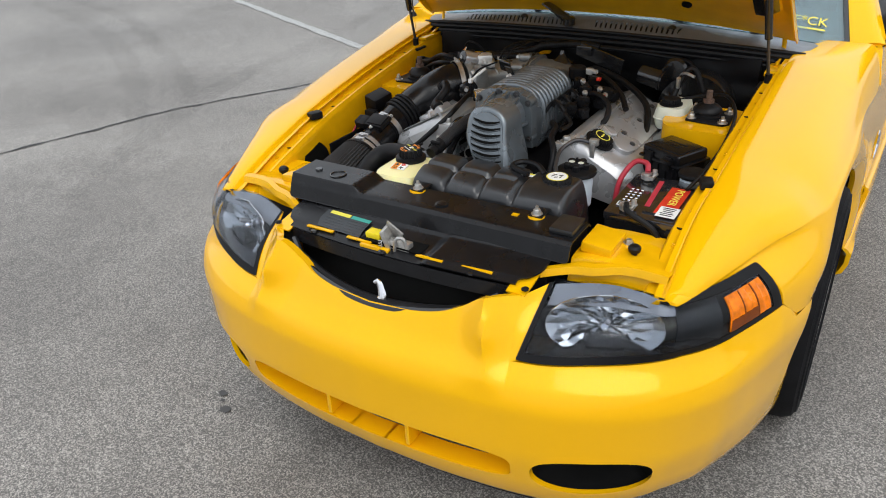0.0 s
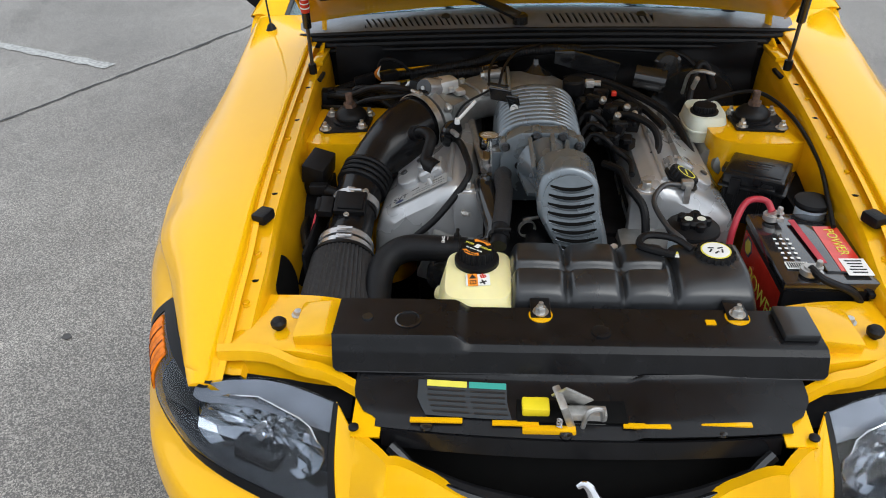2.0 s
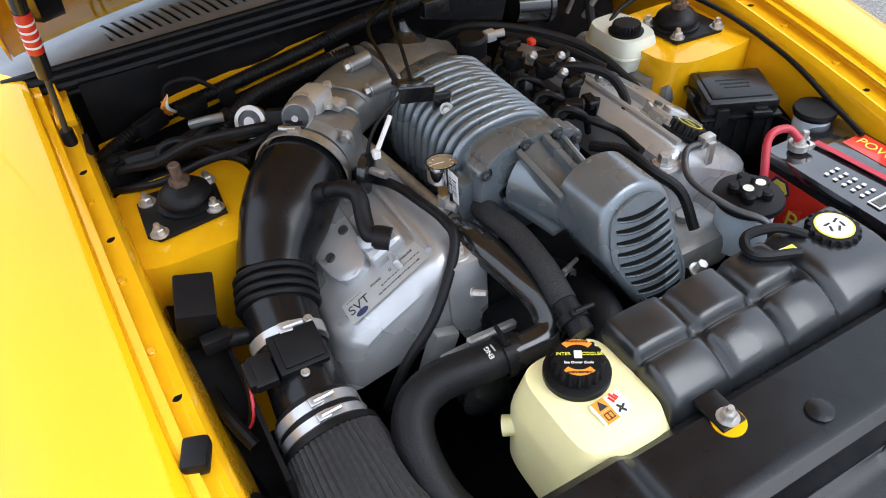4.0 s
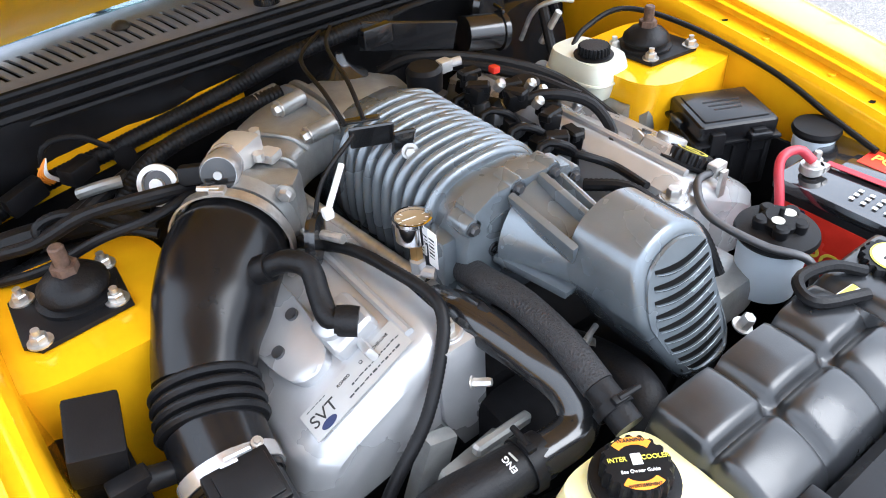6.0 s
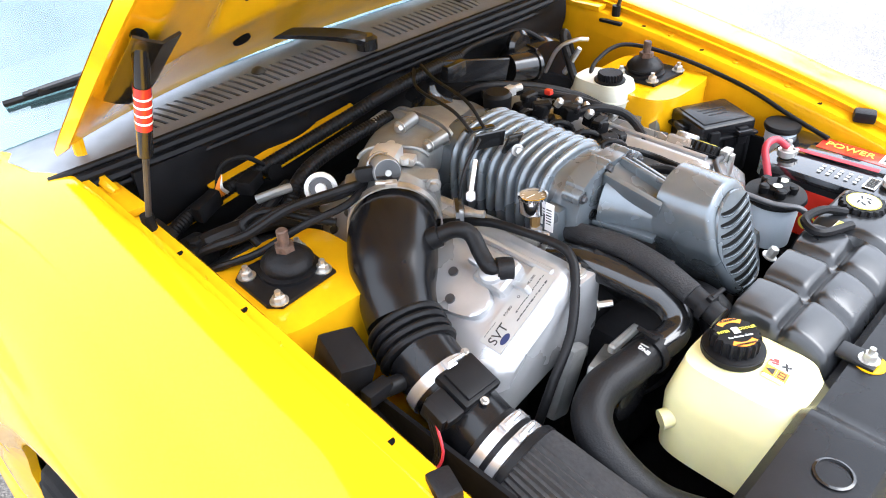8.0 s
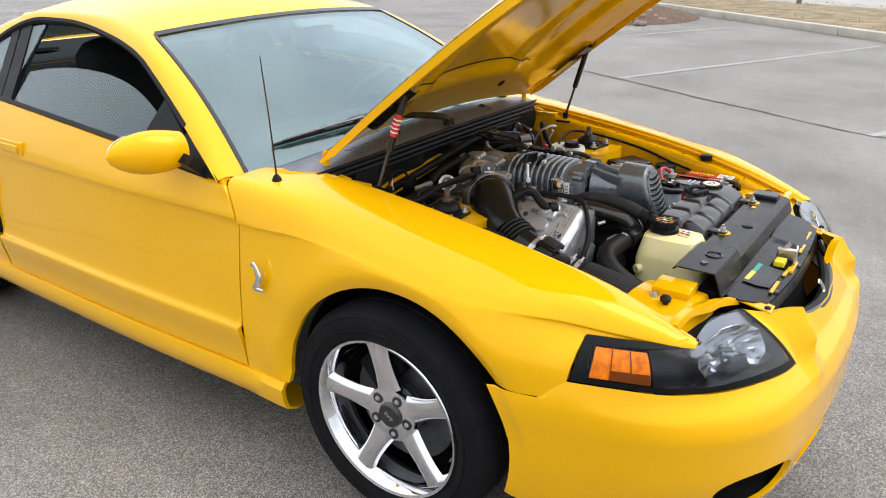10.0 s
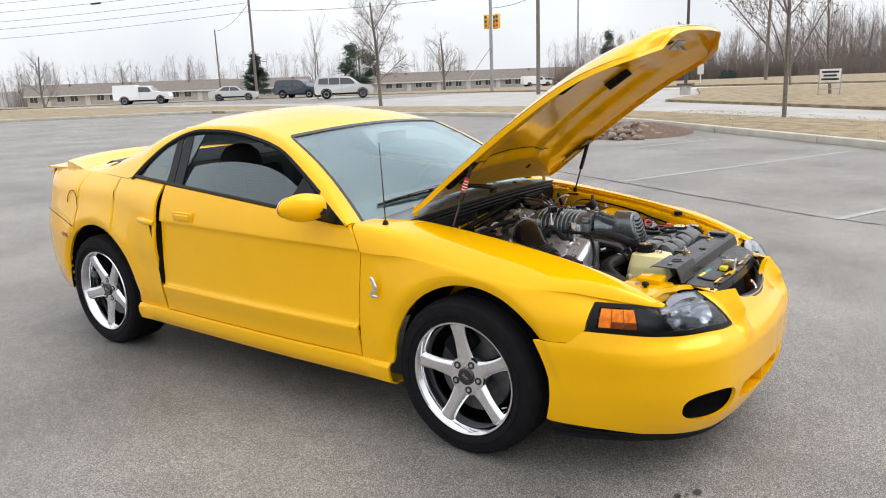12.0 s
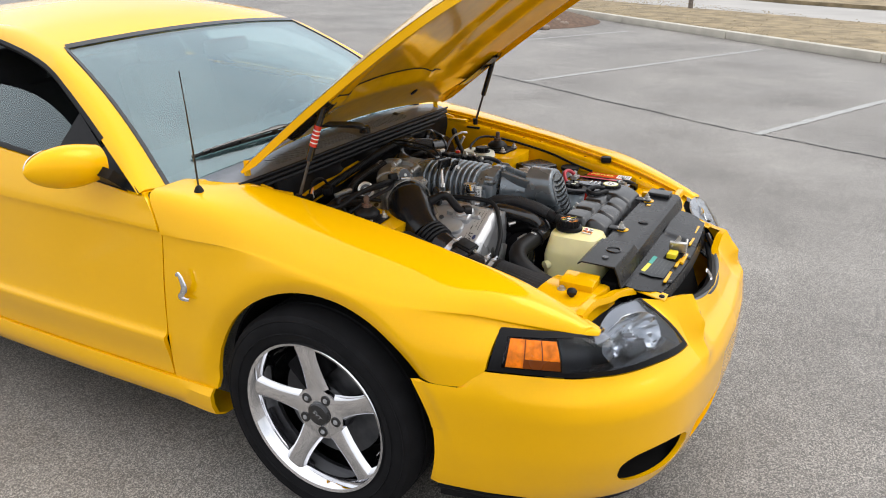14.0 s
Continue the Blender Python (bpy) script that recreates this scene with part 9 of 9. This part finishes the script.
bare_tree("tree", on_land(68.0, 116.0), 8.0, 19, "small bare tree by the building", 0.6, 4, 0, 0.12, 0.1)

# far woods: many bare stems and twigs
rnd = random.Random(21)
verts, faces = [], []


def stick(p, q, w):
    n = len(verts)
    side = Vector((-(q - p).y + 0.3, (q - p).x - 0.7, 0.1)).normalized()
    side = Vector((0.6, -0.8, 0)) * w
    up = Vector((0.8, 0.6, 0)) * w
    for c, s in ((p, 1.0), (q, 0.45)):
        verts.extend([tuple(c + side * s), tuple(c - side * s * 0.5 + up * s), tuple(c - side * s * 0.5 - up * s)])
    for j in range(3):
        faces.append((n + j, n + (j + 1) % 3, n + 3 + (j + 1) % 3, n + 3 + j))


def wood(ax, ay, bx, by, deep, count, h0, h1):
    for _ in range(count):
        t, w = rnd.random(), rnd.random()
        x, y = ax + (bx - ax) * t + 0.75 * deep * w, ay + (by - ay) * t + 0.5 * deep * w
        z = fall(x, y)
        h = rnd.uniform(h0, h1)
        p = Vector((x, y, z))
        top = p + Vector((rnd.uniform(-0.6, 0.6), rnd.uniform(-0.6, 0.6), h))
        stick(p, top, 0.014 + 0.006 * h * rnd.random())
        for k in range(26):
            s = rnd.uniform(0.18, 0.97)
            a = p.lerp(top, s)
            ln = h * rnd.uniform(0.10, 0.30) * (1.2 - 0.6 * s)
            ang = rnd.uniform(0, 6.28)
            b = a + Vector((math.cos(ang) * ln * 0.7, math.sin(ang) * ln * 0.7, ln))
            stick(a, b, 0.014)
            for q in range(2):
                c = a.lerp(b, rnd.uniform(0.4, 1))
                stick(c, c + Vector((rnd.uniform(-1, 1), rnd.uniform(-1, 1), rnd.uniform(0.2, 1))) * ln * 0.6, 0.009)


wood(118, 60, 150, -45, 30, 760, 4, 9)
wood(104, 16, 112, -30, 16, 200, 5, 9)
wood(80, 190, 160, 110, 30, 260, 5, 11)
wood(60, 200, 84, 186, 20, 60, 5, 9)
me = bpy.data.meshes.new("far_woods")
me.from_pydata(verts, [], faces)
me.materials.append(TWIG)
tagged(new("far_woods", me), "grey-brown leafless woods on the horizon", "woods", kind="stuff")
# brushy undergrowth
verts, faces = [], []
for ax, ay, bx, by, cnt, hh in ((114, 58, 142, -45, 15000, 4.2), (100, 14, 106, -25, 4000, 2.2), (80, 186, 160, 108, 8000, 4.6)):
    for _ in range(cnt):
        t = rnd.random()
        x, y = ax + (bx - ax) * t + rnd.uniform(0, 7), ay + (by - ay) * t + rnd.uniform(0, 5)
        p = Vector((x, y, fall(x, y)))
        stick(p, p + Vector((rnd.uniform(-0.8, 0.8), rnd.uniform(-0.8, 0.8), rnd.uniform(0.3, 1) * hh)), 0.022)
me = bpy.data.meshes.new("brush")
me.from_pydata(verts, [], faces)
me.materials.append(TWIG)
tagged(new("brush", me), "dense brown brush below the woods", "brush", kind="stuff")


def conifer(at, h, w, seed, broad=False):
    r = random.Random(seed)
    tr = thing("conifer", "dark green spruce before the low building", "tree", "conifers", at)
    part("trunk", lathe([(h * 0.022, 0), (h * 0.016, h * 0.5), (0.01, h)], None, 8), BARK, tr)
    v, f = [], []
    clumps = []
    for k in range(60):
        q = r.random()
        rad = w * (math.sin(math.pi * (0.10 + 0.80 * q))**0.7 if broad else (1 - q)**0.8) * r.uniform(0.3, 0.9)
        a = r.uniform(0, 6.28)
        clumps.append((Vector((rad * math.cos(a), rad * math.sin(a), h * (0.16 + 0.80 * q))), w * r.uniform(0.16, 0.32)))
    for k in range(4200):
        c0, cr = r.choice(clumps)
        c = c0 + Vector((r.gauss(0, 0.5), r.gauss(0, 0.5), r.gauss(0, 0.32))) * cr
        d = Vector((c.x, c.y, 0.3 * r.uniform(-1, 1) * w)).normalized() * r.uniform(0.12, 0.30)
        g = d.orthogonal().normalized() * 0.07
        n = len(v)
        v += [tuple(c - d + g), tuple(c - d - g), tuple(c + d)]
        f.append((n, n + 1, n + 2))
    me = bpy.data.meshes.new("crown")
    me.from_pydata(v, [], f)
    me.materials.append(PINE)
    ob = new("crown", me)
    ob.parent = tr


conifer(on_land(66.0, 61.0), 6.0, 2.9, 31, True)
bush = thing("shrub", "dark round evergreen shrub beside the far road", "shrub", "", on_land(79.3, 21.1))
rb = random.Random(77)
bv, bf = [], []
for k in range(1600):
    d = Vector((rb.gauss(0, 1), rb.gauss(0, 1), abs(rb.gauss(0, 0.8)))).normalized() * rb.uniform(0.6, 1.0)
    c = Vector((d.x * 1.0, d.y * 1.0, 0.05 + d.z * 1.0))
    e = Vector((rb.uniform(-1, 1), rb.uniform(-1, 1), rb.uniform(-1, 1))) * 0.14
    bv += [tuple(c), tuple(c + e), tuple(c + e.orthogonal().normalized() * 0.10)]
    bf.append((3 * k, 3 * k + 1, 3 * k + 2))
bme = bpy.data.meshes.new("foliage")
bme.from_pydata(bv, [], bf)
bme.materials.append(PINE)
new("foliage", bme).parent = bush
conifer(on_land(60.0, 73.0), 5.6, 2.0, 32)
conifer(on_land(128.0, 56.0), 9.5, 2.6, 33)
conifer(on_land(140.0, 47.0), 10.5, 2.4, 34)


# ---- low row houses ----
def row_house(a, b, wall_h, rise, depth, bays, label):
    a, b = Vector((*a, 0)), Vector((*b, 0))
    d = (b - a)
    length = d.length
    m = Matrix.Translation((a.x, a.y, min(fall(a.x, a.y), fall(b.x, b.y)))) @ Matrix.Rotation(math.atan2(d.y, d.x), 4, "Z")
    hs = thing("row_house", label, "house", "row houses")
    hs.matrix_basis = m
    bm = bmesh.new()
    v = [bm.verts.new(p) for p in ((0, 0, 0), (length, 0, 0), (length, depth, 0), (0, depth, 0), (0, 0, wall_h), (length, 0, wall_h), (length, depth, wall_h), (0, depth, wall_h), (0, depth / 2, wall_h + rise), (length, depth / 2, wall_h + rise))]
    for q in ((0, 1, 5, 4), (2, 3, 7, 6), (1, 2, 6, 9, 5), (3, 0, 4, 8, 7)):
        bm.faces.new([v[i] for i in q])
    part("wall", bm, SIDING, hs, smooth=False)
    for s in (0, 1):
        y0, y1 = (-0.7, depth / 2) if s == 0 else (depth + 0.7, depth / 2)
        z0 = wall_h - 0.7 * rise / (depth / 2)
        part("roof", grid(lambda u, w: Vector((-0.5 + (length + 1.0) * u, y0 + (y1 - y0) * w, z0 + (wall_h + rise + 0.08 - z0) * w)), 12, 3, 0.15), ROOFING, hs, smooth=False)
    part("fascia", box(length + 1.0, 0.06, 0.22, (length / 2, -0.72, wall_h - 0.30)), TRIM, hs)
    for k in range(bays):
        x = length * (k + 0.5) / bays
        if k % 3 == 1:
            dr = part("door", box(0.95, 0.10, 2.05, (x, -0.03, 1.03), 0.01), TRIM, hs)
        else:
            wd = part("window", box(1.5, 0.08, 1.25, (x, -0.02, 1.45), 0.01), TRIM, hs)
            for s in (-1, 1):
                part("pane", box(0.64, 0.04, 1.05, (x + s * 0.35, -0.065, 1.45)), DARK_PANE, wd)
    for k in range(3):
        part("roof_vent", box(0.4, 0.4, 0.6, (length * (0.2 + 0.3 * k), depth * 0.4, wall_h + rise * 0.9), 0.02), ROOFING, hs)


row_house((70, 154), (103, 133), 2.4, 1.9, 9, 16, "long low beige row house with brown shingle roof")
row_house((106, 137), (118, 124), 2.4, 1.9, 9, 6, "short low beige row house with brown shingle roof")
row_house((128, 116), (156.7, 77.2), 2.4, 1.9, 9, 21, "long low beige row house with brown roof and gable end")

# ---- poles, wires and signals ----
def pole(name, at, h, r, material, label, category="pole"):
    p = thing(name, label, category, "", on_land(*at))
    part("shaft", lathe([(r, 0), (r * 0.85, h * 0.5), (r * 0.7, h)], None, 14), material, p)
    return p


up1 = pole("utility_pole", (49.8, 61.0), 13.0, 0.15, POLE_WOOD, "tall weathered wooden utility pole with wires")
up2 = pole("utility_pole", (41.8, 23.1), 12.0, 0.14, POLE_WOOD, "tall weathered wooden utility pole at the corner")
up3 = pole("utility_pole", (64.0, 85.3), 9.5, 0.12, POLE_WOOD, "distant leaning wooden utility pole")
sp = pole("signal_pole", (49.6, 31.7), 11.0, 0.15, POLE_STEEL, "grey steel traffic signal pole with stay wire", "signal")
lp = pole("lamp_pole", (37.85, 11.9), 9.0, 0.09, POLE_BROWN, "dark bronze parking lot lamp pole on a concrete foot")
part("foot", lathe([(0.30, 0), (0.30, 0.45), (0.27, 0.5)], None, 18), CONCRETE, lp)
part("base_plate", box(0.75, 0.75, 0.10, (0, 0, 0.55), 0.02), POLE_BROWN, lp)
pole("marker_post", (48.6, 48.6), 1.3, 0.08, SIGNAL, "short yellow marker post", "post")
pole("street_pole", (50.0, 52.0), 4.2, 0.06, POLE_BROWN, "thin dark street lamp post")
pole("street_pole", (63.0, 30.5), 8.5, 0.10, POLE_STEEL, "slim grey pole before the woods")
pole("street_pole", (66.5, 14.4), 13.0, 0.14, POLE_WOOD, "slim brown pole beyond the street tree")
sig = thing("traffic_signal", "yellow four-way traffic signal hung on a span wire", "signal", "", (44.4, 28.3, 0))
for k, (dx, dy) in enumerate(((0.0, 0.22), (0.22, 0.0), (-0.02, -0.24))):
    hd = part("signal_head", box(0.30, 0.30, 1.0, (dx * 2.1, dy * 2.1, 5.15), 0.03), SIGNAL, sig)
    for q in range(3):
        part("lens", lathe([(0.10, 0), (0.09, 0.02)], axis((dx * 2.1 - 0.155, dy * 2.1 - 0.02, 4.85 + 0.30 * q), (-1, -0.3, 0)), 14), DARK_PANE if q else RED, hd)
        part("visor", moved(box(0.14, 0.24, 0.02, (0, 0, 0)), Matrix.Translation((dx * 2.1 - 0.20, dy * 2.1, 4.97 + 0.30 * q))), SIGNAL, hd)
part("hanger", tube([(0, 0, 5.6), (0, 0, 6.1)], 0.03, 2, 6), POLE_STEEL, sig)


def wire(a, b, sag, r=0.018, n=16):
    a, b = Vector(a), Vector(b)
    pts = [a.lerp(b, i / n) - Vector((0, 0, sag * 4 * (i / n) * (1 - i / n))) for i in range(n + 1)]
    return tube(pts, r, n, 5)


lines = thing("overhead_wires", "dark overhead utility wires between poles", "wires")
for z0, z1, s in ((9.9, 10.4, 0.7), (9.65, 9.9, 0.8), (9.0, 9.2, 0.9), (8.3, 8.6, 1.0), (7.6, 7.4, 0.9), (6.9, 6.9, 1.0)):
    part("wire", wire((17, 122, z0 * 1.24 - 1.4), (49.8, 61.0, z0 * 1.24), s), WIRE, lines)
for z0, z1, s in ((9.7, 10.6, 0.5), (9.1, 9.3, 0.6), (8.3, 8.0, 0.7), (7.0, 6.9, 0.5)):
    part("wire", wire((49.8, 61.0, z0 * 1.24), (41.8, 23.1, z1), s), WIRE, lines)
part("wire", wire((49.8, 61.0, 9.4), (64, 85.3, 8.4), 0.6), WIRE, lines)
part("wire", wire((41.8, 23.1, 6.4), (49.6, 31.7, 6.6), 0.2), WIRE, lines)
part("wire", wire((49.6, 31.7, 3.6), (46.2, 32.6, 0.0), 0.0, 0.035), POLE_STEEL, lines)
for x, y, z in ((41.6, 76.3, 10.6), (41.6, 76.3, 10.1), (48.4, 63.0, 11.4), (44.8, 69.5, 11.2)):
    part("splice_case", tube([(x, y, z), (x + 0.45, y - 1.0, z + 0.04)], 0.10, 3, 8), WIRE, lines)

# ---- lawn sign and rock pile ----
sg = thing("lawn_sign", "white lawn sign with dark lettering on wire legs", "sign", "", (32.6, 4.05, 0.1))
SGM = Matrix.Rotation(math.atan2(-0.93, 0.36) + math.pi, 4, "Z")
part("panel", moved(box(0.86, 0.03, 0.56, (0, 0, 0.80), 0.01), SGM), TRIM, sg)
for k, w in enumerate((0.66, 0.52, 0.68)):
    for s in (-1, 1):
        part("print_bar", moved(box(w, 0.004, 0.085, (0, s * 0.018, 0.955 - 0.15 * k)), SGM), INK, sg)
for s in (-1, 1):
    part("leg", moved(tube([(s * 0.42, 0, -0.02), (s * 0.42, 0, 1.05)], 0.02, 2, 6), SGM), POLE_STEEL, sg)
part("brace", moved(tube([(-0.42, 0, 0.25), (0.42, 0, 0.25)], 0.015, 2, 6), SGM), POLE_STEEL, sg)
ws_sign = thing("white_board", "small white notice board on posts", "sign", "", on_land(60.0, 18.0))
part("board", box(0.5, 0.06, 0.8, (0, 0, 1.2), 0.01, 1, (0, 0, 100)), TRIM, ws_sign)
part("post", box(0.08, 0.08, 1.6, (0, 0, 0.80)), TRIM, ws_sign)
mound = grid(lambda u, v: Vector((13.9 + 1.7 * v * math.cos(2 * math.pi * u), 5.25 + 1.35 * v * math.sin(2 * math.pi * u), 0.26 * (1 - v * v) + 0.05 * noise.noise(Vector((7 * v * math.cos(6.28 * u), 7 * v * math.sin(6.28 * u), 2))) * (1 - v) + 0.004)), 40, 10, closed=True)
tagged(link("mulch_mound", mound, SOIL), "low mound of dark mulch by the kerb", "mound", kind="structure")
rnd = random.Random(8)
for k in range(95):
    a, q = rnd.uniform(0, 6.28), rnd.random()**0.6
    x, y = 13.35 + 1.25 * q * math.cos(a) - 0.1, 5.05 + 0.85 * q * math.sin(a)
    size = rnd.uniform(0.030, 0.095) * (1.9 if k < 3 else 1)
    bm = bmesh.new()
    bmesh.ops.create_icosphere(bm, subdivisions=2, radius=size)
    for v in bm.verts:
        v.co *= 1 + 0.35 * noise.noise(v.co * 7 + Vector((k, 0, 0)))
        v.co.z *= 0.75
    st = link("rock", bm, STONE)
    st.location = (x, y, size * 0.5 + 0.22 * max(0, 1 - q) + (0.1 if k < 2 else 0))
    st.rotation_euler = (0, 0, a)
    tagged(st, "tan field stone in a pile by the kerb", "rock", "rock pile")


# ---- vehicles on the road ----
def vehicle(name, at, turn, paint, label, prof, belt, glass_rows, width, wheels, wheel_r, category="car"):
    """A plain traffic vehicle: lofted shell, inset glass, wheels and lamps. prof: (y, z) outline from the nose over the roof to the tail."""
    v = thing(name, label, category, "traffic")
    v.matrix_basis = Matrix.Translation(on_land(*at)) @ Matrix.Rotation(radians(turn), 4, "Z")
    bm = bmesh.new()

    def half(z):
        return width / 2 * (1 - 0.03 * max(0, 0.45 - z)) - 0.42 * max(0, z - belt) * 0.45 - 0.02
    fine = prof
    L, R = [], []
    for y, z in fine:
        L.append(bm.verts.new((-half(z), y, z)))
        R.append(bm.verts.new((half(z), y, z)))
    for i in range(len(fine) - 1):
        bm.faces.new((L[i], L[i + 1], R[i + 1], R[i]))
    bm.faces.new(L[::-1])
    bm.faces.new(R)
    bmesh.ops.triangulate(bm, faces=[f for f in bm.faces if len(f.verts) > 4])
    part("body", bm, paint, v, smooth=False)
    for pts in glass_rows:
        for s in (-1, 1):
            g = bmesh.new()
            g.faces.new([g.verts.new((s * (half(z) + 0.006), y, z)) for y, z in pts])
            thicken(g, 0.004)
            part("side_window", g, DARK_PANE, v, smooth=False)
    for y in wheels:
        for s in (-1, 1):
            w = part("wheel", lathe([(wheel_r * 0.62, -0.10), (wheel_r, -0.09), (wheel_r, 0.09), (wheel_r * 0.62, 0.10)], axis((s * (width / 2 - 0.10), y, wheel_r), (s, 0, 0)), 24), TYRE, v)
            part("rim", lathe([(wheel_r * 0.60, 0.085), (wheel_r * 0.55, 0.105), (0.05, 0.09)], axis((s * (width / 2 - 0.10), y, wheel_r), (s, 0, 0)), 20), STEEL, w)
    y0, y1 = prof[1][0], prof[-2][0]
    for s in (-1, 1):
        part("headlight", box(0.28, 0.06, 0.14, (s * (width / 2 - 0.22), y0 + 0.03, 0.72), 0.02), TRIM, v)
        part("taillight", box(0.16, 0.06, 0.26, (s * (width / 2 - 0.14), y1 - 0.03, 0.85), 0.02), MARKER, v)
    # windshield and rear glass lie along the outline, dark sills and arches below
    for (ya, za), (yb, zb) in zip(prof, prof[1:]):
        if abs(zb - za) > 0.30 and min(za, zb) >= belt - 0.12 and max(za, zb) > belt + 0.25:
            g = bmesh.new()
            n = Vector((0, -(zb - za), yb - ya)).normalized() * (0.012 if yb > ya else -0.012)
            n = n if n.z > 0 else -n
            rows = [[g.verts.new(Vector((q * (half(za + (zb - za) * k) - 0.07), ya + (yb - ya) * k, za + (zb - za) * k)) + n) for q in (-1, 1)] for k in (0.08, 0.92)]
            g.faces.new((rows[0][0], rows[0][1], rows[1][1], rows[1][0]))
            thicken(g, 0.004)
            part("windshield" if yb < 0.5 else "rear_glass", g, DARK_PANE, v, smooth=False)
    for s in (-1, 1):
        part("sill", box(0.05, wheels[1] - wheels[0] - 2.2 * wheel_r, 0.14, (s * (width / 2 - 0.035), sum(wheels) / 2, 0.38), 0.02), TYRE, v)
        part("wing_mirror", box(0.16, 0.10, 0.13, (s * (width / 2 - 0.01), prof[3][0] + 0.42, belt + 0.04), 0.03), paint, v)
        for y in wheels:
            part("wheel_arch", tube([(s * (width / 2 - 0.022), y + 1.16 * wheel_r * math.cos(a), wheel_r + 1.16 * wheel_r * math.sin(a)) for a in np.linspace(0, math.pi, 13)], 0.035, 24, 6), TYRE, v)
        for y in (sum(wheels) / 2 + 0.2,):
            part("door_seam", box(0.008, 0.012, belt - 0.50, (s * (width / 2 - 0.018), y, 0.25 + belt / 2), 0.001), TYRE, v)
    return v


SUV = [(-2.2, 0.35), (-2.25, 0.55), (-2.15, 0.95), (-1.25, 1.08), (-0.55, 1.62), (-0.2, 1.70), (1.9, 1.70), (2.15, 1.55), (2.3, 1.0), (2.3, 0.45), (2.2, 0.35)]
SUV_G = [[(-0.95, 1.10), (-0.45, 1.55), (0.30, 1.58), (0.30, 1.10)], [(0.36, 1.10), (0.36, 1.58), (1.15, 1.58), (1.15, 1.10)], [(1.22, 1.12), (1.22, 1.58), (1.90, 1.56), (2.0, 1.15)]]
SEDAN = [(-2.3, 0.30), (-2.35, 0.55), (-2.2, 0.80), (-1.1, 0.95), (-0.35, 1.38), (0.2, 1.45), (0.9, 1.42), (1.65, 1.05), (2.35, 0.98), (2.4, 0.55), (2.3, 0.30)]
SEDAN_G = [[(-0.80, 0.98), (-0.30, 1.32), (0.28, 1.37), (0.28, 0.98)], [(0.34, 0.98), (0.34, 1.37), (0.85, 1.35), (1.35, 1.02)]]
PICKUP = [(-2.5, 0.45), (-2.55, 0.70), (-2.45, 1.05), (-1.3, 1.15), (-0.75, 1.68), (-0.4, 1.75), (0.35, 1.75), (0.50, 1.70), (0.55, 1.85), (2.55, 1.85), (2.6, 1.0), (2.6, 0.6), (2.5, 0.45)]
PICKUP_G = [[(-1.0, 1.17), (-0.65, 1.60), (0.25, 1.65), (0.25, 1.17)]]
VAN = [(-2.4, 0.35), (-2.45, 0.60), (-2.25, 0.95), (-1.55, 1.10), (-0.65, 1.68), (-0.2, 1.76), (1.9, 1.74), (2.25, 1.55), (2.4, 1.0), (2.4, 0.45), (2.3, 0.35)]
VAN_G = [[(-1.2, 1.10), (-0.5, 1.60), (0.2, 1.63), (0.2, 1.10)], [(0.28, 1.10), (0.28, 1.63), (1.25, 1.63), (1.25, 1.10)], [(1.32, 1.12), (1.32, 1.62), (2.0, 1.58), (2.15, 1.15)]]
WHITE_CAR = mat("white_car_paint", (0.78, 0.78, 0.78), 0.35, coat=0.5, vary=0.03)
SILVER_CAR = mat("silver_car_paint", (0.62, 0.62, 0.61), 0.35, metal=0.4, coat=0.5, vary=0.03)
NAVY_CAR = mat("dark_blue_car_paint", (0.03, 0.045, 0.065), 0.3, coat=0.6, vary=0.05)
vehicle("pickup_truck", (38.7, 64.2), 44, WHITE_CAR, "white pickup truck with cap on the road", PICKUP, 1.15, PICKUP_G, 1.85, (-1.7, 1.6), 0.37, "truck")
vehicle("sedan", (46.0, 60.0), 46, SILVER_CAR, "silver white sedan on the road", SEDAN, 0.98, SEDAN_G, 1.78, (-1.45, 1.4), 0.32)
vehicle("suv", (47.0, 51.5), 18, NAVY_CAR, "dark blue sport utility vehicle on the road", SUV, 1.1, SUV_G, 1.85, (-1.4, 1.4), 0.36)
vehicle("suv", (40.5, 39.6), 42, SILVER_CAR, "silver sport utility vehicle on the road", SUV, 1.1, SUV_G, 1.85, (-1.4, 1.4), 0.36)
vehicle("pickup_truck", (112.0, 62.0), 50, WHITE_CAR, "white pickup truck parked far off", PICKUP, 1.15, PICKUP_G, 1.85, (-1.7, 1.6), 0.37, "truck")

# the ground lies where the tyres touch it
for ob in bpy.context.scene.objects:
    if ob.parent is None and ob.type in ("MESH", "EMPTY") and ob is not car:
        ob.location.z -= 0.018
